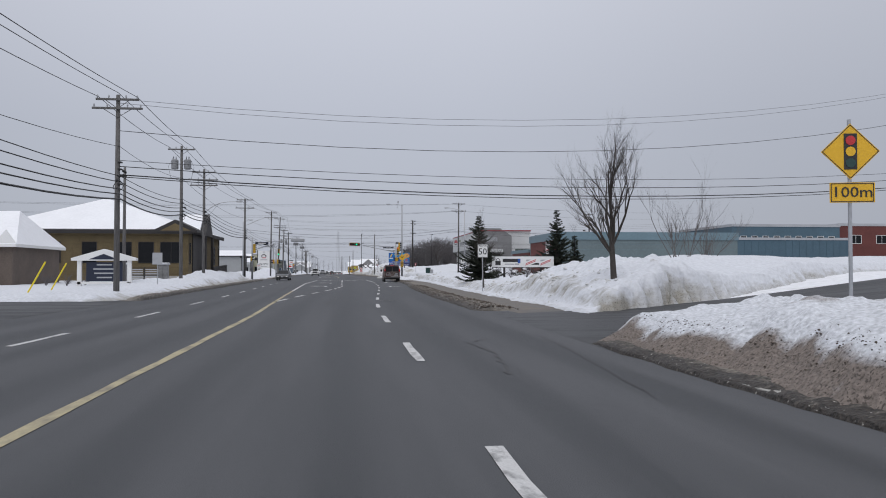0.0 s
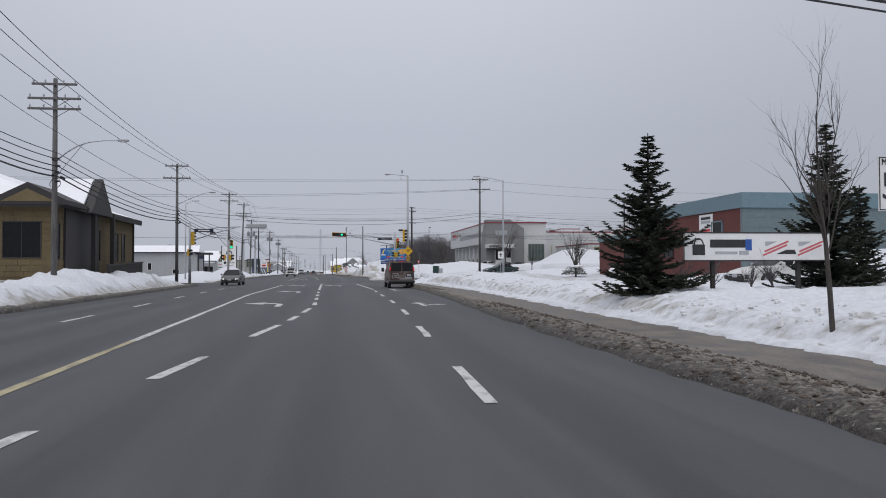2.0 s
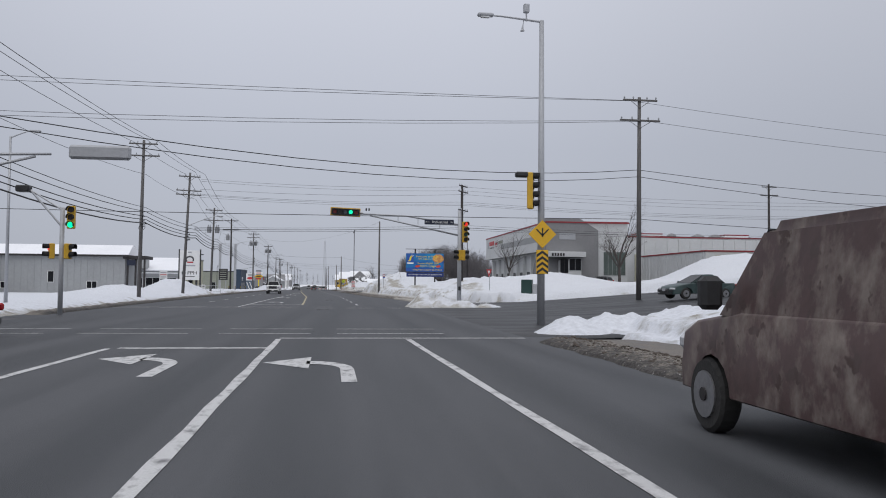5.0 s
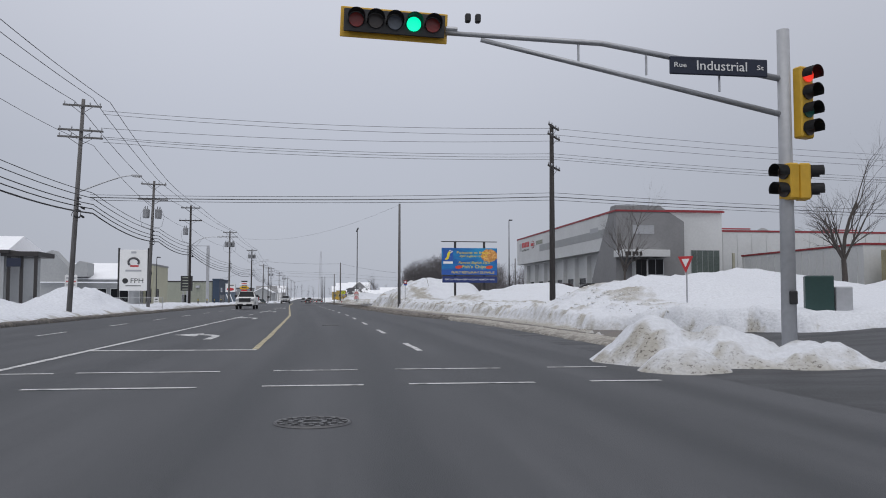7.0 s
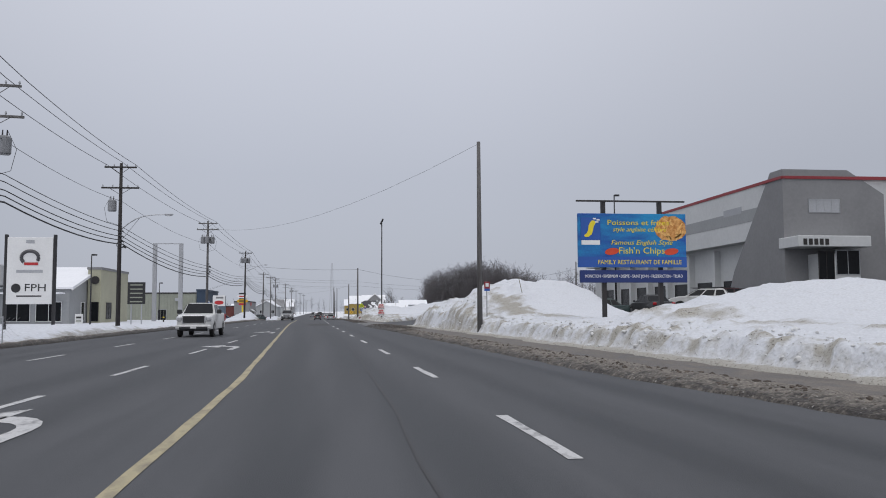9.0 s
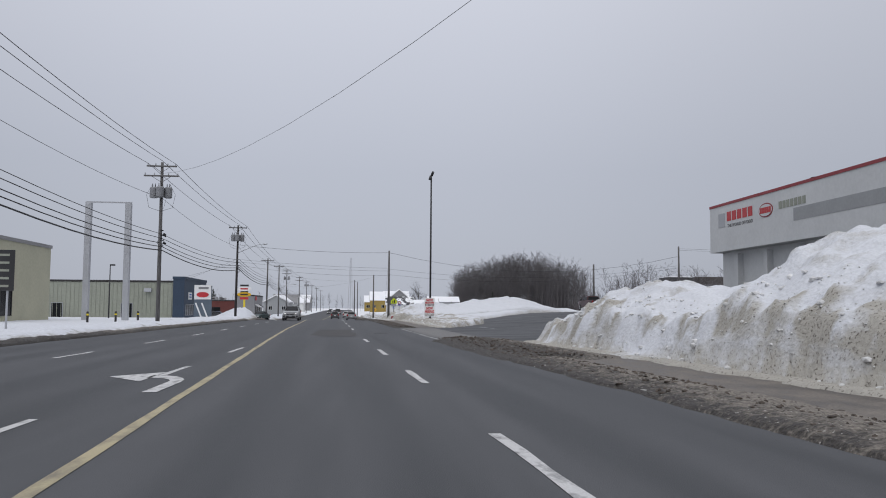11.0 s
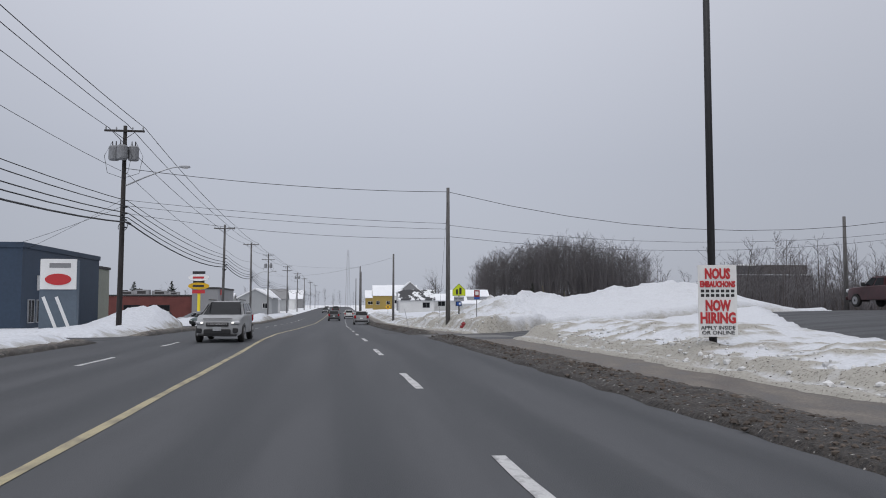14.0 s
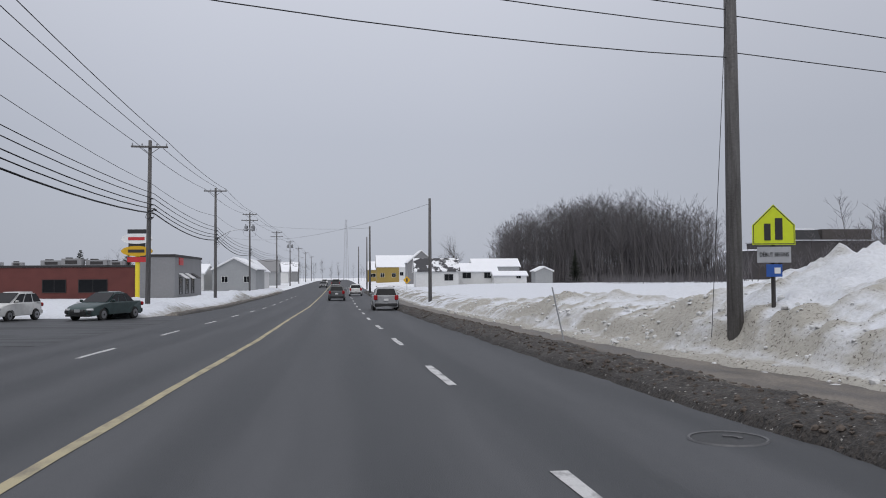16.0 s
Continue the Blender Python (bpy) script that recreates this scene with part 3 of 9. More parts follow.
def crack(pts, w):
    bm = B()
    prev = None
    q = []
    for a, b in zip(pts, pts[1:]):
        for t in np.arange(0, 1, 0.12):
            q.append((a[0] + (b[0] - a[0]) * t + rr.uniform(-0.04, 0.04), a[1] + (b[1] - a[1]) * t))
    for x, y in q:
        ww = w * rr.uniform(0.4, 1.3)
        row = [bm.verts.new(((x - ww) * U, y * U, (float(road_z(y)) + 0.005) * U)), bm.verts.new(((x + ww) * U, y * U, (float(road_z(y)) + 0.005) * U))]
        if prev:
            bm.faces.new((prev[0], prev[1], row[1], row[0]))
        prev = row
    tagged(link("road_crack", bm, BLACK), "dark jagged crack in the asphalt", "crack", "", "structure")


for pts, w in ((((1.55, 30.5), (1.4, 33), (1.75, 36), (1.8, 39.5)), 0.034), (((4.1, 10), (4.4, 12.5), (4.3, 14.5), (4.8, 15.5)), 0.022), (((3.0, 168), (2.9, 182), (2.6, 196)), 0.018), (((2.8, 226), (2.2, 236), (1.9, 246)), 0.018), (((5.2, 8), (5.6, 12), (5.9, 16)), 0.016)):
    crack(pts, w)


def manhole(x, y, plain=False):
    bm = B()
    bmesh.ops.create_cone(bm, cap_ends=True, segments=24, radius1=0.38, radius2=0.38, depth=0.02)
    ob = link("manhole_cover", bm, mat("cast_iron", (0.048, 0.049, 0.052), 0.65, 0.3, 0.2, 10, 0.2))
    ob.matrix_world = at(x, y, -0.003)
    tagged(ob, "round cast-iron manhole cover set in the asphalt", "manhole cover", "manhole covers", "structure")
    bm = B()
    for k in range(4 if plain else 14):
        for q in range(1 if plain else 3):
            a = 2 * math.pi * k / 14 + q * 0.2
            box(bm, (0.05, 0.05, 0.012), (math.cos(a) * (0.12 + 0.1 * q), math.sin(a) * (0.12 + 0.1 * q), 0.018), math.degrees(a))
    part("tread", bm, mat("worn_iron", (0.12, 0.12, 0.125), 0.55, 0.3, 0.2, 10, 0.2), ob)
    bm = B()
    tube(bm, [(0.37 * math.cos(k * math.pi / 12), 0.37 * math.sin(k * math.pi / 12), 0.008) for k in range(25)], 0.018, 5)
    part("rim", bm, mat("worn_iron", (0.12, 0.12, 0.125), 0.55, 0.3, 0.2, 10, 0.2), ob)


for x, y in ((2.93, 161.9), (2.7, 135.0), (3.92, 34.8), (1.55, 298.7), (2.67, 244.4)):
    manhole(x, y, y > 200)

# ---- snow ----
MOUNDS_R = [  # x, y, height, radius across, radius along
    (13.5, 33, 0.6, 4, 6), (18.5, 41, 1.0, 5.5, 5), (24, 50, 0.5, 6, 4), (32, 68, 0.9, 14, 3), (58, 84, 1.0, 16, 4),
    (15, 98, 0.2, 6, 6), (19, 108, 0.35, 4, 4), (34, 150, 0.5, 14, 5), (42.7, 170, 2.7, 5.5, 7), (52, 164, 1.2, 8, 7),
    (17.5, 162, 1.25, 4.5, 4.2), (23, 168, 1.3, 5, 5), (18.4, 192.5, 1.35, 4.6, 4.6), (14.2, 217.5, 2.15, 4.4, 5.5), (18, 221, 0.8, 4, 5),
    (11.5, 227, 1.0, 3.0, 4), (9.8, 280, 0.25, 2.0, 5), (9.6, 307, 1.15, 3.0, 4.0), (14.5, 307.5, 1.1, 3.6, 4.2), (19.6, 309, 1.2, 3.2, 4.0), (23.0, 311, 0.95, 3.0, 4.4), (27.0, 315, 0.35, 3.0, 4.4), (30.5, 319, 0.5, 2.0, 3), (40, 322, 0.3, 8, 4), (52, 325, 0.4, 8, 5), (6, 320, 0.3, 2, 4), (17, 332, 0.6, 7, 6)]
PILES = [(8.7, 141.8, 0.75, 1.0, 1.3), (9.7, 141.0, 0.55, 1.2, 1.1), (10.9, 140.2, 0.38, 1.2, 0.9), (8.4, 139.8, 0.38, 0.8, 0.8), (12.2, 139.4, 0.22, 1.1, 0.8), (11.5, 114.6, 0.5, 1.8, 1.3), (9.9, 113.8, 0.4, 1.2, 1.2)]
MOUNDS_L = [(-12, 62, 0.4, 3, 5), (-11.5, 84, 0.8, 2.0, 7), (-11, 97, 0.6, 2.2, 5), (-9.6, 70, 0.3, 1.5, 4), (-15, 190, 1.6, 3, 4), (-19, 182, 1.0, 4, 3), (-13.6, 308, 0.9, 2.0, 3.4), (-12.8, 311, 0.6, 1.8, 3),
            (-22, 332, 1.0, 4, 3), (-12, 212, 0.3, 3, 7), (-16, 345, 0.6, 4, 4), (-13, 379, 0.6, 4, 6), (-28, 336, 0.9, 4, 2)]


def soft_box(x, y, x0, x1, y0, y1, s=1.2):
    return ss(x0 - s, x0, x) * (1 - ss(x1, x1 + s, x)) * ss(y0 - s, y0, y) * (1 - ss(y1, y1 + s, y))


def lattice(i, j, seed):
    """A repeatable random number from 0 to 1 at each whole-numbered place."""
    k = (i.astype(np.int64) * 374761393 + j.astype(np.int64) * 668265263 + seed * 144665) & 0x7FFFFFFF
    k = ((k ^ (k >> 13)) * 1274126177) & 0x7FFFFFFF
    return ((k ^ (k >> 16)) & 0xFFFFF) / 1048575.0


def lump(x, y, s, seed=0, octaves=1):
    """Even noise without a direction, about -1 to 1, s lumps to the unit."""
    x, y = np.broadcast_arrays(np.asarray(x, float), np.asarray(y, float))
    out, amp, tot = np.zeros(x.shape), 1.0, 0.0
    for o in range(octaves):
        u, v = (x * 0.8 + y * 0.6) * s + 7.3 * o, (y * 0.8 - x * 0.6) * s - 3.1 * o
        i, j = np.floor(u), np.floor(v)
        p, q = u - i, v - j
        acc = []
        for di, dj in ((0, 0), (1, 0), (0, 1), (1, 1)):
            g = lattice(i + di, j + dj, seed + 17 * o) * 6.28318
            acc.append(np.cos(g) * (p - di) + np.sin(g) * (q - dj))
        p, q = p * p * p * (p * (p * 6 - 15) + 10), q * q * q * (q * (q * 6 - 15) + 10)
        out = out + amp * 1.5 * ((acc[0] * (1 - p) + acc[1] * p) * (1 - q) + (acc[2] * (1 - p) + acc[3] * p) * q)
        tot, amp, s = tot + amp, amp * 0.55, s * 2.03
    return out / tot ** 0.6


def clods(x, y, s, seed=0):
    """Broken chunks: 1 at a chunk's middle, 0 between chunks."""
    x, y = np.broadcast_arrays(np.asarray(x, float), np.asarray(y, float))
    i, j = np.floor(x * s), np.floor(y * s)
    best = np.full(x.shape, 9.0)
    for di in (-1, 0, 1):
        for dj in (-1, 0, 1):
            px, py = i + di + lattice(i + di, j + dj, seed), j + dj + lattice(i + di, j + dj, seed + 5)
            best = np.minimum(best, (px - x * s) ** 2 + (py - y * s) ** 2)
    return np.clip(1 - best * 1.3, 0, 1)


def snow_right(x, y):
    e = x - right_x(y)
    n1, n2, n3 = lump(x, y, 0.12, 1, 2), lump(x, y, 0.42, 2, 3), lump(x, y, 1.3, 3, 4)
    chunk = clods(x, y, 1.5, 4) - 0.45 + 0.5 * (clods(x, y, 3.3, 6) - 0.45)
    foot = 3.15 + 0.28 * n2 + 0.16 * n3 - 3.05 * (1 - ss(14.5, 17, y)) + 0.25 * ss(150, 165, y) * (1 - ss(225, 232, y)) - 0.5 * ss(300, 310, y)
    d = e - foot
    bank = np.interp(y, [-60, 8, 14, 24, 36, 46, 62, 76, 100, 140, 152, 165, 200, 228, 234, 256, 262, 284, 296, 310, 340, 500], [0.85, 0.85, 0.6, 0.75, 0.75, 0.45, 0.4, 0.45, 0.6, 0.5, 0.66, 0.62, 0.7, 0.85, 0.85, 0.25, 0.3, 0.38, 0.75, 0.7, 0.5, 0.4])
    wall = np.interp(y, [-60, 16, 24, 60, 84, 140, 160, 300, 310], [1.0, 1.0, 0.8, 0.8, 0.6, 0.6, 0.42, 0.6, 0.9])  # how far the cut face leans back
    h = bank * (0.72 * ss(0, 1, d / (wall * (1 + 0.35 * n2))) + 0.28 * ss(0.3, 2.6, d)) * (1 - 0.45 * ss(2.8, 6.5, d))
    rough = ss(0, 0.5, d) * (1 - 0.85 * ss(4, 9, d))
    h = h + rough * np.maximum(bank, 0.5) * (0.22 * n2 * ss(0.2, 1.4, d) + (0.17 * n3 + 0.17 * chunk * (0.35 + ss(-0.1, 0.5, n2)) + 0.16 * (clods(x, y, 0.8, 9) - 0.4) * ss(0.8, 1.6, d)) * (1 - 0.85 * ss(1.6, 3.0, d) * ss(60, 66, y) * (1 - ss(285, 295, y))))
    for mx, my, mh, ra, rb in MOUNDS_R:
        g = np.exp(-(((x - mx) / ra) ** 2 + ((y - my) / rb) ** 2) ** (1.3 if my < 290 else 1.15))
        h = h + mh * g * (1 + 0.12 * n1 + 0.11 * n2 + 0.04 * n3 + 0.015 * chunk + (0.10 * n2 + 0.12 * n3 + 0.12 * chunk) * ss(285, 300, y))
    h = h + 0.05 * n2 + 0.07 * n1 + 0.02 * n3
    skirt = 0.07 * ss(-0.75, -0.5, d + 0.25 * n3) * (0.6 + 0.5 * n3) * ss(-0.35, 0.1, n2 + 0.25)
    far_ = ss(17, 20, y)
    h = np.where(d < 0, -0.3 + (0.36 * ss(-0.7, -0.35, d + 0.3 * n3) + skirt) * far_ + 0.3 * (1 - far_) * ss(-0.25, 0, d), h + 0.06 * far_)
    face = ss(16, 20, y) * ss(0.05, 0.25, d) * (1 - ss(1.0, 1.9, d / wall - 0.5 * n3 - 0.3 * n2))
    cut = face * ss(146, 154, y) * (1 - ss(228, 234, y))  # rough cut face between the crossing and the yard
    h = h + cut * (0.10 * lump(x, y, 2.3, 14, 3) + 0.13 * (clods(x, y, 2.7, 15) - 0.45))
    # bare places: drives, streets and yards
    d1 = ss(14.2, 15.6, y - 0.1 * (x - 6) - 0.3 * n3) * (1 - ss(-1.0, 0.1, y - (23.8 + np.clip(x - 8.8, 0, 60) * 0.92) - 0.7 * n3 - 0.4 * n2)) * (x < 70)
    d2 = ss(-1.0, 0.4, y - (114.5 + (x - 8) * 0.10) - 0.5 * n3 - 2.5 * (1 - ss(8, 13, x))) * (1 - ss(-1.0, 0.4, y - np.interp(x, [8, 10.6, 11.4, 13.8, 16, 30, 60, 120], [142, 145, 156.5, 152, 149, 147, 147, 150]) - 0.5 * n3))
    d3 = np.maximum(soft_box(x, y, 20.5, 88, 208, 234.5, 2.0), soft_box(x, y, 25.5, 88, 191, 234.5, 2.0))
    d4 = ss(-1.2, 0.4, y - 233.2 - 0.6 * n3 - 0.05 * (x - 5)) * (1 - ss(-1.0, 0.2, y - (256.4 + 2.4 * np.clip(x - 7.6, 0, 3.4) + 8.0 * np.clip(x - 11.0, 0, 1.7) + 2.4 * np.clip(x - 12.7, 0, 10.5) + 1.2 * np.clip(x - 23.2, 0, 70)) - 0.7 * n3)) * (x < 90)
    d5 = ss(-0.8, 0.3, y - 287.9 - 0.72 * np.clip(x - 5.7, -2, 60) - 0.4 * n3) * (1 - ss(-0.8, 0.3, y - 295.8 - 0.9 * np.clip(x - 4.7, -1, 5.5) - 0.5 * np.clip(x - 14, 0, 60) - 0.4 * n3)) * (x < 60)
    bare = np.maximum.reduce([d1, d2, d3, d4, d5])
    h = h * (1 - bare) - 0.5 * bare
    heap = np.zeros(h.shape)
    for mx, my, mh, ra, rb in PILES:
        heap = np.maximum(heap, np.exp(-((x - mx) / ra) ** 2 - ((y - my) / rb) ** 2))
        h = np.maximum(h, (mh + 0.3) * np.exp(-(((x - mx) / ra) ** 2 + ((y - my) / rb) ** 2) ** 1.1) * (1 + 0.25 * n3 + 0.12 * chunk) - 0.3)
    dirt_tone = face * (0.40 + 0.16 * ss(-0.4, 0.5, n3 + 0.4 * n2) + 0.22 * ss(0.0, 0.5, lump(x, y, 3.1, 8, 2)) + 0.2 * ss(-0.2, 0.5, n1) + 0.32 * ss(252, 262, y) * (1 - ss(284, 292, y)) ) + cut * (0.06 + 0.25 * ss(0.0, 0.5, n3 + 0.5 * n2) - 0.35 * ss(0.05, 0.5, chunk + 0.4 * n2))
    dirt_tone = dirt_tone + 0.62 * ss(-0.1, 0.35, n2 + 0.5 * n1 + 0.3 * n3) * ss(1.7, 2.3, d) * (1 - ss(3.0, 4.2, d + 0.8 * n2)) * ss(150, 158, y) * (1 - ss(212, 222, y))  # sandy ledge behind the face
    dirt_tone = dirt_tone + 0.5 * ss(-0.2, 0.4, n2 + 0.6 * n3) * ss(0, 0.4, d) * (1 - ss(2.2, 4.5, d)) * ss(293, 298, y)  # soiled lumps beyond the driveway
    dirt_tone = dirt_tone + 0.75 * ss(-0.5, 0.4, n2 + 0.6 * n3 + 0.3) * ss(222, 226, y) * (1 - ss(234, 236, y)) * (1 - ss(4, 9, d))  # sandy heap at the yard entrance
    dirt_tone = dirt_tone + 0.5 * soft_box(e - 8.6 - 0.05 * (y - 90), y, -1.1, 1.1, 76, 112, 0.7) * ss(-0.5, 0.3, n3 + 0.5)  # grey ploughed track behind the bank
    dirt_tone = dirt_tone + 0.35 * ss(0.25, 0.7, n3 + 0.5 * n2) * (1 - ss(1.5, 5, d)) * ss(0, 0.4, d) + 0.32 * ss(0.3, 0.8, n1 + 0.5 * n3) * (1 - ss(8, 14, e))
    dirt_tone = dirt_tone + 0.75 * ss(-0.15, 0.4, n3 + 0.8 * n2) * ss(250, 262, y) * (1 - ss(286, 294, y)) * (1 - ss(2.5, 6.5, d)) * ss(0, 0.4, d)
    dirt_tone = dirt_tone + 0.6 * ss(0.04, 0.5, bare) + 0.95 * (1 - ss(15, 17, y)) * (1 - ss(0.42, 0.8, d - 0.1 * n3 - 0.08 * n2)) + (0.35 + 0.55 * ss(147, 153, y)) * (1 - ss(-0.3, 0.3, d)) - 0.25 * chunk * face
    dirt_tone = dirt_tone - (0.55 - 0.5 * ss(0.1, 0.6, n3 + 0.7 * n2)) * ss(138, 141, y) * (1 - ss(150, 157, y)) - 0.65 * ss(-0.35, 0.35, chunk + 0.6 * n2) * ss(220, 224, y) * (1 - ss(236, 240, y))
    return h, dirt_tone - 0.45 * ss(0.3, 0.8, heap - 0.3 * n3)


def snow_left(x, y):
    e = left_x(y) - x
    n1, n2, n3 = lump(x, y, 0.12, 11, 2), lump(x, y, 0.42, 12, 3), lump(x, y, 1.3, 13, 3)
    foot = 0.95 + 0.25 * n2 + 0.15 * n3
    bank = np.interp(y, [-60, 38, 44, 60, 80, 100, 108, 126, 140, 180, 220, 260, 300, 330, 400], [0.3, 0.3, 0.2, 0.25, 0.45, 0.45, 0.3, 0.2, 0.25, 0.25, 0.25, 0.22, 0.3, 0.3, 0.35])
    h = bank * ss(0, 1.0, e - foot) * (1 - 0.5 * ss(2.5, 5, e - foot)) + bank * (0.35 * n2 + 0.3 * n3) * ss(0, 0.8, e - foot) * (1 - ss(5, 9, e)) + 0.04 * n1 + 0.03 * n2 + 0.02
    for mx, my, mh, ra, rb in MOUNDS_L:
        h = h + mh * np.exp(-(((x - mx) / ra) ** 2 + ((y - my) / rb) ** 2)) * (1 + 0.2 * n2 + 0.1 * n3)
    h = np.where(e < foot, -0.4 + 0.44 * ss(-0.4, 0.0, e - foot), h)
    d1 = ss(-1, 0.5, y - 22.5 - 0.4 * n2) * (1 - ss(-1, 0.5, y - 35.5 - 0.5 * n2)) * (1 - ss(9, 14, e))
    d2 = ss(-1.2, 0.6, y - 109.5 - 0.4 * n2) * (1 - ss(-1.2, 0.6, y - 124 - 0.4 * n2))
    d3 = ss(-1.2, 0.6, y - 313 - 0.5 * n2) * (1 - ss(-1.2, 0.6, y - 335 - 0.03 * e - 0.5 * n2))
    d4 = ss(-1, 0.5, y - 288.5 - 0.4 * n2) * (1 - ss(-1, 0.5, y - 292 - 0.4 * n2)) * (1 - ss(8, 14, e))
    bare = np.maximum.reduce([d1, d2, d3, d4])
    h = h * (1 - bare) - 0.5 * bare
    dirt_tone = 0.7 * (1 - ss(0.1, 1.0, e - foot - 0.3 * n3)) + 0.4 * ss(0.2, 0.8, n2 + 0.5 * n3) * (1 - ss(4, 8, e)) + 0.5 * ss(0.02, 0.5, bare) + 0.15 * ss(0.3, 0.9, n1)
    return h, dirt_tone


def snow_sheet(name, side, y0, y1, dy, label, fine=0.22, material=None):
    lat = np.r_[np.arange(-2.0, 1.6, 0.2), np.arange(1.6, 7.6, fine), np.arange(7.6, 24, 0.45), np.arange(24, 72, 1.6)]
    ys = np.arange(y0, y1 + dy / 2, dy)
    L, Y = np.meshgrid(lat, ys)
    X = right_x(Y) + 0.4 + L if side > 0 else left_x(Y) - 0.4 - L
    h, dirt_tone = snow_right(X, Y) if side > 0 else snow_left(X, Y)
    keep = np.maximum.reduce([h[:-1, :-1], h[1:, :-1], h[:-1, 1:], h[1:, 1:]]) > -0.2
    grid_mesh(name, X, Y, rise(X, Y) + h, material or SNOW, "stuff", label, dirt_tone, "snow", keep)


snow_sheet("snow_bank", 1, -8, 18, 0.12, "ploughed snow bank with a brown gritty cut face", 0.1, GRITSNOW)
snow_sheet("snow_bank", 1, 18, 120, 0.16, "ploughed snow bank, clean on top and grey with grit on its cut face", 0.13)
snow_sheet("snow_bank", 1, 120, 250, 0.17, "high ploughed snow bank and heaps, dirty on its cut face", 0.11, BANKSNOW)
snow_sheet("snow_bank", 1, 250, 345, 0.17, "ploughed snow bank and large dumped heaps beside the drive", 0.14, BANKSNOW)
snow_sheet("snow_bank", 1, 345, 440, 0.6, "ploughed snow bank along the road far ahead")
snow_sheet("snow_bank", -1, 5, 200, 0.3, "low snow bank along the far kerb")
snow_sheet("snow_bank", -1, 200, 440, 0.4, "low snow bank along the far kerb by the shops")


def ridge_height(T, X, Y, hgt):
    c1, c2 = clods(X, Y, 2.4, 31), clods(X, Y, 5.5, 33)
    up = np.sin(np.clip(T * 1.08, 0, 1) ** 0.75 * math.pi) ** 0.7
    return up * (hgt * (0.8 + 0.5 * lump(X, Y, 0.7, 23, 3)) + 0.4 * hgt * (c1 - 0.35) + 0.045 * c2 + 0.03 * lump(X, Y, 4.0, 25, 3))


def windrow(name, side, y0, y1, w, hgt, tone, label, step=0.11, material=None):
    """A ridge of brown slush, broken ice and grit along the kerb."""
    ys = np.arange(y0, y1, step)
    T, Y = np.meshgrid(np.linspace(0, 1, 22), ys)
    edge_ = right_x(Y) if side > 0 else left_x(Y)
    wob = 0.3 * lump(Y * 0, Y, 0.25, 21, 2) + 0.14 * lump(Y * 0, Y, 1.1, 22, 2)
    edge_ = edge_ + (widen(Y) if side > 0 else 0)
    X = edge_ + side * ((T - 0.12) * (w + wob) - 0.12 * lump(Y * 0, Y, 0.6, 27, 3))
    fade = ss(y0, y0 + 1.6, Y + 0.5 * lump(X, Y, 0.8, 26)) * (1 - ss(y1 - 1.8, y1, Y + 0.5 * lump(X, Y, 0.8, 28)))
    Z = rise(X, Y) - 0.05 + fade * ridge_height(T, X, Y, hgt) + 0.05 * (T > 0) * (T < 1) * fade
    # darker between clods and along the road-side edge, paler on the far side
    dirt_tone = tone + 0.17 * ss(205, 226, Y) * (Y < 240) - 0.16 * (clods(X, Y, 2.4, 31) - 0.4) - 0.22 * ss(0.35, 0.8, T) + 0.14 * (1 - ss(0.05, 0.3, T)) - 0.5 * ss(66, 69, Y) * (1 - ss(80, 84, Y)) * ss(0.32, 0.5, T + 0.1 * lump(X, Y, 1.3, 29, 2))
    grid_mesh(name, X, Y, Z, material or SLUSH, "stuff", label, dirt_tone, "slush")


def chunks(name, side, y0, y1, e0, e1, count, smallest, largest, material, label, seed, top=None):
    """Loose broken lumps of frozen slush scattered along the kerb."""
    r = np.random.RandomState(seed)
    base = bmesh.new()
    bmesh.ops.create_icosphere(base, subdivisions=1, radius=1)
    bv = np.array([v.co[:] for v in base.verts])
    bf = np.array([[v.index for v in f.verts] for f in base.faces])
    base.free()
    Y = r.uniform(y0, y1, count)
    E = e0 + (e1 - e0) * r.beta(1.6, 1.6, count)
    X = right_x(Y) + widen(Y) + E if side > 0 else left_x(Y) - E
    S = smallest + (largest - smallest) * r.rand(count) ** 3
    if top is None:
        Z = rise(X, Y) + np.maximum(snow_right(X, Y)[0], 0) + 0.15 * S
    else:
        Z = rise(X, Y) - 0.01 + ridge_height((E + 0.12 * (e1 + 0.25)) / (e1 + 0.25), X, Y, top) + 0.1 * S
    jag = 1 + 0.5 * (r.rand(count, len(bv), 1) - 0.5)
    stretch = r.uniform(0.6, 1.3, (count, 1, 3)) * np.array([1, 1, 0.65])
    P = np.stack([X, Y, Z], -1)[:, None, :] + bv[None] * jag * stretch * S[:, None, None]
    F = bf[None] + (np.arange(count) * len(bv))[:, None, None]
    me = bpy.data.meshes.new(name)
    me.from_pydata((P.reshape(-1, 3) * U).tolist(), [], F.reshape(-1, 3).tolist())
    me.materials.append(material)
    tagged(new(name, me), label, "slush", "", "stuff")


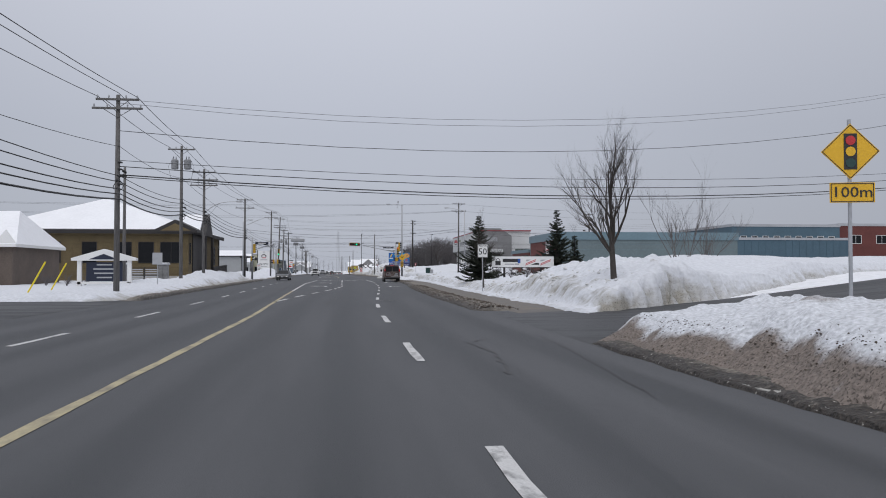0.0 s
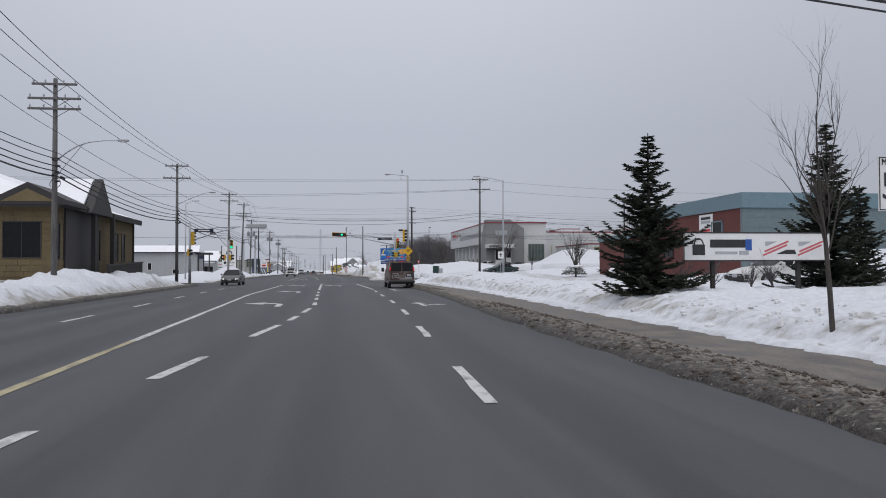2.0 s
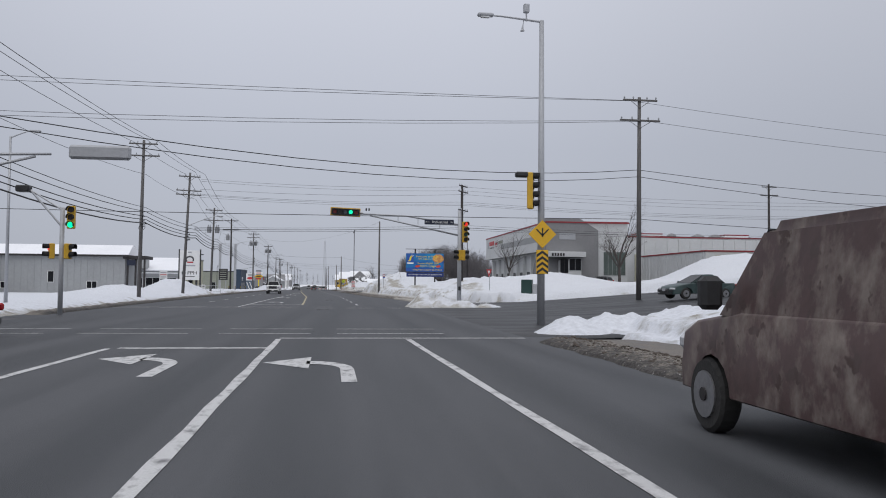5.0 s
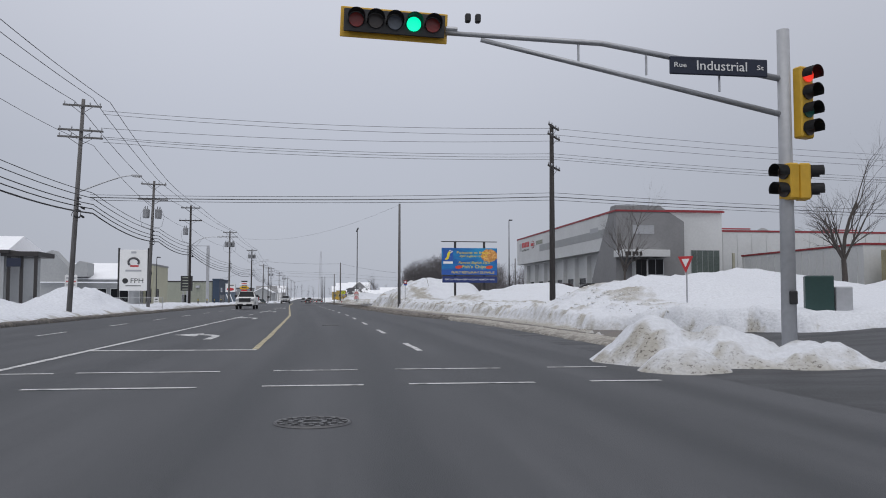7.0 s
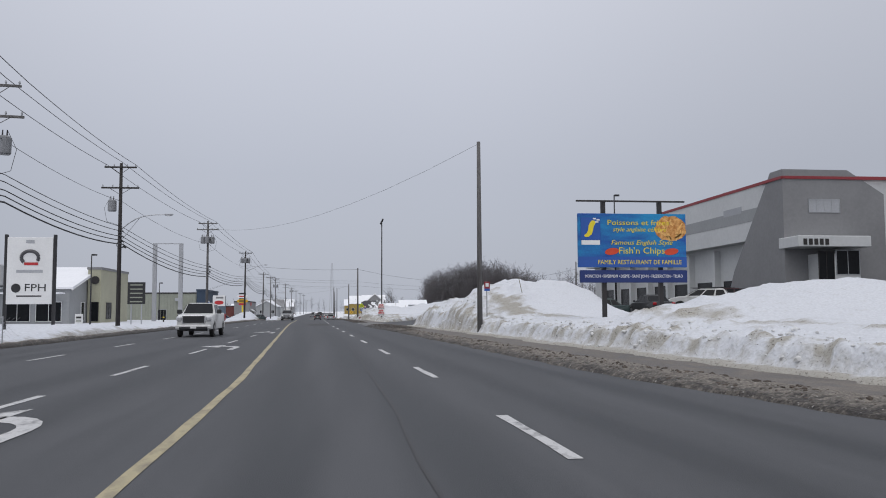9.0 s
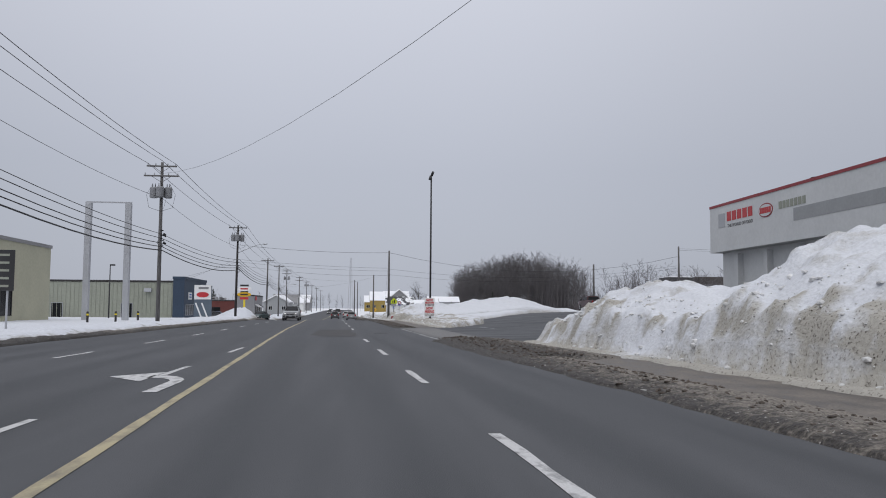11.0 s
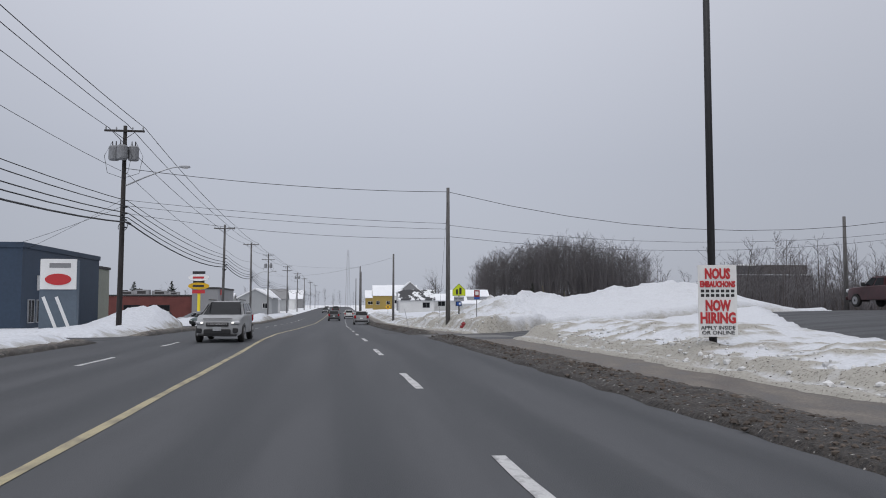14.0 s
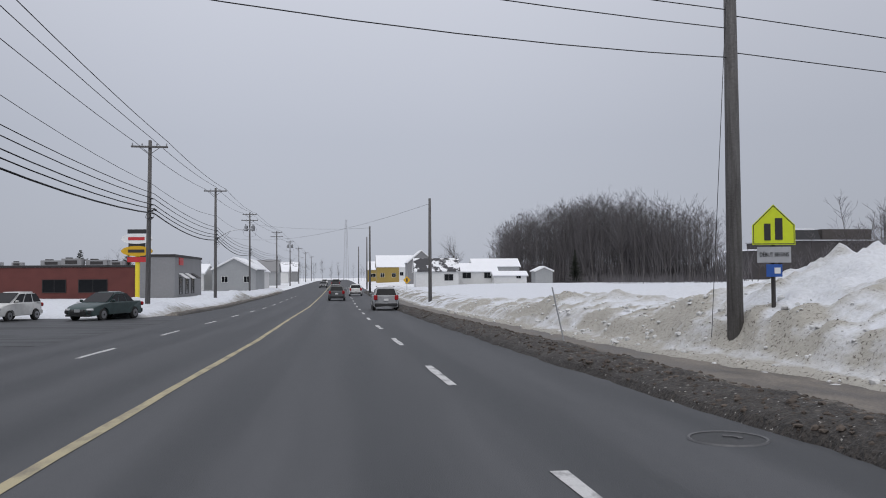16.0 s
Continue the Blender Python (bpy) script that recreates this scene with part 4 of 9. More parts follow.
for y0, y1, w, h, tone in ((-8, 15.0, 0.7, 0.07, 0.1), (25.5, 111, 1.6, 0.105, 0.03), (168, 232, 2.0, 0.09, -0.06), (255, 290.3, 1.75, 0.10, 0.30), (221, 235.5, 3.9, 0.13, 0.02), (294.6, 420, 1.6, 0.18, 0.24)):
    windrow("slush_ridge", 1, y0, y1, w, h, tone, "brown windrow of frozen slush and grit along the kerb")
windrow("slush_ridge", 1, 145.5, 172.5, 1.45, 0.09, -0.05, "pale windrow of soiled snow along the kerb", 0.11, PALESLUSH)
for y0, y1, w, h in ((-8, 22, 1.1, 0.15), (36, 108, 1.1, 0.14), (126, 287, 1.1, 0.13), (294, 312, 1.1, 0.16), (337, 420, 1.1, 0.15)):
    windrow("slush_ridge", -1, y0, y1, w, h, 0.0, "dark windrow of slush and grit along the far kerb", 0.25)
for y0, y1, e1, n, top in ((26, 66, 1.45, 3400, 0.105), (83, 110, 1.45, 2100, 0.105), (170, 231, 1.75, 2600, 0.09), (256, 289, 1.5, 3600, 0.10), (222, 235, 3.4, 2600, 0.13), (296, 345, 1.4, 3600, 0.18)):
    chunks("slush_clods", 1, y0, y1, -0.15, e1, int(n * 1.6), 0.012, 0.056, CLOD, "loose dark lumps of frozen slush along the kerb", int(y0) + 40, top)
chunks("slush_clods", 1, -4, 15, 0.05, 1.0, 2600, 0.005, 0.018, CLOD, "small dark stones and grit frozen into the bank face", 7)
for y0, y1, e0, e1, n in ((26, 110, 2.9, 5.5, 900), (148, 230, 3.1, 5.2, 1200), (258, 284, 2.8, 5.0, 500), (297, 340, 2.0, 5.0, 700)):
    chunks("snow_clods", 1, y0, y1, e0, e1, n, 0.02, 0.10, CLEANCLOD, "small broken lumps of snow on the bank", int(y0) + 90)
for y0, y1, e0, e1, n in ((150, 230, 3.2, 4.6, 700), (258, 286, 2.9, 4.4, 500), (297, 330, 2.2, 4.2, 500), (292, 306, 4.0, 11.0, 260)):
    chunks("slush_clods", 1, y0, y1, e0, e1, n, 0.006, 0.022, CLOD, "dark grit and stones lying on the dirty snow face", int(y0) + 130)


def strip(name, side, e0, e1, y0, y1, material, z0, label, step=1.0, drop=None):
    ys = np.arange(y0, y1 + step / 2, step)
    t = np.r_[0, 0.03, 0.25, 0.5, 0.75, 1]
    T, Y = np.meshgrid(t, ys)
    edge_ = right_x(Y) if side > 0 else left_x(Y)
    X = edge_ + side * (e0 + (e1 - e0) * T + (widen(Y) if side > 0 else 0) * (1 - T))
    sink = 0.09 * (1 - ss(y0, y0 + 2.5, Y) * (1 - ss(y1 - 2.5, y1, Y))) if drop else 0
    lip = (z0 + 0.01) * (T <= 0) if drop else 0  # the edge towards the road runs out flush
    return grid_mesh(name, X, Y, rise(X, Y) + z0 - sink - lip, material, "structure", label)


for y0, y1 in ((-8, 13), (24, 112), (146, 233), (255, 289.5), (294.5, 420)):
    strip("pavement", 1, 0.9, 4.2, y0, y1, WALKWAY, 0.03, "bare wet pavement stained with grit", drop=True)
    bm = B()
    prev = None
    for y in np.arange(y0 + 3, y1 - 2.9, 2.0):
        x, z = float(right_x(y) + widen(y)), float(road_z(y))
        ring = [bm.verts.new((px * U, y * U, pz * U)) for px, pz in ((x - 0.02, z - 0.1), (x - 0.02, z + 0.055), (x + 0.15, z + 0.06), (x + 0.15, z - 0.1))]
        if prev:
            for k in range(4):
                bm.faces.new((prev[k], prev[(k + 1) % 4], ring[(k + 1) % 4], ring[k]))
        prev = ring
    bmesh.ops.recalc_face_normals(bm, faces=bm.faces[:])
    tagged(link("kerb", bm, CONCRETE), "concrete kerb half buried in slush", "kerb", "", "structure")
APRON = mixed("grey_apron", (0.10, 0.097, 0.095), (0.20, 0.195, 0.188), 0.5, 0.38, 0.66, (0.5, 0.8), (1, 0.3, 1), 0.3, 30)
strip("pavement", 1, 0.30, 2.3, 231, 257, APRON, 0.034, "pale wet concrete apron across the yard entrance", drop=True)
strip("pavement", 1, 0.2, 3.6, 288, 296, APRON, 0.022, "gritty concrete apron across the driveway", 0.5, True)
strip("gutter", 1, 0.10, 0.32, 233, 256, mixed("salt_gutter", (0.30, 0.30, 0.30), (0.11, 0.11, 0.11), 1.2, 0.4, 0.6, (0.5, 0.8), (1, 0.4, 1), 0.3, 30), 0.008, "salt-whitened gutter along the yard entrance", drop=True)


GREYICE = mixed("grey_ice", (0.12, 0.122, 0.128), (0.30, 0.305, 0.315), 1.4, 0.42, 0.64, (0.35, 0.7), (1.0, 0.4, 1), 0.2, 20.0)


def ice_streak(x, y, length, width, turn, seed):
    """A thin ragged tongue of trodden ice left on wet asphalt."""
    r = random.Random(seed)
    bm = B()
    n = 14
    rows_ = []
    for k in range(n + 1):
        u_ = k / n
        half = width * 0.5 * math.sin(math.pi * min(0.98, max(0.02, u_))) ** 0.6 * r.uniform(0.55, 1.3)
        mid = width * 0.5 * r.uniform(-0.4, 0.4)
        yy = (u_ - 0.5) * length
        rows_.append([bm.verts.new((mid + q * half, yy, z)) for q, z in ((-1.0, 0), (-0.5, 0.005), (0.4, 0.006), (1.0, 0))])
    for p_, q_ in zip(rows_, rows_[1:]):
        for k in range(3):
            bm.faces.new((p_[k], p_[k + 1], q_[k + 1], q_[k]))
    ob = link("ice_patch", bm, GREYICE)
    ob.matrix_world = at(x, y, 0.022, turn)
    tagged(ob, "thin ragged streak of grey ice on the wet yard", "ice", "ice streaks", "structure")


for k, (x, y, length, width, turn) in enumerate(((9.58, 255.1, 3.2, 0.30, 2), (9.7, 252.2, 2.2, 0.14, 0), (10.3, 294.6, 2.6, 0.35, -50), (12.4, 297.2, 2.0, 0.25, -55))):
    ice_streak(x, y, length, width, turn, k + 1)
crack(((13.4, 271.0), (18.0, 276.6), (27.0, 287.0), (38.0, 299.5)), 0.05)


# ---- poles, lamps and wires ----
def cobra(parent, z, reach, side, rise_=0.55, straight=False):
    """A curved or straight street-lamp arm with a flat luminaire."""
    bm = B()
    bend = ((0, 0), (0.2, 0.24), (0.4, 0.48), (0.6, 0.7), (0.78, 0.88), (0.9, 0.97), (1, 1)) if straight else ((0, 0), (0.08, 0.22), (0.2, 0.48), (0.36, 0.74), (0.55, 0.91), (0.78, 0.99), (1, 1))
    pts = [(side * reach * a, 0, z + rise_ * b) for a, b in bend]
    tube(bm, pts, [0.045, 0.045, 0.042, 0.04, 0.036, 0.034, 0.032], 6)
    arm = part("lamp_arm", bm, GALV, parent)
    bm = B()
    box(bm, (0.62, 0.24, 0.13), (side * (reach + 0.28), 0, z + rise_ + 0.01), 0, 0.04)
    head = part("luminaire", bm, LGREY, arm, "grey street-lamp head")
    bm = B()
    box(bm, (0.34, 0.18, 0.05), (side * (reach + 0.3), 0, z + rise_ - 0.075), 0, 0.02)
    part("lens", bm, WHITE, arm)
    return arm


def insulator(bm, x, y, z):
    tube(bm, [(x, y, z), (x, y, z + 0.1), (x, y, z + 0.18)], [0.025, 0.06, 0.03], 6)


def utility_pole(x, y, top, arms=(0.15,), cans=0, lamp=None, lean=(0, 0), dark=False, bundle=True, r=0.15, label="", turn=0):
    """A wooden utility pole. arms: depths of the crossarms under the top; cans: transformers; lamp: height of a lamp arm."""
    h = top * U
    sh = Matrix.Identity(4)
    sh[0][2], sh[1][2] = lean
    p = thing("utility_pole", label or "weathered wooden utility pole standing in the snow", "utility pole", at(x, y, 0, turn) @ sh, "utility poles along the road")
    bm = B()
    tube(bm, [(0, 0, -0.5), (0, 0, h * 0.5), (0, 0, h)], [r * 1.12, r * 0.95, r * 0.72], 10)
    part("pole", bm, DWOOD if dark else WOOD, p, smooth=True)
    for k, d in enumerate(arms):
        bm = B()
        w = 2.3 if k == 0 else 2.7
        box(bm, (w, 0.1, 0.12), (0, -0.16, h - d * U), 0, 0.015)
        for s in (-1, 1):
            tube(bm, [(s * w * 0.3, -0.16, h - d * U), (0, -0.12, h - d * U - 0.5)], 0.018, 4)
        arm = part("crossarm", bm, DWOOD if dark else WOOD, p)
        repeat("insulator", lambda q_: insulator(q_, 0, 0, 0), LGREY, arm, [(s * w, -0.16, h - d * U + 0.06) for s in (-0.46, -0.2, 0.2, 0.46)])
    for k in range(cans):
        s = (-1, 1, 0)[k]
        z = h - (arms[-1] if arms else 0.2) * U - 1.9
        q = (s * 0.55, -0.15 if s else -0.5, z)
        bm = B()
        tube(bm, [(q[0], q[1], z + 0.14), (q[0], q[1], z + 0.2), (q[0], q[1], z + 0.92), (q[0], q[1], z + 1.0)], [0.26, 0.31, 0.31, 0.22], 14)
        can = part("transformer", bm, mat("transformer_grey", (0.24, 0.245, 0.255), 0.5, 0.2, 0.15, 3, 0.05), p, "grey transformer can", smooth=False)
        repeat("bushing", lambda q_: tube(q_, [(0, 0, 0), (0, 0, 0.28)], [0.045, 0.025], 6), DARKTRIM, can, [(q[0] + t, q[1], z + 1.0) for t in (-0.1, 0.1)])
        bm = B()
        tube(bm, [(q[0] + 0.1 * (s or 1), q[1], z + 1.28), (q[0] + 0.55 * (s or 1), q[1], z + 0.4), (q[0] + 0.35 * (s or 1), q[1], z - 0.6), (0, -0.12, z - 0.9)], 0.014, 4)
        part("jumper", bm, WIRE, can)
    if bundle:
        repeat("cable_bracket", lambda q_: box(q_, (0.2, 0.34, 0.07), (0, 0, 0), 0, 0.01), BLACK, p, [(0.14, 0, dz * U) for dz in (5.6, 6.0, 6.35, 6.7)])
        q = random.Random(int(y * 10))
        for k in range(3):  # black splice closures slung beside the pole
            z, s = q.uniform(5.5, 6.6) * U, q.choice((-1, 1))
            bm = B()
            tube(bm, [(0.2, s * 0.35, z), (0.2, s * 0.42, z), (0.2, s * 0.95, z - 0.03), (0.2, s * 1.02, z - 0.03)], [0.03, 0.075, 0.075, 0.03], 8)
            part("splice_case", bm, BLACK, p)
        z = q.uniform(5.7, 6.2) * U
        bm = B()
        tube(bm, [(0.16 + 0.22 * math.sin(0.5 * k), -0.14 - 0.05 * k, z - 0.25 - 0.24 * math.cos(0.55 * k)) for k in range(12)], 0.02, 5)
        part("cable_loop", bm, BLACK, p)
    if lamp:
        cobra(p, lamp * U - 1.0, 3.2, 1, 1.25, y in (115.9, 176.6, 301.7))
        if y not in (115.9, 176.6, 301.7):
            bm = B()
            tube(bm, [(0.1, 0, lamp * U - 1.7), (1.5, 0, lamp * U + 0.12)], 0.02, 5)
            part("brace", bm, GALV, p)
    return p


POLES = [  # x, y, top, crossarm depths, transformers, lamp height, lean
    (-9.2, 43.8, 10.1, (0.25, 0.7), 0, None, (0, 0)), (-10.9, 69.6, 11.3, (0.3,), 2, None, (0, 0)), (-10.7, 79.4, 10.6, (0.3, 1.0, 1.5), 0, 7.4, (0, 0)),
    (-11.2, 115.9, 11.0, (0.2, 1.3), 0, 8.2, (0, 0)), (-11.2, 156.2, 12.1, (0.3, 1.2), 0, None, (0.02, 0)), (-11.5, 176.6, 12.3, (0.4, 1.8, 2.2), 0, 7.9, (0.08, 0)),
    (-12.25, 201.1, 11.0, (0.3, 1.6), 2, None, (0.055, 0)), (-12.35, 223, 11.3, (0.3, 1.7), 1, 7.6, (0, 0)), (-12.6, 262.6, 11.6, (0.3, 1.0), 3, None, (0, 0)),
    (-12.7, 301.7, 10.9, (0.3,), 3, 8.7, (0.015, 0)), (-13.4, 342, 9.4, (0.4,), 0, None, (0.02, 0)), (-14.2, 372, 9.8, (0.3,), 0, 6.6, (0, 0)),
    (-16.6, 420, 11.2, (0.3, 1.2), 2, None, (0, 0)), (-16.5, 466, 11.0, (0.3, 1.2), 0, None, (0, 0)), (-17, 512, 11.0, (0.3,), 2, 7, (0, 0)), (-17.6, 560, 11.0, (0.3,), 0, None, (0, 0)), (-18, 610, 11.0, (0.3,), 0, None, (0, 0)), (-18.6, 670, 11.0, (0.3,), 0, None, (0, 0))]
for x, y, top, arms, cans, lamp, lean in POLES:
    utility_pole(x, y, top - land(x, y), arms, cans, lamp, lean, y in (223, 301.7))
RIGHT_POLES = [(20.9, 138, 12.5, (0.2, 1.4), False), (16.55, 177.8, 11.9, (0.15, 0.75, 2.7), True), (9.6, 208.2, 10.2, (), False), (5.35, 306.5, 8.5, (), False), (4.4, 356, 7.4, (), False),
               (43.4, 307.8, 9.7, (), False), (32, 308, 7.2, (), False), (0.8, 398, 7.8, (), False), (1.5, 450, 9.0, (), False), (0.5, 500, 9.0, (), False), (50, 61, 15.4, (0.2,), False), (60, 194.6, 15.0, (0.4, 1.5), True), (50.5, 153.7, 11.5, (), False), (78, 176, 9.0, (0.4,), False), (88, 180, 9.6, (0.4,), False)]
for x, y, top, arms, dark in RIGHT_POLES:
    utility_pole(x, y, top - land(x, y), arms, 0, None, (0.012 if y < 200 and not dark else 0, 0), dark, False, 0.19 if dark else 0.15, "", 58 if dark and y < 180 else 0)

utility_pole(-13.4, 62, 8.6, (), 0, None, (0, 0), False, False, 0.13)


def wire(pts, r, material, sag, name="overhead_wire", label="thin overhead power line", group="overhead wires"):
    """Wires hanging between the points, in plan units, each span sagging by sag of its length."""
    bm = B()
    path = []
    for a, b in zip(pts, pts[1:]):
        a, b = Vector(a), Vector(b)
        n = 10
        for k in range(n + (b is Vector(pts[-1]))):
            t = k / n
            p = a.lerp(b, t)
            p.z -= 4 * t * (1 - t) * sag * (b - a).length
            path.append(p * U)
    path.append(Vector(pts[-1]) * U)
    tube(bm, path, r, 3, False)
    return tagged(link(name, bm, material), label, "overhead wire", group)


P_TOP = [(x + lean[0] * top, y, top) for x, y, top, a, c, l_, lean in POLES]
start = [(-8.2, 5, 8.0)]
for dx, dz, r, s in ((-0.95, -0.1, 0.016, 0.008), (0.95, -0.1, 0.016, 0.008), (0.0, 0.12, 0.016, 0.007)):
    wire([(q[0] + dx, q[1], q[2] + dz) for q in start + P_TOP[:9]], r * 1.35, THINWIRE, s)
    wire([(q[0] + dx, q[1], q[2] + dz) for q in P_TOP[8:]], r * 1.35, THINWIRE, s)
wire([(q[0] + 0.1, q[1], q[2] - 2.6) for q in start + P_TOP], 0.016, WIRE, 0.012, label="dark neutral cable between the poles")
for dx, z, r, s in ((0.16, 6.75, 0.024, 0.010), (0.16, 6.45, 0.028, 0.011), (0.18, 6.1, 0.032, 0.013), (0.18, 5.85, 0.034, 0.014), (0.18, 5.6, 0.05, 0.016)):
    wire([(q[0] + dx, q[1], z + q[2] * 0.02 + float(road_z(q[1])) + (0.05 if q[1] > 280 else -0.55 if q[1] > 255 else -1.5 if q[1] < 10 else -0.95 if q[1] < 50 else 0)) for q in start + P_TOP], r, WIRE, s, label="black telephone cable slung between the poles")
a0, aC = P_TOP[0], P_TOP[3]
CROSS = [  # wires across the road
    ((a0[0], a0[1], 8.3), (46, 59, 12.8), 0.02, WIRE, 0.030), ((a0[0], a0[1], 9.9), (46, 59, 15.2), 0.012, THINWIRE, 0.03), ((a0[0], a0[1], 9.7), (46, 59, 15.0), 0.012, THINWIRE, 0.033),
    ((a0[0], a0[1], 6.5), (46, 59, 8.3), 0.026, WIRE, 0.016), ((a0[0], a0[1], 6.08), (46, 59, 7.75), 0.038, WIRE, 0.017), ((a0[0], a0[1], 5.98), (46, 59, 7.6), 0.026, WIRE, 0.018), ((a0[0], a0[1], 6.8), (46, 59, 8.8), 0.018, WIRE, 0.014),
    ((-52, 131.3, 11.5), (20.3, 138, 12.3), 0.016, THINWIRE, 0.004), ((-52, 131.6, 11.4), (21.5, 138, 12.3), 0.016, THINWIRE, 0.006), ((-52, 131.3, 10.3), (20.3, 138, 11.1), 0.016, THINWIRE, 0.012), ((-52, 131.6, 10.2), (21.5, 138, 11.1), 0.016, THINWIRE, 0.014),
    ((aC[0], aC[1], 6.8), (20.9, 138, 8.2), 0.022, WIRE, 0.026), ((aC[0], aC[1], 6.5), (20.9, 138, 7.8), 0.02, WIRE, 0.027), ((-52, 131.3, 5.2), (20.9, 138, 5.3), 0.02, WIRE, 0.004),
    ((20.3, 138, 12.3), (70, 150, 12), 0.014, THINWIRE, 0.01), ((21.5, 138, 11.1), (70, 150, 11), 0.014, THINWIRE, 0.012), ((20.9, 138, 8.2), (70, 150, 9), 0.02, WIRE, 0.02), ((20.9, 138, 7.8), (70, 150, 7.6), 0.02, WIRE, 0.02), ((20.9, 138, 5.3), (70, 150, 6.0), 0.02, WIRE, 0.012)]
pe, ph = P_TOP[5], (16.6, 177.8)
for z0, z1 in ((11.7, 11.7), (11.5, 11.3), (10.7, 10.9), (10.2, 10.1), (10.1, 9.9), (9.9, 9.75)):
    CROSS.append(((pe[0] + 0.6, pe[1], z0), (ph[0], ph[1], z1), 0.014, THINWIRE, 0.012))
    CROSS.append(((ph[0], ph[1], z1), (80, 186, z1 + 0.5), 0.014, THINWIRE, 0.012))
for z0, z1, r in ((6.9, 7.65, 0.016), (6.75, 7.4, 0.03), (6.6, 7.2, 0.016)):
    CROSS.append(((pe[0], pe[1], z0), (ph[0], ph[1], z1), r, WIRE, 0.006))
    CROSS.append(((ph[0], ph[1], z1), (80, 186, z1 + 0.3), r, WIRE, 0.008))
pj = P_TOP[9]
CROSS += [((pj[0], pj[1], 8.6), (5.35, 306.5, 8.25), 0.02, WIRE, 0.016), ((pj[0], pj[1], 6.9), (5.35, 306.5, 6.3), 0.013, WIRE, 0.01), ((pj[0], pj[1], 6.6), (5.35, 306.5, 5.95), 0.013, THINWIRE, 0.012), ((pj[0], pj[1], 6.2), (5.35, 306.5, 5.4), 0.013, THINWIRE, 0.022),
          ((5.35, 306.5, 8.25), (43.4, 307.8, 8.4), 0.02, WIRE, 0.058), ((5.35, 306.5, 6.2), (43.4, 307.8, 7.2), 0.013, WIRE, 0.035), ((5.35, 306.5, 5.5), (43.4, 307.8, 6.9), 0.013, WIRE, 0.035), ((43.4, 307.8, 9.4), (75, 280, 9.5), 0.014, WIRE, 0.02), ((43.4, 307.8, 9.2), (75, 280, 9.2), 0.014, WIRE, 0.02),
          ((P_TOP[8][0], P_TOP[8][1], 10.8), (9.6, 208.2, 10.1), 0.010, THINWIRE, 0.03), ((5.3, 306.4, 7.6), (4.75, 306.2, 0.2), 0.008, WIRE, 0.0),
          ((-20, 420, 7.5), (4.4, 356, 7.0), 0.012, THINWIRE, 0.02), ((pj[0], pj[1], 7.0), (-21, 309, 4.3), 0.014, WIRE, 0.01), ((pj[0], pj[1], 6.6), (-23, 309, 4.3), 0.014, WIRE, 0.01), ((P_TOP[12][0], 420, 9.5), (0.8, 398, 7.6), 0.012, THINWIRE, 0.015)]
for p0, p1, r, m_, s in CROSS:
    wire([p0, p1], r, m_, s, label="overhead cable crossing above the road")


def lamp_post(x, y, top, kind_, r=0.09, material=None, side=-1, reach=2.4, label=""):
    p = thing("street_lamp", label or "tall grey metal street lamp", "street lamp", at(x, y))
    h = (top - land(x, y)) * U
    bm = B()
    tube(bm, [(0, 0, -0.3), (0, 0, h)], [r * 1.25, r * 0.7], 10)
    part("post", bm, material or GALV, p, smooth=True)
    if kind_ == "cobra":
        cobra(p, h - 0.08, reach, side, 0.42, True)
    else:
        bm = B()
        box(bm, (0.5, 0.34, 0.16), (0.25 * side * -1, 0, h + 0.05), 0, 0.03)
        part("luminaire", bm, BLACK, p)
    return p


lamp_post(17.9, 109.8, 9.2, "cobra", reach=2.35)
lamp_post(-14, 138, 9.1, "cobra", side=1, reach=1.1)
lamp_post(26.6, 236.7, 11.4, "box", 0.08, BLACK, label="slim black car-park lamp post")
lamp_post(-19.9, 243.6, 6.4, "box", 0.07, BLACK, label="slim black car-park lamp post")
lamp_post(-22.8, 286.8, 5.3, "box", 0.07, BLACK, label="slim black car-park lamp post")
p = thing("flood_lamp", "tall black pole with a tilted floodlight on top", "street lamp", at(7.75, 274))
h = 12.75 * U
bm = B()
tube(bm, [(0, 0, -0.3), (0, 0, h)], [0.10, 0.075], 10)
part("post", bm, BLACK, p, smooth=True)
for s in (-1, 1):
    bm = B()
    box(bm, (0.24, 0.3, 0.42), (0.1 * s, -0.1, h + 0.12 + 0.2 * s), 0, 0.04, (35 * s, 20, 0))
    part("floodlight", bm, BLACK, p)


# ---- traffic signals ----
def lens_in(head, x, z, material, r=0.13, visor=None):
    bm = B()
    disc(bm, r, (x, -0.13, z), 20, 0.03)
    lens = part("lens", bm, material, head)
    bm = B()  # hood over the lens
    seg = 14
    rows = []
    for k in range(seg + 1):
        t = math.pi * (-0.12 + 1.24 * k / seg)
        c, s = math.cos(t) * (r + 0.025), math.sin(t) * (r + 0.025)
        rows.append([bm.verts.new((x + c, -0.12, z + s)), bm.verts.new((x + c, -0.36 - 0.06 * s, z + s))])
    for a, b in zip(rows, rows[1:]):
        bm.faces.new((a[0], b[0], b[1], a[1]))
    bmesh.ops.solidify(bm, geom=bm.faces[:], thickness=0.008)
    part("visor", bm, visor, head)
    return lens


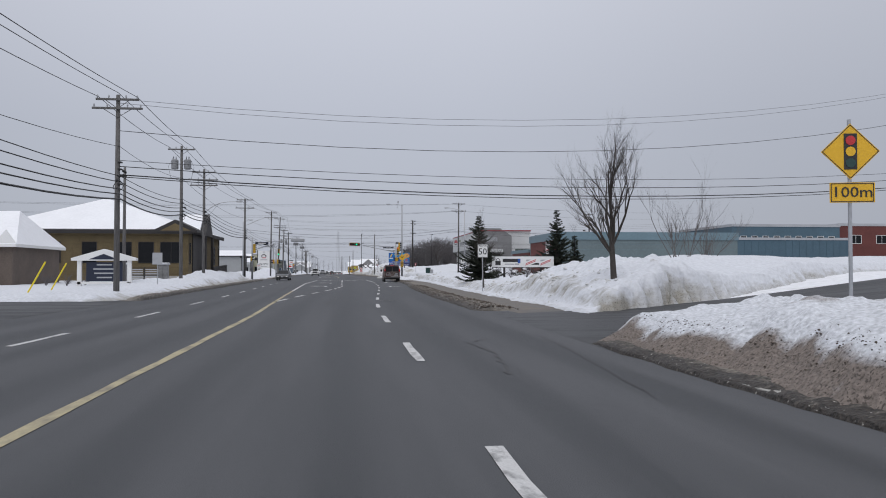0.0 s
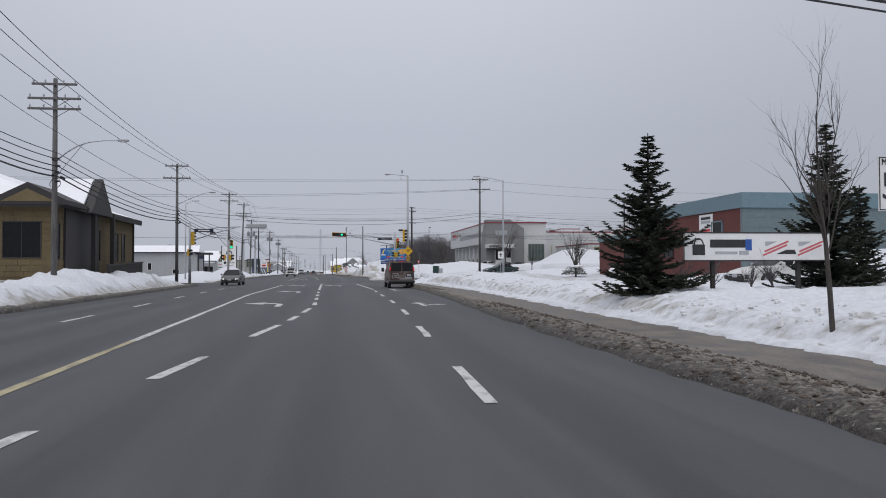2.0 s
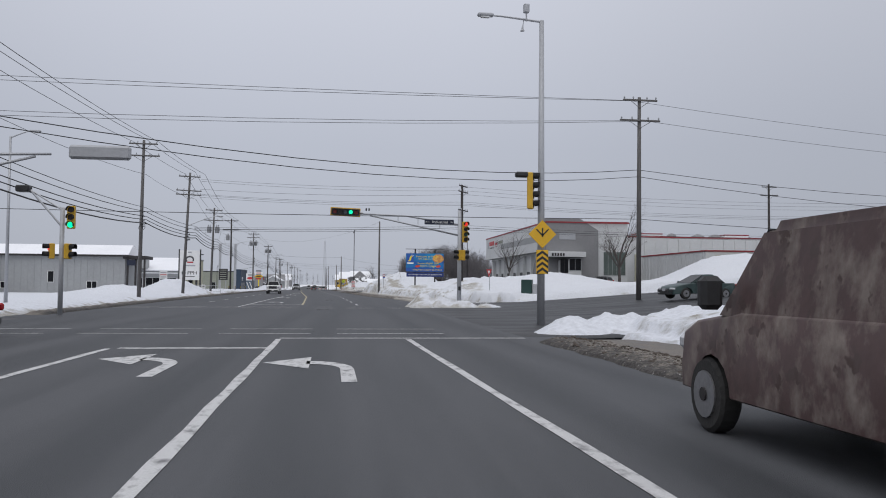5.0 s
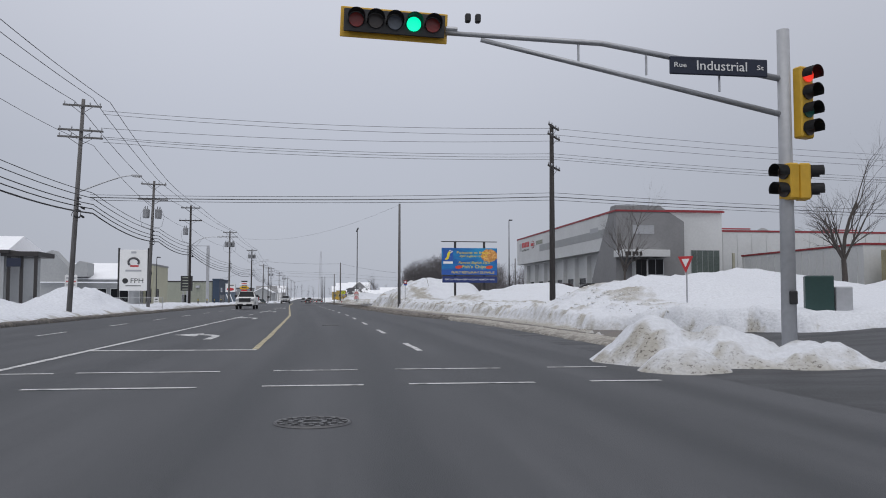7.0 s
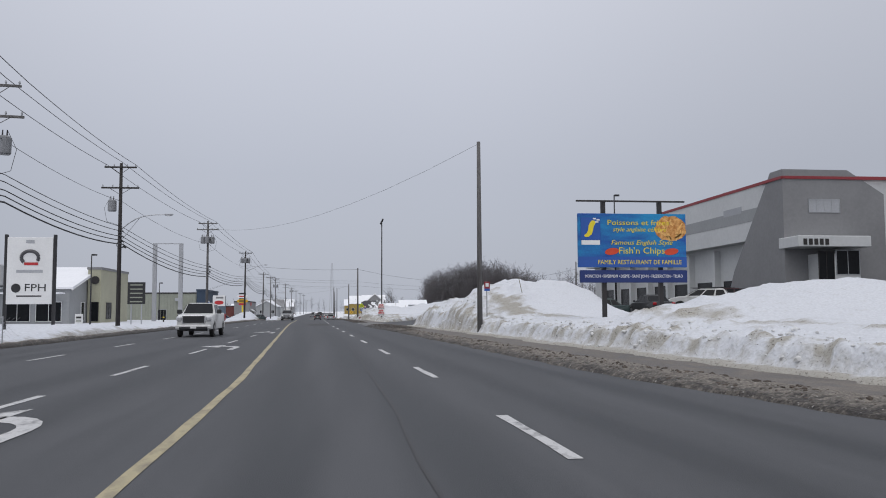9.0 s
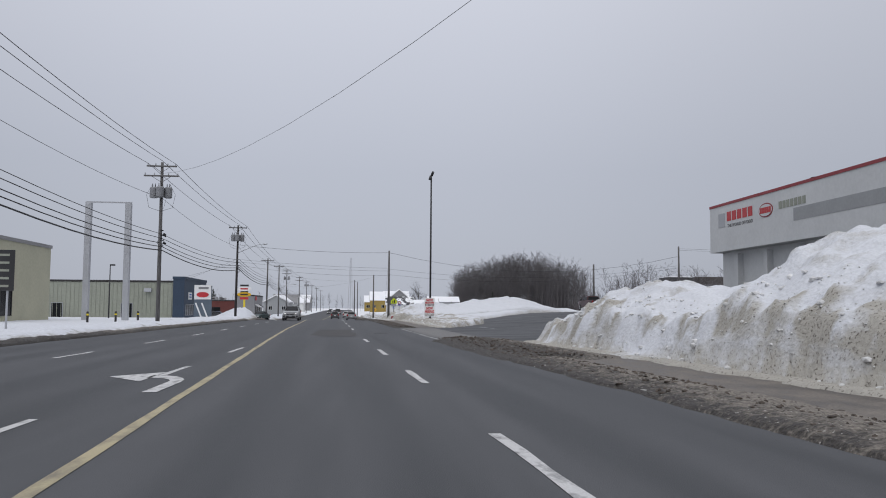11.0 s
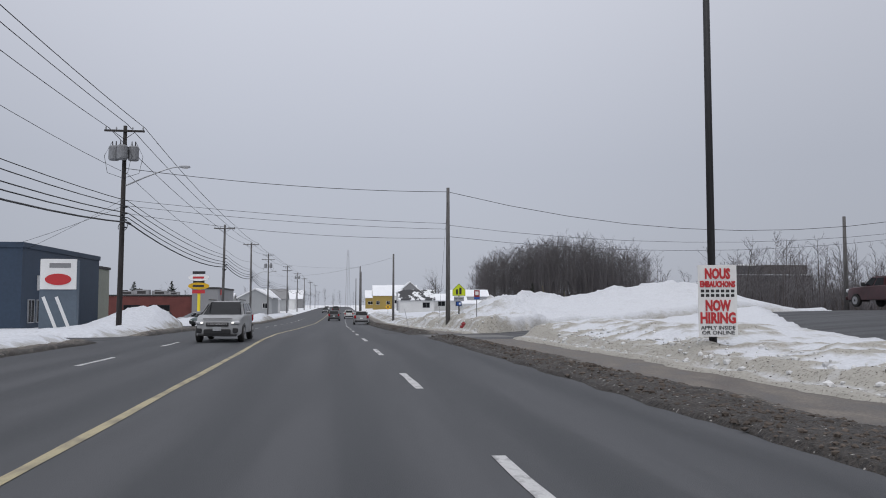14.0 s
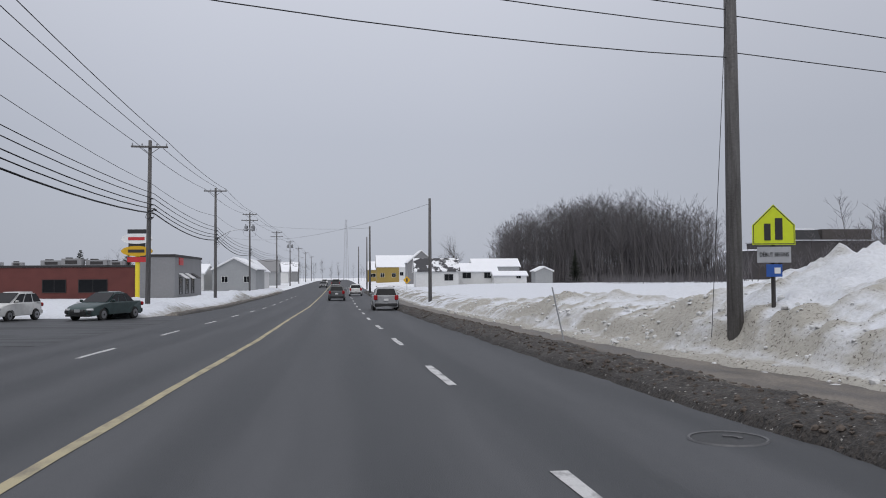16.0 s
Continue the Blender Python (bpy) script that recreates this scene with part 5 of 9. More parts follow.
def signal_head(parent, m, lights, horizontal=False, plate_=False):
    """A traffic-signal head facing -y of m. lights: materials, top to bottom or left to right."""
    n = len(lights)
    head = new("signal_head")
    head.parent, head.matrix_local = parent, m
    bm = B()
    L = 0.345 * n
    box(bm, (L, 0.22, 0.34) if horizontal else (0.34, 0.22, L), (0, 0, 0), 0, 0.03)
    if plate_:
        box(bm, (L + 0.22, 0.03, 0.56), (0, 0.02, 0), 0, 0.012)
    part("housing", bm, SIGYEL, head, "yellow signal housing")
    if plate_:
        bm = B()
        box(bm, (L + 0.1, 0.03, 0.42), (0, -0.1, 0), 0, 0.01)
        part("face", bm, BLACK, head)
    for k, mt in enumerate(lights):
        o = (k - (n - 1) / 2) * 0.345
        lens_in(head, o if horizontal else 0, 0 if horizontal else -o, mt, 0.13, BLACK)
    return head


def mast_arm(p, z, reach, side, drop=0.75):
    """A two-tube arm with struts."""
    bm = B()
    tube(bm, [(0, 0, z), (side * reach * 0.55, 0, z + 0.55), (side * reach, 0, z + 0.62)], [0.065, 0.055, 0.045], 8)
    part("arm_upper", bm, GALV, p, smooth=True)
    bm = B()
    tube(bm, [(0, 0, z - drop), (side * reach * 0.55, 0, z + 0.05), (side * reach * 0.9, 0, z + 0.52)], [0.06, 0.05, 0.045], 8)
    part("arm_lower", bm, GALV, p, smooth=True)
    repeat("strut", lambda b_: tube(b_, [(0, 0, -0.2), (0, 0, 0.2)], 0.022, 6), GALV, p, [(side * reach * t, 0, z + 0.6 * min(t / 0.55, 1) - 0.22 - 0.1 * (1 - t)) for t in (0.2, 0.42, 0.62)])


def name_blade(p, x, y, z, text, w=1.95):
    bm = B()
    box(bm, (w, 0.06, 0.34), (x, y, z), 0, 0.015)
    bl = part("street_name_sign", bm, NAVY, p, "dark street-name blade with white letters")
    if text:
        words("lettering", text[1], 0.26, WHITE, bl, (x + 0.05, y - 0.032, z), 1.0)
        words("lettering", text[0], 0.13, WHITE, bl, (x - w * 0.4, y - 0.032, z), 0.24)
        words("lettering", text[2], 0.13, WHITE, bl, (x + w * 0.42, y - 0.032, z), 0.14)
    else:
        bm = B()
        box(bm, (w * 0.6, 0.01, 0.13), (x, y - 0.033, z))
        part("lettering", bm, WHITE, bl)


# far right corner: mast with the horizontal five-lens head
p = thing("traffic_signal", "grey mast-arm traffic signal with a green light lit", "traffic signal", at(10.72, 140.8))
H_ = 5.85 * U
bm = B()
tube(bm, [(0, 0, -0.2), (0, 0, H_)], [0.15, 0.12], 12)
part("mast", bm, LGREY, p, smooth=True)
mast_arm(p, 4.97 * U, 6.0 * U, -1, 0.7)
OFF = LENS_OFF
signal_head(p, Matrix.Translation((-6.85 * U, 0, 5.63 * U)) @ Matrix.Rotation(radians(2), 4, "Y"), [LENS_DR, LENS_OFF, mat("grey_lens", (0.12, 0.14, 0.17), 0.3, bump=0), LENS_G, LENS_DR], True, True)
bm = B()
tube(bm, [(-5.8 * U, 0, 5.6 * U), (-6.0 * U, 0, 5.6 * U)], 0.05, 8)
part("bracket", bm, GALV, p)
repeat("sensor", lambda b_: box(b_, (0.1, 0.12, 0.16), (0, 0, 0), 0, 0.02), BLACK, p, [(-5.62 * U, 0, 5.8 * U), (-5.45 * U, 0, 5.8 * U)])
name_blade(p, -1.25 * U, -0.1, 5.12 * U, ("Rue", "Industrial", "St"))
signal_head(p, Matrix.Translation((0.36, -0.05, 4.55 * U)) @ Matrix.Rotation(radians(18), 4, "Z"), [LENS_R, OFF, mat("green_lens", (0.02, 0.12, 0.09), 0.3, bump=0), OFF])
for ang, z in ((75, 3.15), (-75, 3.15)):
    signal_head(p, Matrix.Translation((0.28 if ang > 0 else 0.0, -0.1, z * U)) @ Matrix.Rotation(radians(ang), 4, "Z"), [OFF, OFF])
bm = B()
box(bm, (0.16, 0.06, 0.26), (0.0, -0.17, 1.15 * U), 0, 0.02)
part("push_button_plate", bm, BLACK, p)

# near right corner: tall lamp mast with a signal seen from the side, a diamond and a chevron board
p = thing("traffic_signal", "tall grey signal and lamp mast with yellow warning boards", "traffic signal", at(10.25, 118.9))
bm = B()
tube(bm, [(0, 0, -0.2), (0, 0, 10.55 * U)], [0.15, 0.09], 12)
part("mast", bm, LGREY, p, smooth=True)
cobra(p, 10.5 * U, 1.9, -1, 0.16, True)
bm = B()
box(bm, (0.22, 0.2, 0.34), (-0.6, 0, 10.95 * U), 0, 0.03)
tube(bm, [(-0.6, 0, 10.5 * U), (-0.6, 0, 10.9 * U)], 0.03, 6)
tube(bm, [(-0.7, 0, 10.55 * U), (-0.75, 0, 10.25 * U), (-0.75, 0, 10.15 * U)], [0.02, 0.04, 0.09], 8)
part("sensor", bm, LGREY, p)
signal_head(p, Matrix.Translation((-0.42, 0.0, 4.6 * U)) @ Matrix.Rotation(radians(70), 4, "Z"), [OFF, OFF, OFF, OFF])
bm = B()
box(bm, (0.5, 0.3, 0.2), (-0.75, 0, 5.15 * U), 0, 0.05)
part("camera_hood", bm, BLACK, p)
bm = B()
plate(bm, [(-0.53, 3.1 * U), (0, 3.1 * U - 0.53), (0.53, 3.1 * U), (0, 3.1 * U + 0.53)], -0.22, -0.19)
dm = part("warning_diamond", bm, YELLOW, p, "yellow diamond warning sign with arrows")
bm = B()
for a in (-45, 0, 45):
    box(bm, (0.05, 0.01, 0.34), (0.16 * math.sin(radians(a)), -0.228, 3.05 * U + 0.12), 0, 0, (0, a, 0))
part("symbol", bm, BLACK, dm)
bm = B()
box(bm, (0.46, 0.03, 0.9), (0, -0.2, 2.15 * U), 0, 0.01)
cb = part("chevron_board", bm, YELLOW, p, "yellow and black chevron board")
for k in range(4):
    bm = B()
    z = 2.15 * U - 0.36 + k * 0.21
    plate(bm, [(-0.22, z - 0.1), (0, z + 0.06), (0.22, z - 0.1), (0.22, z), (0, z + 0.16), (-0.22, z)], -0.223, -0.216)
    part("chevron", bm, BLACK, cb)

# far left corner mast, seen from behind, and the small post signal
p = thing("traffic_signal", "grey mast-arm signal for oncoming traffic seen from behind", "traffic signal", at(-10.5, 118.8))
bm = B()
tube(bm, [(0, 0, -0.2), (0, 0, 5.9 * U)], [0.15, 0.12], 12)
part("mast", bm, LGREY, p, smooth=True)
mast_arm(p, 4.85 * U, 4.7 * U, 1, 0.9)
hd = new("signal_head")
hd.parent, hd.matrix_local = p, Matrix.Translation((6.2 * U, 0, 5.5 * U))
bm = B()
box(bm, (2.1, 0.24, 0.5), (0, 0, 0), 0, 0.08)
part("housing", bm, LGREY, hd, "grey back of a horizontal signal head")
name_blade(p, 1.3 * U, -0.1, 5.05 * U, None)
signal_head(p, Matrix.Translation((0.3, -0.05, 4.3 * U)) @ Matrix.Rotation(radians(150), 4, "Z"), [OFF, OFF, OFF, OFF])
signal_head(p, Matrix.Translation((-0.1, -0.1, 2.95 * U)) @ Matrix.Rotation(radians(75), 4, "Z"), [OFF, OFF])
p = thing("traffic_signal", "short grey signal post with a lit green light", "traffic signal", at(-7.9, 127))
bm = B()
tube(bm, [(0, 0, -0.2), (0, 0, 4.4 * U)], [0.11, 0.1], 10)
part("mast", bm, LGREY, p, smooth=True)
bm = B()
tube(bm, [(0, 0, 3.6 * U), (-1.4, 0, 5.1 * U)], 0.05, 6)
tube(bm, [(0, 0, 4.3 * U), (-1.4, 0, 5.1 * U)], 0.04, 6)
part("arm", bm, GALV, p)
bm = B()
box(bm, (0.6, 0.5, 0.3), (-1.7, 0, 5.15 * U), 0, 0.06)
part("camera_hood", bm, BLACK, p)
signal_head(p, Matrix.Translation((0.4, -0.05, 4.0 * U)), [OFF, OFF, LENS_G])
signal_head(p, Matrix.Translation((0.3, -0.1, 2.6 * U)) @ Matrix.Rotation(radians(75), 4, "Z"), [OFF, OFF])
signal_head(p, Matrix.Translation((-0.4, -0.1, 2.6 * U)) @ Matrix.Rotation(radians(-60), 4, "Z"), [LENS_R, OFF])


# ---- signs ----
def post(p, h, r=0.035, material=None, x=0.0):
    bm = B()
    tube(bm, [(x, 0, -0.6), (x, 0, h)], r, 8)
    return part("post", bm, material or GALV, p)


def rect(p, name, w, h, z, material, x=0.0, y=-0.05, t=0.012, label=""):
    bm = B()
    box(bm, (w, t, h), (x, y, z), 0, 0.003)
    return part(name, bm, material, p, label)


# signal-ahead diamond
p = thing("warning_sign", "yellow diamond signal-ahead sign with a distance tab on a steel post", "road sign", at(11.25, 14.3, 0, -14))
z0 = (2.95 - 0) * U
post(p, 3.95 * U, 0.04)
k = 0.56
bm = B()
plate(bm, [(-k, 3.36 * U), (0, 3.36 * U - k), (k, 3.36 * U), (0, 3.36 * U + k)], -0.065, -0.05)
d = part("diamond", bm, YELLOW, p)
bm = B()
for a, b in (((-1, 0), (0, -1)), ((0, -1), (1, 0)), ((1, 0), (0, 1)), ((0, 1), (-1, 0))):
    q = 0.95
    ax, az, bx, bz = a[0] * k * q, 3.36 * U + a[1] * k * q, b[0] * k * q, 3.36 * U + b[1] * k * q
    tube(bm, [(ax, -0.066, az), (bx, -0.066, bz)], 0.008, 4)
part("border", bm, BLACK, d)
rect(d, "signal_symbol", 0.25, 0.72, 3.36 * U, BLACK, 0, -0.07)
for z, m_ in ((3.36 * U + 0.22, RED), (3.36 * U, YELLOW), (3.36 * U - 0.23, DGREEN)):
    bm = B()
    disc(bm, 0.095, (0, -0.08, z), 18, 0.012)
    part("symbol_disc", bm, m_, d)
tb = rect(p, "distance_tab", 0.86, 0.4, 3.36 * U - 0.82, YELLOW, 0.03)
words("lettering", "100m", 0.3, BLACK, tb, (0.03, -0.062, 3.36 * U - 0.82), 0.7)
bm = B()
for sx, sz, w, h in ((0, 0.18, 0.8, 0.015), (0, -0.18, 0.8, 0.015), (-0.4, 0, 0.015, 0.37), (0.4, 0, 0.015, 0.37)):
    box(bm, (w, 0.006, h), (0.03 + sx, -0.06, 3.36 * U - 0.82 + sz))
part("border", bm, BLACK, tb)

# speed limit
p = thing("speed_limit_sign", "white speed limit sign reading 50 on a thin steel post", "road sign", at(9.85, 46.7))
post(p, 2.75 * U, 0.03)
s = rect(p, "panel", 0.62, 0.8, 2.35 * U, WHITE)
words("lettering", "50", 0.56, BLACK, s, (0, -0.06, 2.3 * U), 0.5)
words("lettering", "MAXIMUM", 0.13, BLACK, s, (0, -0.06, 2.63 * U), 0.5)
bm = B()
for sx, sz, w, h in ((0, 0.38, 0.58, 0.014), (0, -0.38, 0.58, 0.014), (-0.29, 0, 0.014, 0.77), (0.29, 0, 0.014, 0.77)):
    box(bm, (w, 0.006, h), (sx, -0.058, 2.35 * U + sz))
part("border", bm, BLACK, s)

# locksmith board on two posts
p = thing("business_sign", "long white business board on two dark posts before shrubs", "sign", at(15.0, 60.0))
for x in (-1.35, 1.35):
    post(p, 1.9 * U - land(15, 60) * U, 0.09, DARKTRIM, x * U)
zc = (1.9 - land(15, 60)) * U
s = rect(p, "panel", 4.55 * U, 0.82 * U, zc, WHITE, 0, -0.12, 0.12)
for sz in (1, -1):
    rect(s, "rail", 4.6 * U, 0.04, zc + sz * 0.82 * U / 2, DARKTRIM, 0, -0.13, 0.14)
bm = B()
box(bm, (0.42, 0.01, 0.34), (-1.85 * U, -0.187, zc - 0.1), 0, 0)
part("padlock_mark", bm, BLACK, s)
bm = B()
for k_ in range(9):
    t0, t1 = math.pi * k_ / 9, math.pi * (k_ + 1) / 9
    tube(bm, [(-1.85 * U + 0.15 * math.cos(t0), -0.187, zc + 0.07 + 0.19 * math.sin(t0)), (-1.85 * U + 0.15 * math.cos(t1), -0.187, zc + 0.07 + 0.19 * math.sin(t1))], 0.022, 4)
part("padlock_shackle", bm, BLACK, s)
for x, z, w, h, m_ in ((-0.95, 0.1, 1.1, 0.26, BLACK), (-0.3, 0.06, 0.2, 0.36, BLUE), (-1.0, -0.2, 0.7, 0.09, LGREY), (-0.45, -0.2, 0.3, 0.13, LGREY), (0.5, 0.1, 0.55, 0.14, LGREY), (1.55, 0.1, 0.55, 0.14, LGREY), (1.1, -0.17, 1.2, 0.14, BLACK)):
    rect(s, "print_bar", w * U, h, zc + z, m_, x * U, -0.186, 0.008)
for x in (0.55, 1.65):
    bm = B()
    box(bm, (1.05, 0.008, 0.36), (x * U, -0.194, zc - 0.05), 0, 0, (0, -22, 0))
    sk = part("pasted_notice", bm, WHITE, s)
    bm = B()
    for dz in (-0.06, 0.06):
        box(bm, (0.9, 0.006, 0.06), (x * U + dz * 0.4, -0.2, zc - 0.05 + dz), 0, 0, (0, -22, 0))
    part("print_bar", bm, PINK, sk)


def small_sign(x, y, h, name, label, w, hh, material, rz=0, pr=0.03):
    p = thing(name, label, "road sign", at(x, y, 0, rz))
    post(p, h, pr, DGREYSID if name == "bus_stop_sign" else None)
    return p, rect(p, "panel", w, hh, h - hh / 2, material)


# yield
p = thing("yield_sign", "red and white triangular yield sign on a thin post", "road sign", at(15.3, 155.3, 0, -62))
hz = 2.6 * U - land(15.3, 155.3) * U
post(p, hz, 0.03)
bm = B()
plate(bm, [(-0.36, hz), (0.36, hz), (0, hz - 0.64)], -0.06, -0.045)
t_ = part("panel", bm, RED, p)
bm = B()
plate(bm, [(-0.18, hz - 0.1), (0.18, hz - 0.1), (0, hz - 0.42)], -0.068, -0.061)
part("centre", bm, WHITE, t_)
# crossing sign on the far lamp, walking symbol shown as plain bars
p, s = small_sign(17.6, 109.5, 2.55 * U, "crossing_sign", "white pedestrian crossing sign with a plain black symbol", 0.55, 0.68, WHITE)
rect(s, "symbol", 0.09, 0.4, 2.55 * U - 0.34, BLACK, 0, -0.062)
rect(s, "symbol", 0.26, 0.07, 2.55 * U - 0.3, BLACK, 0, -0.064)
# bus stop boards
for x, y, h in ((10.4, 210.6, 2.85), (6.45, 302.0, 2.15)):
    p, s = small_sign(x, y, (h - land(x, y)) * U, "bus_stop_sign", "small red and blue bus stop board on a thin post", 0.36, 0.46, DULLRED, 8)
    rect(s, "symbol", 0.2, 0.22, (h - land(x, y)) * U - 0.2, WHITE, 0, -0.062)
    rect(s, "route_strip", 0.36, 0.14, (h - land(x, y)) * U - 0.5, BLUE, 0, -0.06)
# school sign: pentagon, symbol as plain bars
p = thing("school_sign", "lime-yellow pentagon school area sign with two plates below", "road sign", at(6.0, 306.3, 0, -8))
post(p, 2.2 * U, 0.045, DWOOD)
zt = 2.62 * U - land(6, 306.3) * U
k = 0.43
pent = [(-k, zt - 0.82), (k, zt - 0.82), (k, zt - 0.42), (0, zt), (-k, zt - 0.42)]
bm = B()
plate(bm, pent, -0.075, -0.06)
s = part("pentagon", bm, LIME, p)
bm = B()
for a, b in zip(pent, pent[1:] + pent[:1]):
    c = (0, zt - 0.48)
    q = 0.94
    tube(bm, [((a[0] - c[0]) * q + c[0], -0.076, (a[1] - c[1]) * q + c[1]), ((b[0] - c[0]) * q + c[0], -0.076, (b[1] - c[1]) * q + c[1])], 0.008, 4)
part("border", bm, BLACK, s)
for x, w, h, zz in ((-0.13, 0.13, 0.34, -0.56), (0.1, 0.15, 0.44, -0.5)):
    bm = B()
    box(bm, (w, 0.006, h), (x, -0.08, zt + zz), 0, 0.0)
    part("symbol_bar", bm, BLACK, s)
s = rect(p, "plate", 0.68, 0.32, zt - 1.02, LGREY, 0, -0.07)
words("lettering", "DÉBUT BEGINS", 0.12, BLACK, s, (0, -0.08, zt - 1.02), 0.58)
s = rect(p, "plate", 0.32, 0.25, zt - 1.34, BLUE, 0, -0.07)
rect(s, "symbol", 0.12, 0.12, zt - 1.34, WHITE, 0.06, -0.08)
# hiring poster on the floodlight pole
p = thing("hiring_poster", "white poster with red print fixed to a lamp pole", "poster", at(7.66, 273.6, 0, -6))
zt = (2.2 - land(7.6, 273)) * U
s = rect(p, "panel", 0.95, 1.75, zt - 0.87, WHITE, 0, -0.12, 0.02)
words("lettering", "NOUS", 0.34, RED, s, (0, -0.135, zt - 0.22), 0.62, 0.012, 0, 0, 0.016)
words("lettering", "EMBAUCHONS", 0.2, RED, s, (0, -0.135, zt - 0.47), 0.86, 0.012, 0, 0, 0.010)
words("lettering", "NOW", 0.36, RED, s, (0, -0.135, zt - 1.0), 0.62, 0.012, 0, 0, 0.016)
words("lettering", "HIRING", 0.36, RED, s, (0, -0.135, zt - 1.3), 0.86, 0.012, 0, 0, 0.014)
words("lettering", "APPLY INSIDE", 0.13, BLACK, s, (0, -0.135, zt - 1.53), 0.84, 0.01)
words("lettering", "OR ONLINE", 0.13, BLACK, s, (0, -0.135, zt - 1.65), 0.8, 0.01)
for z, w in ((0.63, 0.86), (0.74, 0.86)):
    for k in range(7):
        rect(s, "print_bar", 0.085, 0.07, zt - z, BLACK, (k - 3) * w / 7, -0.134, 0.006)
# roadside warning diamond far ahead
p = thing("warning_sign", "small yellow diamond warning sign on a post", "road sign", at(5.6, 400))
post(p, 2.6, 0.04)
bm = B()
plate(bm, [(-0.55, 2.1), (0, 1.55), (0.55, 2.1), (0, 2.65)], -0.07, -0.05)
s = part("diamond", bm, YELLOW, p)
rect(s, "symbol", 0.2, 0.5, 2.1, BLACK, 0, -0.08)

# ---- billboard ----
p = thing("billboard", "blue fish and chips billboard on two steel posts", "billboard", at(15.15, 200.5))
gz = land(15.15, 200.5)
zb = lambda z: (z - gz) * U
for x in (-1.25, 1.35):
    bm = B()
    box(bm, (0.2, 0.2, zb(6.05) + 0.4), (x * U, 0.1, zb(6.05) / 2 - 0.2), 0, 0.01)
    part("post", bm, DARKTRIM, p)
bm = B()
box(bm, (5.0 * U, 0.1, 0.08), (0, 0.0, zb(6.07)), 0, 0.01)
part("top_rail", bm, DARKTRIM, p)
BW, z0, z1 = 4.95 * U, zb(3.12), zb(5.5)
bm = B()
box(bm, (BW, 0.16, z1 - z0), (0, -0.1, (z0 + z1) / 2), 0, 0.02)
bd = part("poster_panel", bm, CYAN, p)
yq = -0.19
bm = B()
box(bm, (BW, 0.006, 0.5), (0, yq, z0 + 0.26))
part("lower_band", bm, BLUE, bd)
words("lettering", "Poissons et frites", 0.36, GOLD, bd, (0.3, yq, z1 - 0.45), 3.1)
words("lettering", "style anglaise célèbre", 0.3, GOLD, bd, (0.35, yq, z1 - 0.78), 2.7, 0.006, 0.3)
words("lettering", "Famous English Style", 0.32, GOLD, bd, (0.45, yq, z1 - 1.42), 3.1, 0.006, 0.3)
words("lettering", "Fish'n Chips", 0.44, GOLD, bd, (0.45, yq, z1 - 1.82), 2.3)
words("lettering", "FAMILY RESTAURANT DE FAMILLE", 0.3, GOLD, bd, (0.35, yq - 0.004, z0 + 0.24), 4.2)
bm = B()
box(bm, (0.98, 0.01, 1.1), (-2.1, yq, z1 - 0.75), 0, 0.01)
lg = part("logo_panel", bm, BLUE, bd, "dark blue panel with a yellow swirl")
bm = B()
arc_ = [(-2.38, -1.16), (-2.2, -1.14), (-2.04, -1.02), (-1.98, -0.82), (-1.94, -0.62), (-1.84, -0.46), (-1.9, -0.36), (-2.02, -0.34), (-2.1, -0.42), (-2.2, -0.6), (-2.22, -0.82), (-2.3, -0.98), (-2.42, -1.06)]
plate(bm, [(a, z1 + b) for a, b in arc_], yq - 0.012, yq - 0.004)
part("logo_swirl", bm, GOLD, lg)
for a, b in ((-1.78, -0.42), (-1.9, -0.26), (-1.72, -0.32)):
    rect(lg, "logo_fleck", 0.16, 0.07, z1 + b, WHITE, a, yq - 0.01, 0.01)
rect(lg, "logo_bar", 0.92, 0.22, z1 - 1.42, WHITE, -2.1, yq, 0.012)
bm = B()
q = random.Random(3)
out = [((0.78 + 0.16 * q.random()) * math.cos(2 * math.pi * k_ / 26), (0.6 + 0.13 * q.random()) * math.sin(2 * math.pi * k_ / 26)) for k_ in range(26)]
plate(bm, [(1.95 + a * 0.92, min(z1 - 0.72 + b * 0.95, z1 - 0.02)) for a, b in out], yq + 0.004, yq + 0.012)
part("food_picture", bm, FRY, bd)
for k_ in range(16):
    a = q.uniform(0, 6.28)
    bm = B()
    box(bm, (0.06, 0.008, 0.42), (2.0 + 0.5 * math.cos(a), yq + 0.003, z1 - 0.8 + 0.36 * math.sin(a)), 0, 0, (0, q.uniform(-60, 60), 0))
    part("chip_picture", bm, GOLDEN_FRY, bd)
for x in (-1.05, 1.95):
    bm = B()
    disc(bm, 0.36, (0, 0, 0), 20, 0.008)
    ob = part("red_badge", bm, mat("badge_red", (0.6, 0.06, 0.02), 0.5, bump=0), bd)
    ob.matrix_local = Matrix.Translation((x, yq, z1 - 1.85)) @ Matrix.Rotation(radians(-8), 4, "Y") @ Matrix.Diagonal((1, 1, 0.45, 1))
bm = B()
box(bm, (BW * 0.99, 0.14, 0.55 * U), (0.05, -0.1, zb(2.72)), 0, 0.02)
ps = part("town_strip", bm, mat("poster_dark_blue", (0.012, 0.03, 0.14), 0.5, 0, 0.1, 4, 0.03), p, "dark blue strip listing towns")
words("lettering", "MONCTON • RIVERVIEW • DIEPPE • SAINT JOHN • FREDERICTON • TRURO", 0.22, WHITE, ps, (0.05, -0.176, zb(2.72)), 4.9)

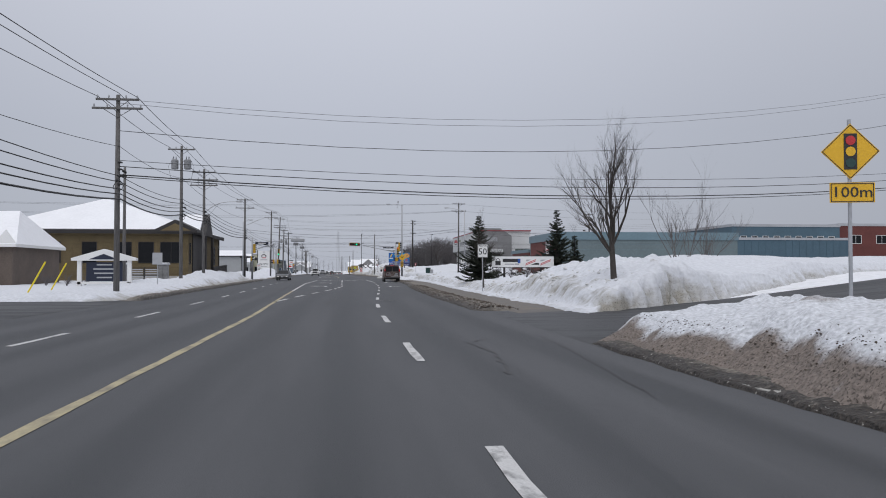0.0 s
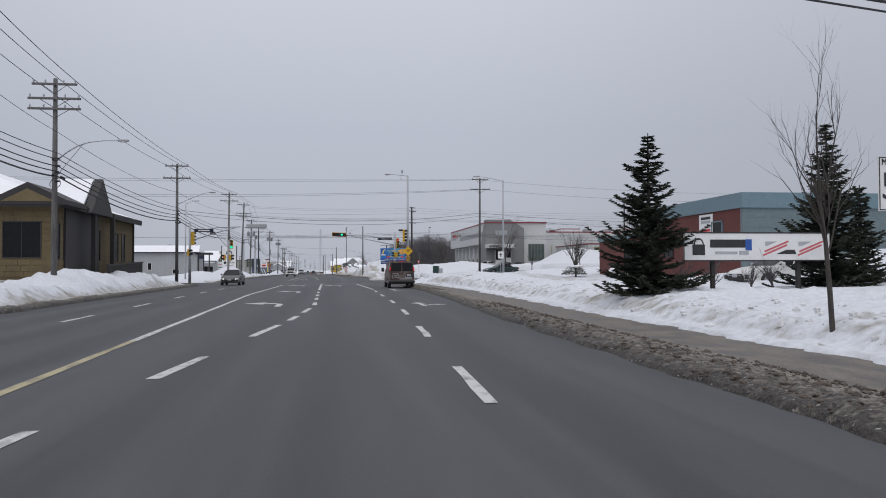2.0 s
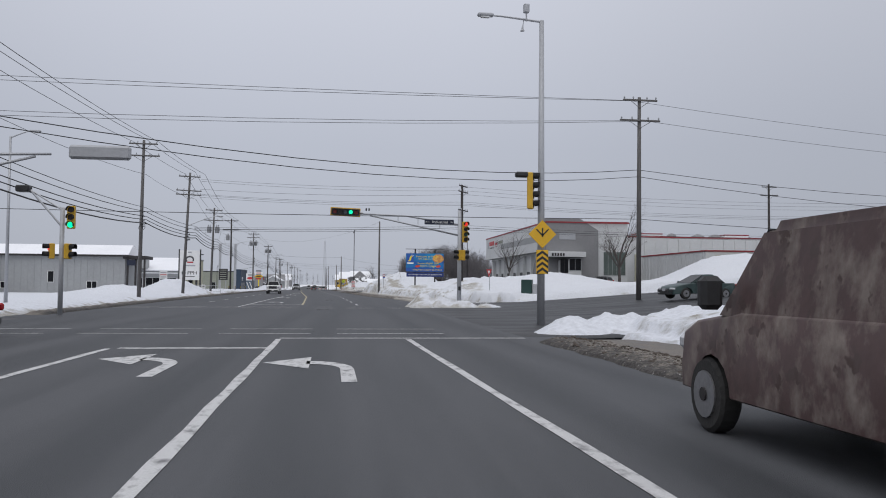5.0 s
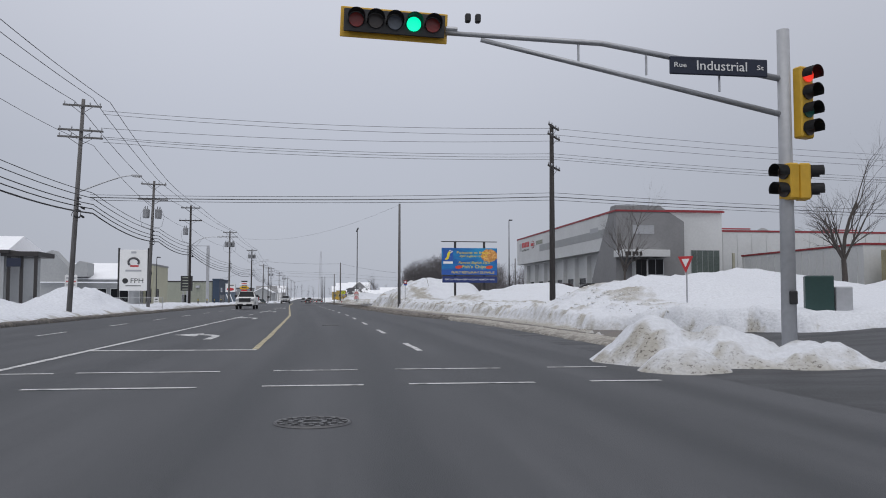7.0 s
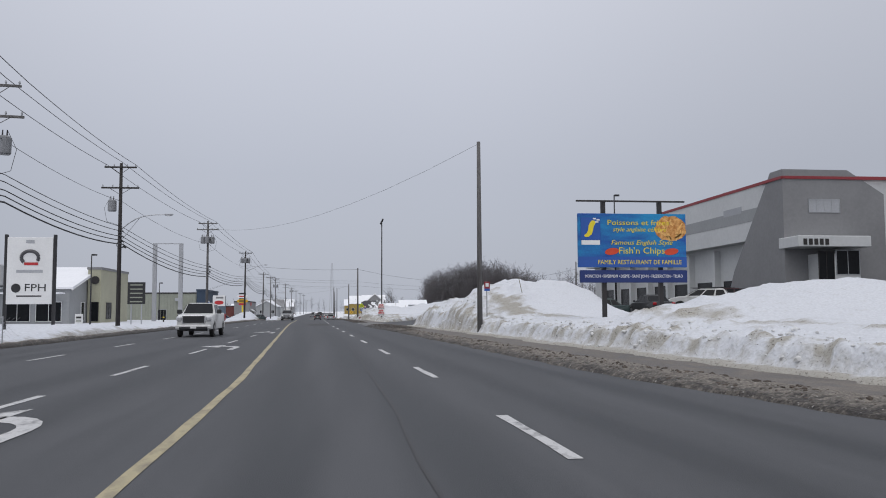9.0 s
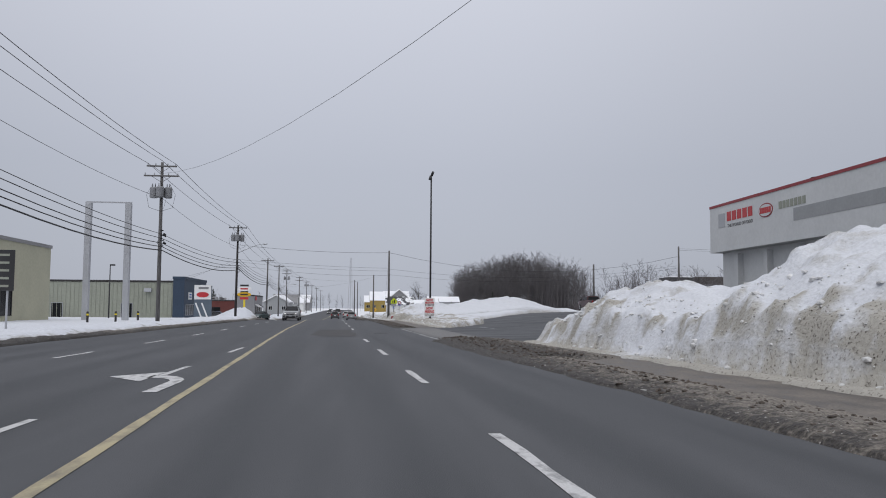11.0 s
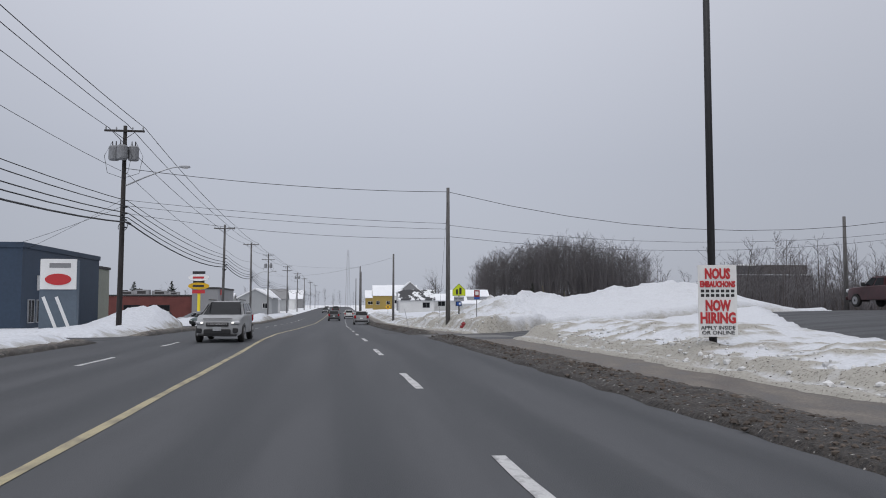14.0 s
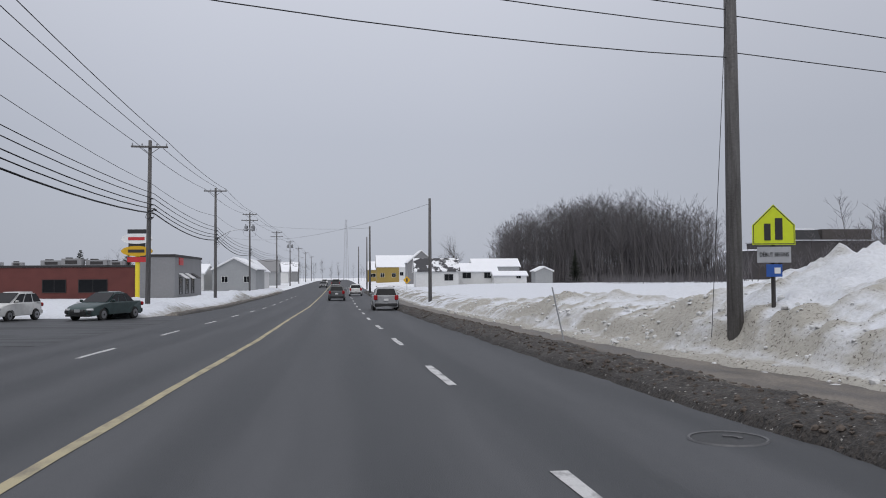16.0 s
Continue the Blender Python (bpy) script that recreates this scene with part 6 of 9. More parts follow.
# ---- roadside boards west of the road ----
p = thing("pylon_sign", "tall white shop pylon between two black posts", "sign", at(-18.85, 225.5))
for x in (-1.6, 1.6):
    bm = B()
    box(bm, (0.2, 0.3, 6.7 * U), (x * U, 0, 3.3 * U), 0, 0.02)
    part("post", bm, BLACK, p)
bm = B()
box(bm, (3.0 * U, 0.3, 4.6 * U), (0, 0, 4.15 * U), 0, 0.02)
s = part("panel", bm, WHITE, p)
bm = B()
for k_ in range(20):
    t = -0.5 + 4.2 * k_ / 19
    a, b = (0.62 * math.cos(t), 0.5 * math.sin(t)), (0.62 * math.cos(t + 0.22), 0.5 * math.sin(t + 0.22))
    tube(bm, [(a[0], -0.16, 5.05 * U + a[1]), (b[0], -0.16, 5.05 * U + b[1])], 0.13, 4)
part("logo_ring", bm, mat("charcoal_print", (0.07, 0.07, 0.075), 0.5, bump=0), s)
bm = B()
box(bm, (1.0, 0.02, 0.2), (0.1, -0.17, 4.62 * U), 0, 0.02)
part("logo_underline", bm, RED, s)
rect(s, "print_bar", 1.9, 0.22, 4.1 * U, LGREY, 0, -0.16)
words("lettering", "FPH", 0.8, BLACK, s, (0.45, -0.16, 2.95 * U), 1.5)
bm = B()
disc(bm, 0.34, (-0.95, -0.16, 2.95 * U), 18, 0.02)
part("logo_disc", bm, BLACK, s)
rect(s, "print_bar", 1.8, 0.1, 2.4 * U, BLACK, 0, -0.16)
rect(s, "number_bar", 0.6, 0.25, 6.15 * U, LGREY, 0, -0.16)
p = thing("gantry_frame", "empty tall grey steel sign frame", "sign frame", at(-18.6, 271))
for x in (-1.55, 1.55):
    bm = B()
    box(bm, (0.5, 0.5, 9.6 * U), (x * U, 0, 4.8 * U), 0, 0.02)
    part("post", bm, LGREY, p)
bm = B()
box(bm, (3.6 * U, 0.12, 0.12), (0, 0, 9.65 * U))
part("top_bar", bm, LGREY, p)
p = thing("menu_sign", "dark letter board on two posts", "sign", at(-16.1, 244.4))
for x in (-0.5, 0.5):
    post(p, 3.9 * U, 0.06, LGREY, x)
s = rect(p, "panel", 1.7, 2.2, 3.0 * U, BLACK, 0, -0.1, 0.1)
for k_ in range(5):
    rect(s, "print_bar", 1.2, 0.12, 3.75 * U - 0.42 * k_, SAGE, 0, -0.155)
p = thing("shop_sign", "white sign with a red oval on a grey striped base", "sign", at(-17.25, 306.2))
bm = B()
box(bm, (2.1 * U, 0.4, 4.1 * U), (0, 0, 2.05 * U), 0, 0.03)
s = part("base", bm, mat("slate_sign_base", (0.10, 0.13, 0.165), 0.6, 0, 0.1, 3, 0.05), p)
bm = B()
for x in (-0.5, 0.3):
    box(bm, (0.2, 0.02, 2.2), (x, -0.205, 0.8 * U + 0.3), 0, 0, (0, -22, 0))
part("stripe", bm, WHITE, s)
rect(s, "panel", 2.0 * U, 1.75 * U, 3.3 * U, WHITE, 0, -0.23, 0.1)
bm = B()
disc(bm, 0.8, (0, 0, 0), 24, 0.03)
ob = part("logo_oval", bm, RED, s)
ob.matrix_local = Matrix.Translation((0, -0.3, 3.0 * U)) @ Matrix.Diagonal((1, 1, 0.45, 1))
rect(s, "print_bar", 1.3, 0.3, 3.8 * U, DGREYSID, 0.1, -0.29)
p = thing("pylon_sign", "yellow pole sign with white and yellow ovals", "sign", at(-20.5, 369, -0.5, -6))
bm = B()
box(bm, (0.36, 0.36, 6.0 * U), (0, 0, 3.0 * U), 0, 0.03)
part("post", bm, GOLD, p)
for zz, m_, w in ((6.3, WHITE, 2.4), (5.2, mat("amber_panel", (0.62, 0.36, 0.01), 0.5, bump=0), 2.4)):
    bm = B()
    disc(bm, 1.0, (0, 0, 0), 28, 0.35)
    ob = part("oval_panel", bm, m_, p)
    ob.matrix_local = Matrix.Translation((0, -0.2, zz * U)) @ Matrix.Diagonal((w * 0.62, 1, 0.5, 1))
    rect(p, "print_bar", 1.6, 0.3, zz * U, RED if m_ is WHITE else DARKTRIM, 0, -0.4)
rect(p, "panel", 1.8, 0.4, 6.95 * U, BLACK, 0, -0.2, 0.2)
rect(p, "panel", 1.6, 0.35, 5.75 * U, BLACK, 0, -0.2, 0.2)
rect(p, "panel", 1.8, 0.5, 4.45 * U, RED, 0, -0.2, 0.2)
p = thing("office_sign", "white gabled sign house with a navy panel by the drive", "sign", at(-13.9, 59, 0.08) @ Matrix.Diagonal((1.2, 1, 1.12, 1)))
for x in (-1.35, 1.35):
    bm = B()
    box(bm, (0.24, 0.3, 1.75 * U), (x * U, 0, 0.87 * U), 0, 0.02)
    part("pillar", bm, WHITE, p)
bm = B()
plate(bm, [(-1.75 * U, 1.65 * U), (1.75 * U, 1.65 * U), (1.75 * U, 1.8 * U), (0, 2.35 * U), (-1.75 * U, 1.8 * U)], -0.3, 0.3)
part("gable", bm, WHITE, p)
bm = B()
plate(bm, [(-0.8 * U, 1.72 * U), (0.8 * U, 1.72 * U), (0, 2.05 * U)], -0.33, -0.3)
part("gable_panel", bm, NAVY, p)
s = rect(p, "panel", 1.95 * U, 1.15 * U, 0.98 * U, NAVY, 0, 0, 0.14)
for k_, w in enumerate((0.9, 1.3, 1.2, 0.9)):
    rect(s, "print_bar", w, 0.09, 1.4 * U - 0.28 * k_, LGREY, 0, -0.075, 0.008)
rect(p, "sill", 3.0 * U, 0.16, 0.3 * U, WHITE, 0, 0, 0.3)
# cabinet by the corner
p = thing("utility_cabinet", "dark green electrical cabinet on a grey base in the snow", "cabinet", at(17.1, 150.2, 0.12, -25))
bm = B()
box(bm, (0.85, 0.6, 1.55), (0, 0, 0.78), 0, 0.03)
s = part("body", bm, DGREEN, p)
bm = B()
box(bm, (0.5, 0.5, 0.9), (0.72, 0, 0.75), 0, 0.03)
part("meter_box", bm, LGREY, p)
bm = B()
box(bm, (1.5, 0.8, 0.9), (0.2, 0, -0.42), 0, 0.03)
part("base", bm, CONCRETE, p)
repeat("conduit", lambda b_: tube(b_, [(0, 0, -0.7), (0, 0, 0.35)], 0.05, 8), LGREY, p, [(0.6, -0.3, 0), (0.75, -0.3, 0), (0.9, -0.3, 0)])
# bits in the snow
for x, y, h, m_ in ((13.2, 214, 1.4, LIMEBARK), (12.2, 309.5, 1.7, LIMEBARK), (14, 311, 1.5, LIMEBARK), (3.4, 311, 2.2, LGREY)):
    p = thing("marker_stake", "thin wooden stake leaning in the snow", "stake", at(x, y, float(snow_right(np.array([x]), np.array([y]))[0][0]) - 0.3) @ pose(0, 0, 0, 0, -12, 0))
    bm = B()
    tube(bm, [(0, 0, 0), (0, 0, h)], 0.02, 5)
    part("stick", bm, m_, p)
p = thing("fire_hydrant", "red fire hydrant half buried in snow by a bus stop sign", "hydrant", at(5.6, 301.2, float(snow_right(np.array([5.6]), np.array([301.2]))[0][0]) - 0.32))
bm = B()
tube(bm, [(0, 0, 0), (0, 0, 0.45), (0, 0, 0.52), (0, 0, 0.62)], [0.12, 0.12, 0.15, 0.05], 10)
part("body", bm, DULLRED, p)
repeat("cap", lambda b_: disc(b_, 0.07, (0, 0, 0), 10, 0.1, "X"), DULLRED, p, [(-0.16, 0, 0.34), (0.16, 0, 0.34)])

# notice board and chain-link fence by the warehouse lot
p = thing("notice_board", "small white notice board on two posts in the snow", "sign", at(-17.3, 197, 0, 12))
for x in (-0.35, 0.35):
    bm = B()
    box(bm, (0.1, 0.1, 3.4), (x, 0, 1.5), 0, 0.01)
    part("post", bm, WHITE, p)
s = rect(p, "panel", 1.0, 1.4, 2.45, WHITE, 0, -0.07, 0.03)
for z, w_, m_ in ((2.9, 0.8, LGREY), (2.6, 0.8, PINK), (2.3, 0.7, LGREY), (2.0, 0.8, DGREEN)):
    rect(s, "print_bar", w_, 0.12, z, m_, 0, -0.092, 0.006)
p = thing("chain_link_fence", "low grey chain-link fence half buried in snow", "fence", at(-16.2, 199, 0, 4))
repeat("post", lambda b_: tube(b_, [(0, 0, -0.2), (0, 0, 1.25)], 0.03, 6), GALV, p, [(-6 + 2.0 * k, 0, 0) for k in range(7)])
for z in (0.35, 1.2):
    bm = B()
    tube(bm, [(-6, 0, z), (6, 0, z)], 0.02, 5)
    part("rail", bm, GALV, p)
bm = B()
for k in range(60):
    tube(bm, [(-6 + 0.2 * k, 0, 0.3), (-6 + 0.2 * k + 0.9, 0, 1.2)], 0.004, 3, False)
    tube(bm, [(-6 + 0.2 * k + 0.9, 0, 0.3), (-6 + 0.2 * k, 0, 1.2)], 0.004, 3, False)
o = part("mesh", bm, GALV, p)
o["kind"] = "stuff"


p = thing("sandwich_board", "small folding pavement sign standing in the snow", "sign", at(-17.9, 233.5, 0.15, 10))
for s_ in (-1, 1):
    bm = B()
    box(bm, (0.62, 0.03, 1.1), (0, 0.14 * s_, 0.55), 0, 0.006, (9 * s_, 0, 0))
    b_ = part("board", bm, WHITE, p)
rect(p, "print_bar", 0.42, 0.16, 0.8, DARKTRIM, 0, -0.23, 0.008)
rect(p, "print_bar", 0.42, 0.1, 0.5, SAGE, 0, -0.26, 0.008)
for x, y in ((-17.2, 262), (-16.4, 266), (-15.8, 270), (-15.2, 274)):
    p = thing("bollard", "short dark bollard at the edge of the shop yard", "bollard", at(x, y), "bollards by the shop yard")
    bm = B()
    tube(bm, [(0, 0, -0.2), (0, 0, 0.95), (0, 0, 1.0)], [0.09, 0.09, 0.05], 10)
    part("post", bm, DARKTRIM, p)
    bm = B()
    tube(bm, [(0, 0, 0.7), (0, 0, 0.82)], 0.094, 10)
    part("band", bm, GOLD, p)

# ---- buildings ----
def building(name, label, x0, x1, y0, y1, top, walls, floor=None, t=0.25):
    """Four walls between plan edges, up to the plan height top. Returns the thing and its width, depth and wall height in metres."""
    cx, cy = (x0 + x1) / 2, (y0 + y1) / 2
    g = land(cx, cy) if floor is None else floor
    p = thing(name, label, "building", pose(cx * U, cy * U, g * U))
    w, d, h = (x1 - x0) * U, (y1 - y0) * U, (top - g) * U
    for k, (sx, sy, px, py) in enumerate(((w, t, 0, -d / 2 + t / 2), (w, t, 0, d / 2 - t / 2), (t, d - 2 * t, -w / 2 + t / 2, 0), (t, d - 2 * t, w / 2 - t / 2, 0))):
        bm = B()
        box(bm, (sx, sy, h + 1.0), (px, py, h / 2 - 0.5))
        part("wall", bm, walls[k] if isinstance(walls, (list, tuple)) else walls, p)
    return p, w, d, h


def face_m(face, w, d):
    return {"S": Matrix.Translation((0, -d / 2, 0)), "E": Matrix.Translation((w / 2, 0, 0)) @ Matrix.Rotation(radians(90), 4, "Z"), "W": Matrix.Translation((-w / 2, 0, 0)) @ Matrix.Rotation(radians(-90), 4, "Z")}[face]


def window(p, face, w, d, u, z, ww, hh, frame_mat=None, bars=1, name="window", glass=None):
    """A framed window on a face: u along the face from its middle, z its middle."""
    f = new(name)
    f.parent, f.matrix_local = p, face_m(face, w, d) @ Matrix.Translation((u, 0, z))
    fm = frame_mat or WHITE
    bm = B()
    e = 0.06
    for sx, sz, bw, bh in ((0, hh / 2, ww + 2 * e, e), (0, -hh / 2, ww + 2 * e, e), (-ww / 2 - e / 2, 0, e, hh), (ww / 2 + e / 2, 0, e, hh)):
        box(bm, (bw, 0.1, bh), (sx, -0.03, sz))
    for k in range(1, bars):
        box(bm, (0.05, 0.06, hh), (-ww / 2 + ww * k / bars, -0.03, 0))
    part("frame", bm, fm, f)
    bm = B()
    box(bm, (ww, 0.03, hh), (0, -0.018, 0))
    part("pane", bm, glass or GLASS, f)
    return f


def flat_roof(p, w, d, h, fascia, fh=0.4, over=0.12, snow=True):
    bm = B()
    for sx, sy, px, py in ((w + 2 * over, 0.16, 0, -d / 2 - over + 0.08), (w + 2 * over, 0.16, 0, d / 2 + over - 0.08), (0.16, d + 2 * over - 0.32, -w / 2 - over + 0.08, 0), (0.16, d + 2 * over - 0.32, w / 2 + over - 0.08, 0)):
        box(bm, (sx, sy, fh), (px, py, h - fh / 2 + 0.1))
    part("fascia", bm, fascia, p)
    bm = B()
    box(bm, (w, d, 0.2), (0, 0, h - 0.06))
    part("roof", bm, ROOFSNOW if snow else DGREYSID, p)


def ridge_roof(p, w, d, h, rise_, along="x", over=0.45, material=None, hip=0.0, under=None, gable=None):
    """A pitched roof, with its ridge along x or y; hip: how far the ridge stops short of each end."""
    bm = B()
    ew, ed = w / 2 + over, d / 2 + over
    if hip < 0.1:  # two snow-laden slabs over open gable ends
        for s in (-1, 1):
            run, end = (ed, ew) if along == "x" else (ew, ed)
            q = [(-end, s * run, h), (end, s * run, h), (end, 0, h + rise_), (-end, 0, h + rise_)]
            q = [(a, b, z) if along == "x" else (b, a, z) for a, b, z in q]
            v = [bm.verts.new(c) for c in q] + [bm.verts.new((x, y, z + 0.2)) for x, y, z in q]
            for f in ((0, 1, 2, 3), (4, 5, 6, 7), (0, 1, 5, 4), (1, 2, 6, 5), (2, 3, 7, 6), (3, 0, 4, 7)):
                bm.faces.new([v[k] for k in f])
        bmesh.ops.recalc_face_normals(bm, faces=bm.faces[:])
        part("roof", bm, material or ROOFSNOW, p, "snow-covered pitched roof")
        for e in (-1, 1):
            for s in (-1, 1):
                bm = B()
                run, end = (ed, ew) if along == "x" else (ew, ed)
                tube(bm, [(e * (end - 0.06), s * run, h - 0.08) if along == "x" else (s * run, e * (end - 0.06), h - 0.08), (e * (end - 0.06), 0, h + rise_ - 0.08) if along == "x" else (0, e * (end - 0.06), h + rise_ - 0.08)], 0.1, 4)
                part("rake_board", bm, under or DARKTRIM, p)
            bm = B()
            half, end = (w / 2, d / 2) if along == "y" else (d / 2, w / 2)
            plate(bm, [(-half, h), (half, h), (0, h + rise_ * 0.94)], end - 0.2, end)
            part("gable", bm, gable, p).matrix_local = Matrix.Rotation(radians((0 if e > 0 else 180) if along == "y" else -90 * e), 4, "Z")
        return
    lo = [(-ew, -ed, h), (ew, -ed, h), (ew, ed, h), (-ew, ed, h)]
    r0, r1 = ((-ew + hip, 0, h + rise_), (ew - hip, 0, h + rise_)) if along == "x" else ((0, -ed + hip, h + rise_), (0, ed - hip, h + rise_))
    v = [bm.verts.new(q) for q in lo] + [bm.verts.new(r0), bm.verts.new(r1)]
    faces = [(0, 1, 5, 4), (2, 3, 4, 5), (1, 2, 5), (3, 0, 4)] if along == "x" else [(1, 2, 5, 4), (3, 0, 4, 5), (0, 1, 4), (2, 3, 5)]
    fs = [bm.faces.new([v[k] for k in q]) for q in faces]
    fs.append(bm.faces.new(v[:4][::-1]))
    bmesh.ops.recalc_face_normals(bm, faces=bm.faces[:])
    part("roof", bm, material or ROOFSNOW, p, "snow-covered pitched roof")
    for sx, sy, px, py in ((2 * ew, 0.1, 0, -ed + 0.05), (2 * ew, 0.1, 0, ed - 0.05), (0.1, 2 * ed - 0.2, -ew + 0.05, 0), (0.1, 2 * ed - 0.2, ew - 0.05, 0)):
        bm = B()
        box(bm, (sx, sy, 0.24), (px, py, h - 0.125))
        part("eave_board", bm, under or DARKTRIM, p)


def ribs(p, face, w, d, width, z0, z1, step, material, depth=0.03):
    """Upright ribs of metal cladding on a face, as one joined part."""
    bm = B()
    for u in np.arange(-width / 2 + step / 2, width / 2, step):
        box(bm, (0.05, depth, z1 - z0), (u, -depth / 2 - 0.002, (z0 + z1) / 2))
    o = part("cladding_ribs", bm, material, p)
    o.matrix_local = face_m(face, w, d)
    o["kind"] = "stuff"


def rtu(p, x, y, z, s=(1.6, 1.2, 0.8), material=None):
    bm = B()
    box(bm, s, (x, y, z + s[2] / 2), 0, 0.04)
    u = part("rooftop_unit", bm, material or LGREY, p)
    bm = B()
    tube(bm, [(x - s[0] * 0.2, y, z + s[2]), (x - s[0] * 0.2, y, z + s[2] + 0.14)], min(s[:2]) * 0.28, 10)
    part("fan_hood", bm, DARKTRIM, u)
    bm = B()
    box(bm, (s[0] * 0.6, 0.03, s[2] * 0.5), (x, y - s[1] / 2 - 0.01, z + s[2] * 0.5))
    part("louvre", bm, DARKTRIM, u)


# shop with brick and teal walls, east side
p, w, d, h = building("workshop_building", "single-storey workshop with red brick and teal block walls", 20.6, 37, 71.5, 82.5, 4.55, [TEAL, TEAL, BRICK, TEAL])
flat_roof(p, w, d, h, TEALTRIM, 0.75, 0.1)
for k in range(1, 7):
    bm = B()
    box(bm, (w + 0.02, 0.02, 0.02), (0, -d / 2 - 0.002, k * 0.52))
    part("block_course", bm, TEALTRIM, p)
window(p, "W", w, d, 3.4, 1.5, 1.1, 2.0, TEALTRIM)
window(p, "W", w, d, 0.6, 1.35, 1.5, 1.0, TEALTRIM, 2)
rect_ = B()
box(rect_, (0.03, 1.6, 1.2), (-w / 2 - 0.03, -1.9 * U, 2.35))
s = part("notice_board", rect_, WHITE, p, "white construction notice on the brick wall")
for z, m_ in ((2.1, RED), (2.55, LGREY), (2.75, BLACK)):
    bm = B()
    box(bm, (0.01, 1.1, 0.14), (-w / 2 - 0.05, -1.9 * U, z))
    part("print_bar", bm, m_, s)
window(p, "W", w, d, -2.9, 1.25, 1.3, 0.95, DARKTRIM, 2)
rtu(p, -4, 2, h + 0.05, (0.5, 0.5, 0.5))
p, w, d, h = building("workshop_wing", "low red brick wing with a teal roof edge", 20.5, 36, 82.55, 91, 3.3, [BRICK, BRICK, BRICK, BRICK])
flat_roof(p, w, d, h, TEALTRIM, 0.35, 0.1)
window(p, "W", w, d, 1.75, 1.05, 2.0, 1.5, DARKTRIM, 3)
window(p, "W", w, d, 3.5, 0.95, 1.1, 1.75, DARKTRIM, 2, "door")
p, w, d, h = building("blue_shed", "long low blue metal shed behind snow heaps", 44, 59.5, 90, 100, 4.9, BLUEWALL)
flat_roof(p, w, d, h, LGREY, 0.3, 0.1)
ribs(p, "S", w, d, w, 0.2, h - 0.3, 0.9, BLUEWALL)
p, w, d, h = building("long_hall", "long grey-blue industrial hall far behind the car park", 56, 72, 112, 130, 7.7, [BLUEWALL, BLUEWALL, BLUEWALL, BLUEWALL])
flat_roof(p, w, d, h, LGREY, 0.4, 0.1)
for k in range(9):
    window(p, "S", w, d, -7 + 1.8 * k, h - 2.2, 0.9, 0.9, WHITE)
p, w, d, h = building("brick_hall", "red brick hall beyond the car park", 72.2, 110, 112.5, 132, 7.9, BRICK)
flat_roof(p, w, d, h, LGREY, 0.4, 0.1)
for k in range(9):
    window(p, "S", w, d, -18 + 4.4 * k, h - 2.4, 1.8, 1.3, WHITE, 2)

# food plant
p, w, d, h = building("food_plant", "large white and grey food plant with a red roof line", 41, 54, 231.5, 289.0, 12.5, WHITESID)
flat_roof(p, w, d, h, DULLRED, 0.28, 0.15)


def on_face(name, face, size, u, z, material, out=0.05, label=""):
    bm = B()
    box(bm, (size[0], size[2] if len(size) > 2 else 0.1, size[1]), (0, 0, 0))
    o = part(name, bm, material, p, label)
    o.matrix_local = face_m(face, w, d) @ Matrix.Translation((u, -out, z))
    return o


on_face("upper_storey", "W", (d, h * 0.44, 1.6), 0, h - h * 0.22, WHITESID, 0.75)
on_face("grey_band", "W", (d * 0.62, 1.25, 0.06), d / 2 - 0.31 * d - 4.6, (10.0 - 1.35) * U, GREYSID, 1.55)
for k in range(9):
    on_face("dock_pier", "W", (0.7, h * 0.53, 0.7), -d / 2 + 5 + k * 6.9, h * 0.265, WHITESID, 0.33)
    if k < 8:
        # flat dark plate stands in for the shaded recess under the overhang
        on_face("dock_opening", "W", (4.4, 3.0, 0.08), -d / 2 + 8.4 + k * 6.9, 1.7, GLASS, 0.03)
on_face("red_coping", "W", (d, 0.3, 0.1), 0, h - 0.08, DULLRED, 1.57)
for k in range(5):  # brand lettering as plain blocks
    on_face("wall_sign_block", "W", (0.98, 1.05, 0.05), -d / 2 + 5.2 + 1.3 * k, h - 1.6, RED, 1.57)
o = words("wall_sign_slogan", "THE WORLD OF FOOD", 0.55, DARKTRIM, p, (0, 0, 0), 6.2)
o.matrix_local = face_m("W", w, d) @ Matrix.Translation((-d / 2 + 7.9, -1.57, h - 2.7))
on_face("wall_sign_mark", "W", (1.7, 1.6, 0.05), -d / 2 + 3.3, h - 1.9, LGREY, 1.57)
bm = B()
disc(bm, 1.0, (0, 0, 0), 24, 0.05)
o = part("wall_sign_oval", bm, DULLRED, p)
o.matrix_local = face_m("W", w, d) @ Matrix.Translation((-d / 2 + 13.9, -1.57, h - 1.9)) @ Matrix.Diagonal((1.5, 1, 0.75, 1))
bm = B()
disc(bm, 1.0, (0, 0, 0), 24, 0.05)
o = part("wall_sign_oval", bm, WHITESID, p)
o.matrix_local = face_m("W", w, d) @ Matrix.Translation((-d / 2 + 13.9, -1.6, h - 1.9)) @ Matrix.Diagonal((1.35, 1, 0.62, 1))
for k in range(5):
    on_face("wall_sign_block", "W", (0.4, 0.6, 0.05), -d / 2 + 12.95 + 0.48 * k, h - 1.9, RED, 1.63)
for k in range(7):
    on_face("wall_sign_block", "W", (0.55, 0.75, 0.05), -d / 2 + 16.9 + 0.75 * k, h - 1.75, SAGE, 1.57)
on_face("wall_sign", "W", (4.0, 0.7, 0.05), d / 2 - 10, h - 2.2, LGREY, 1.57)
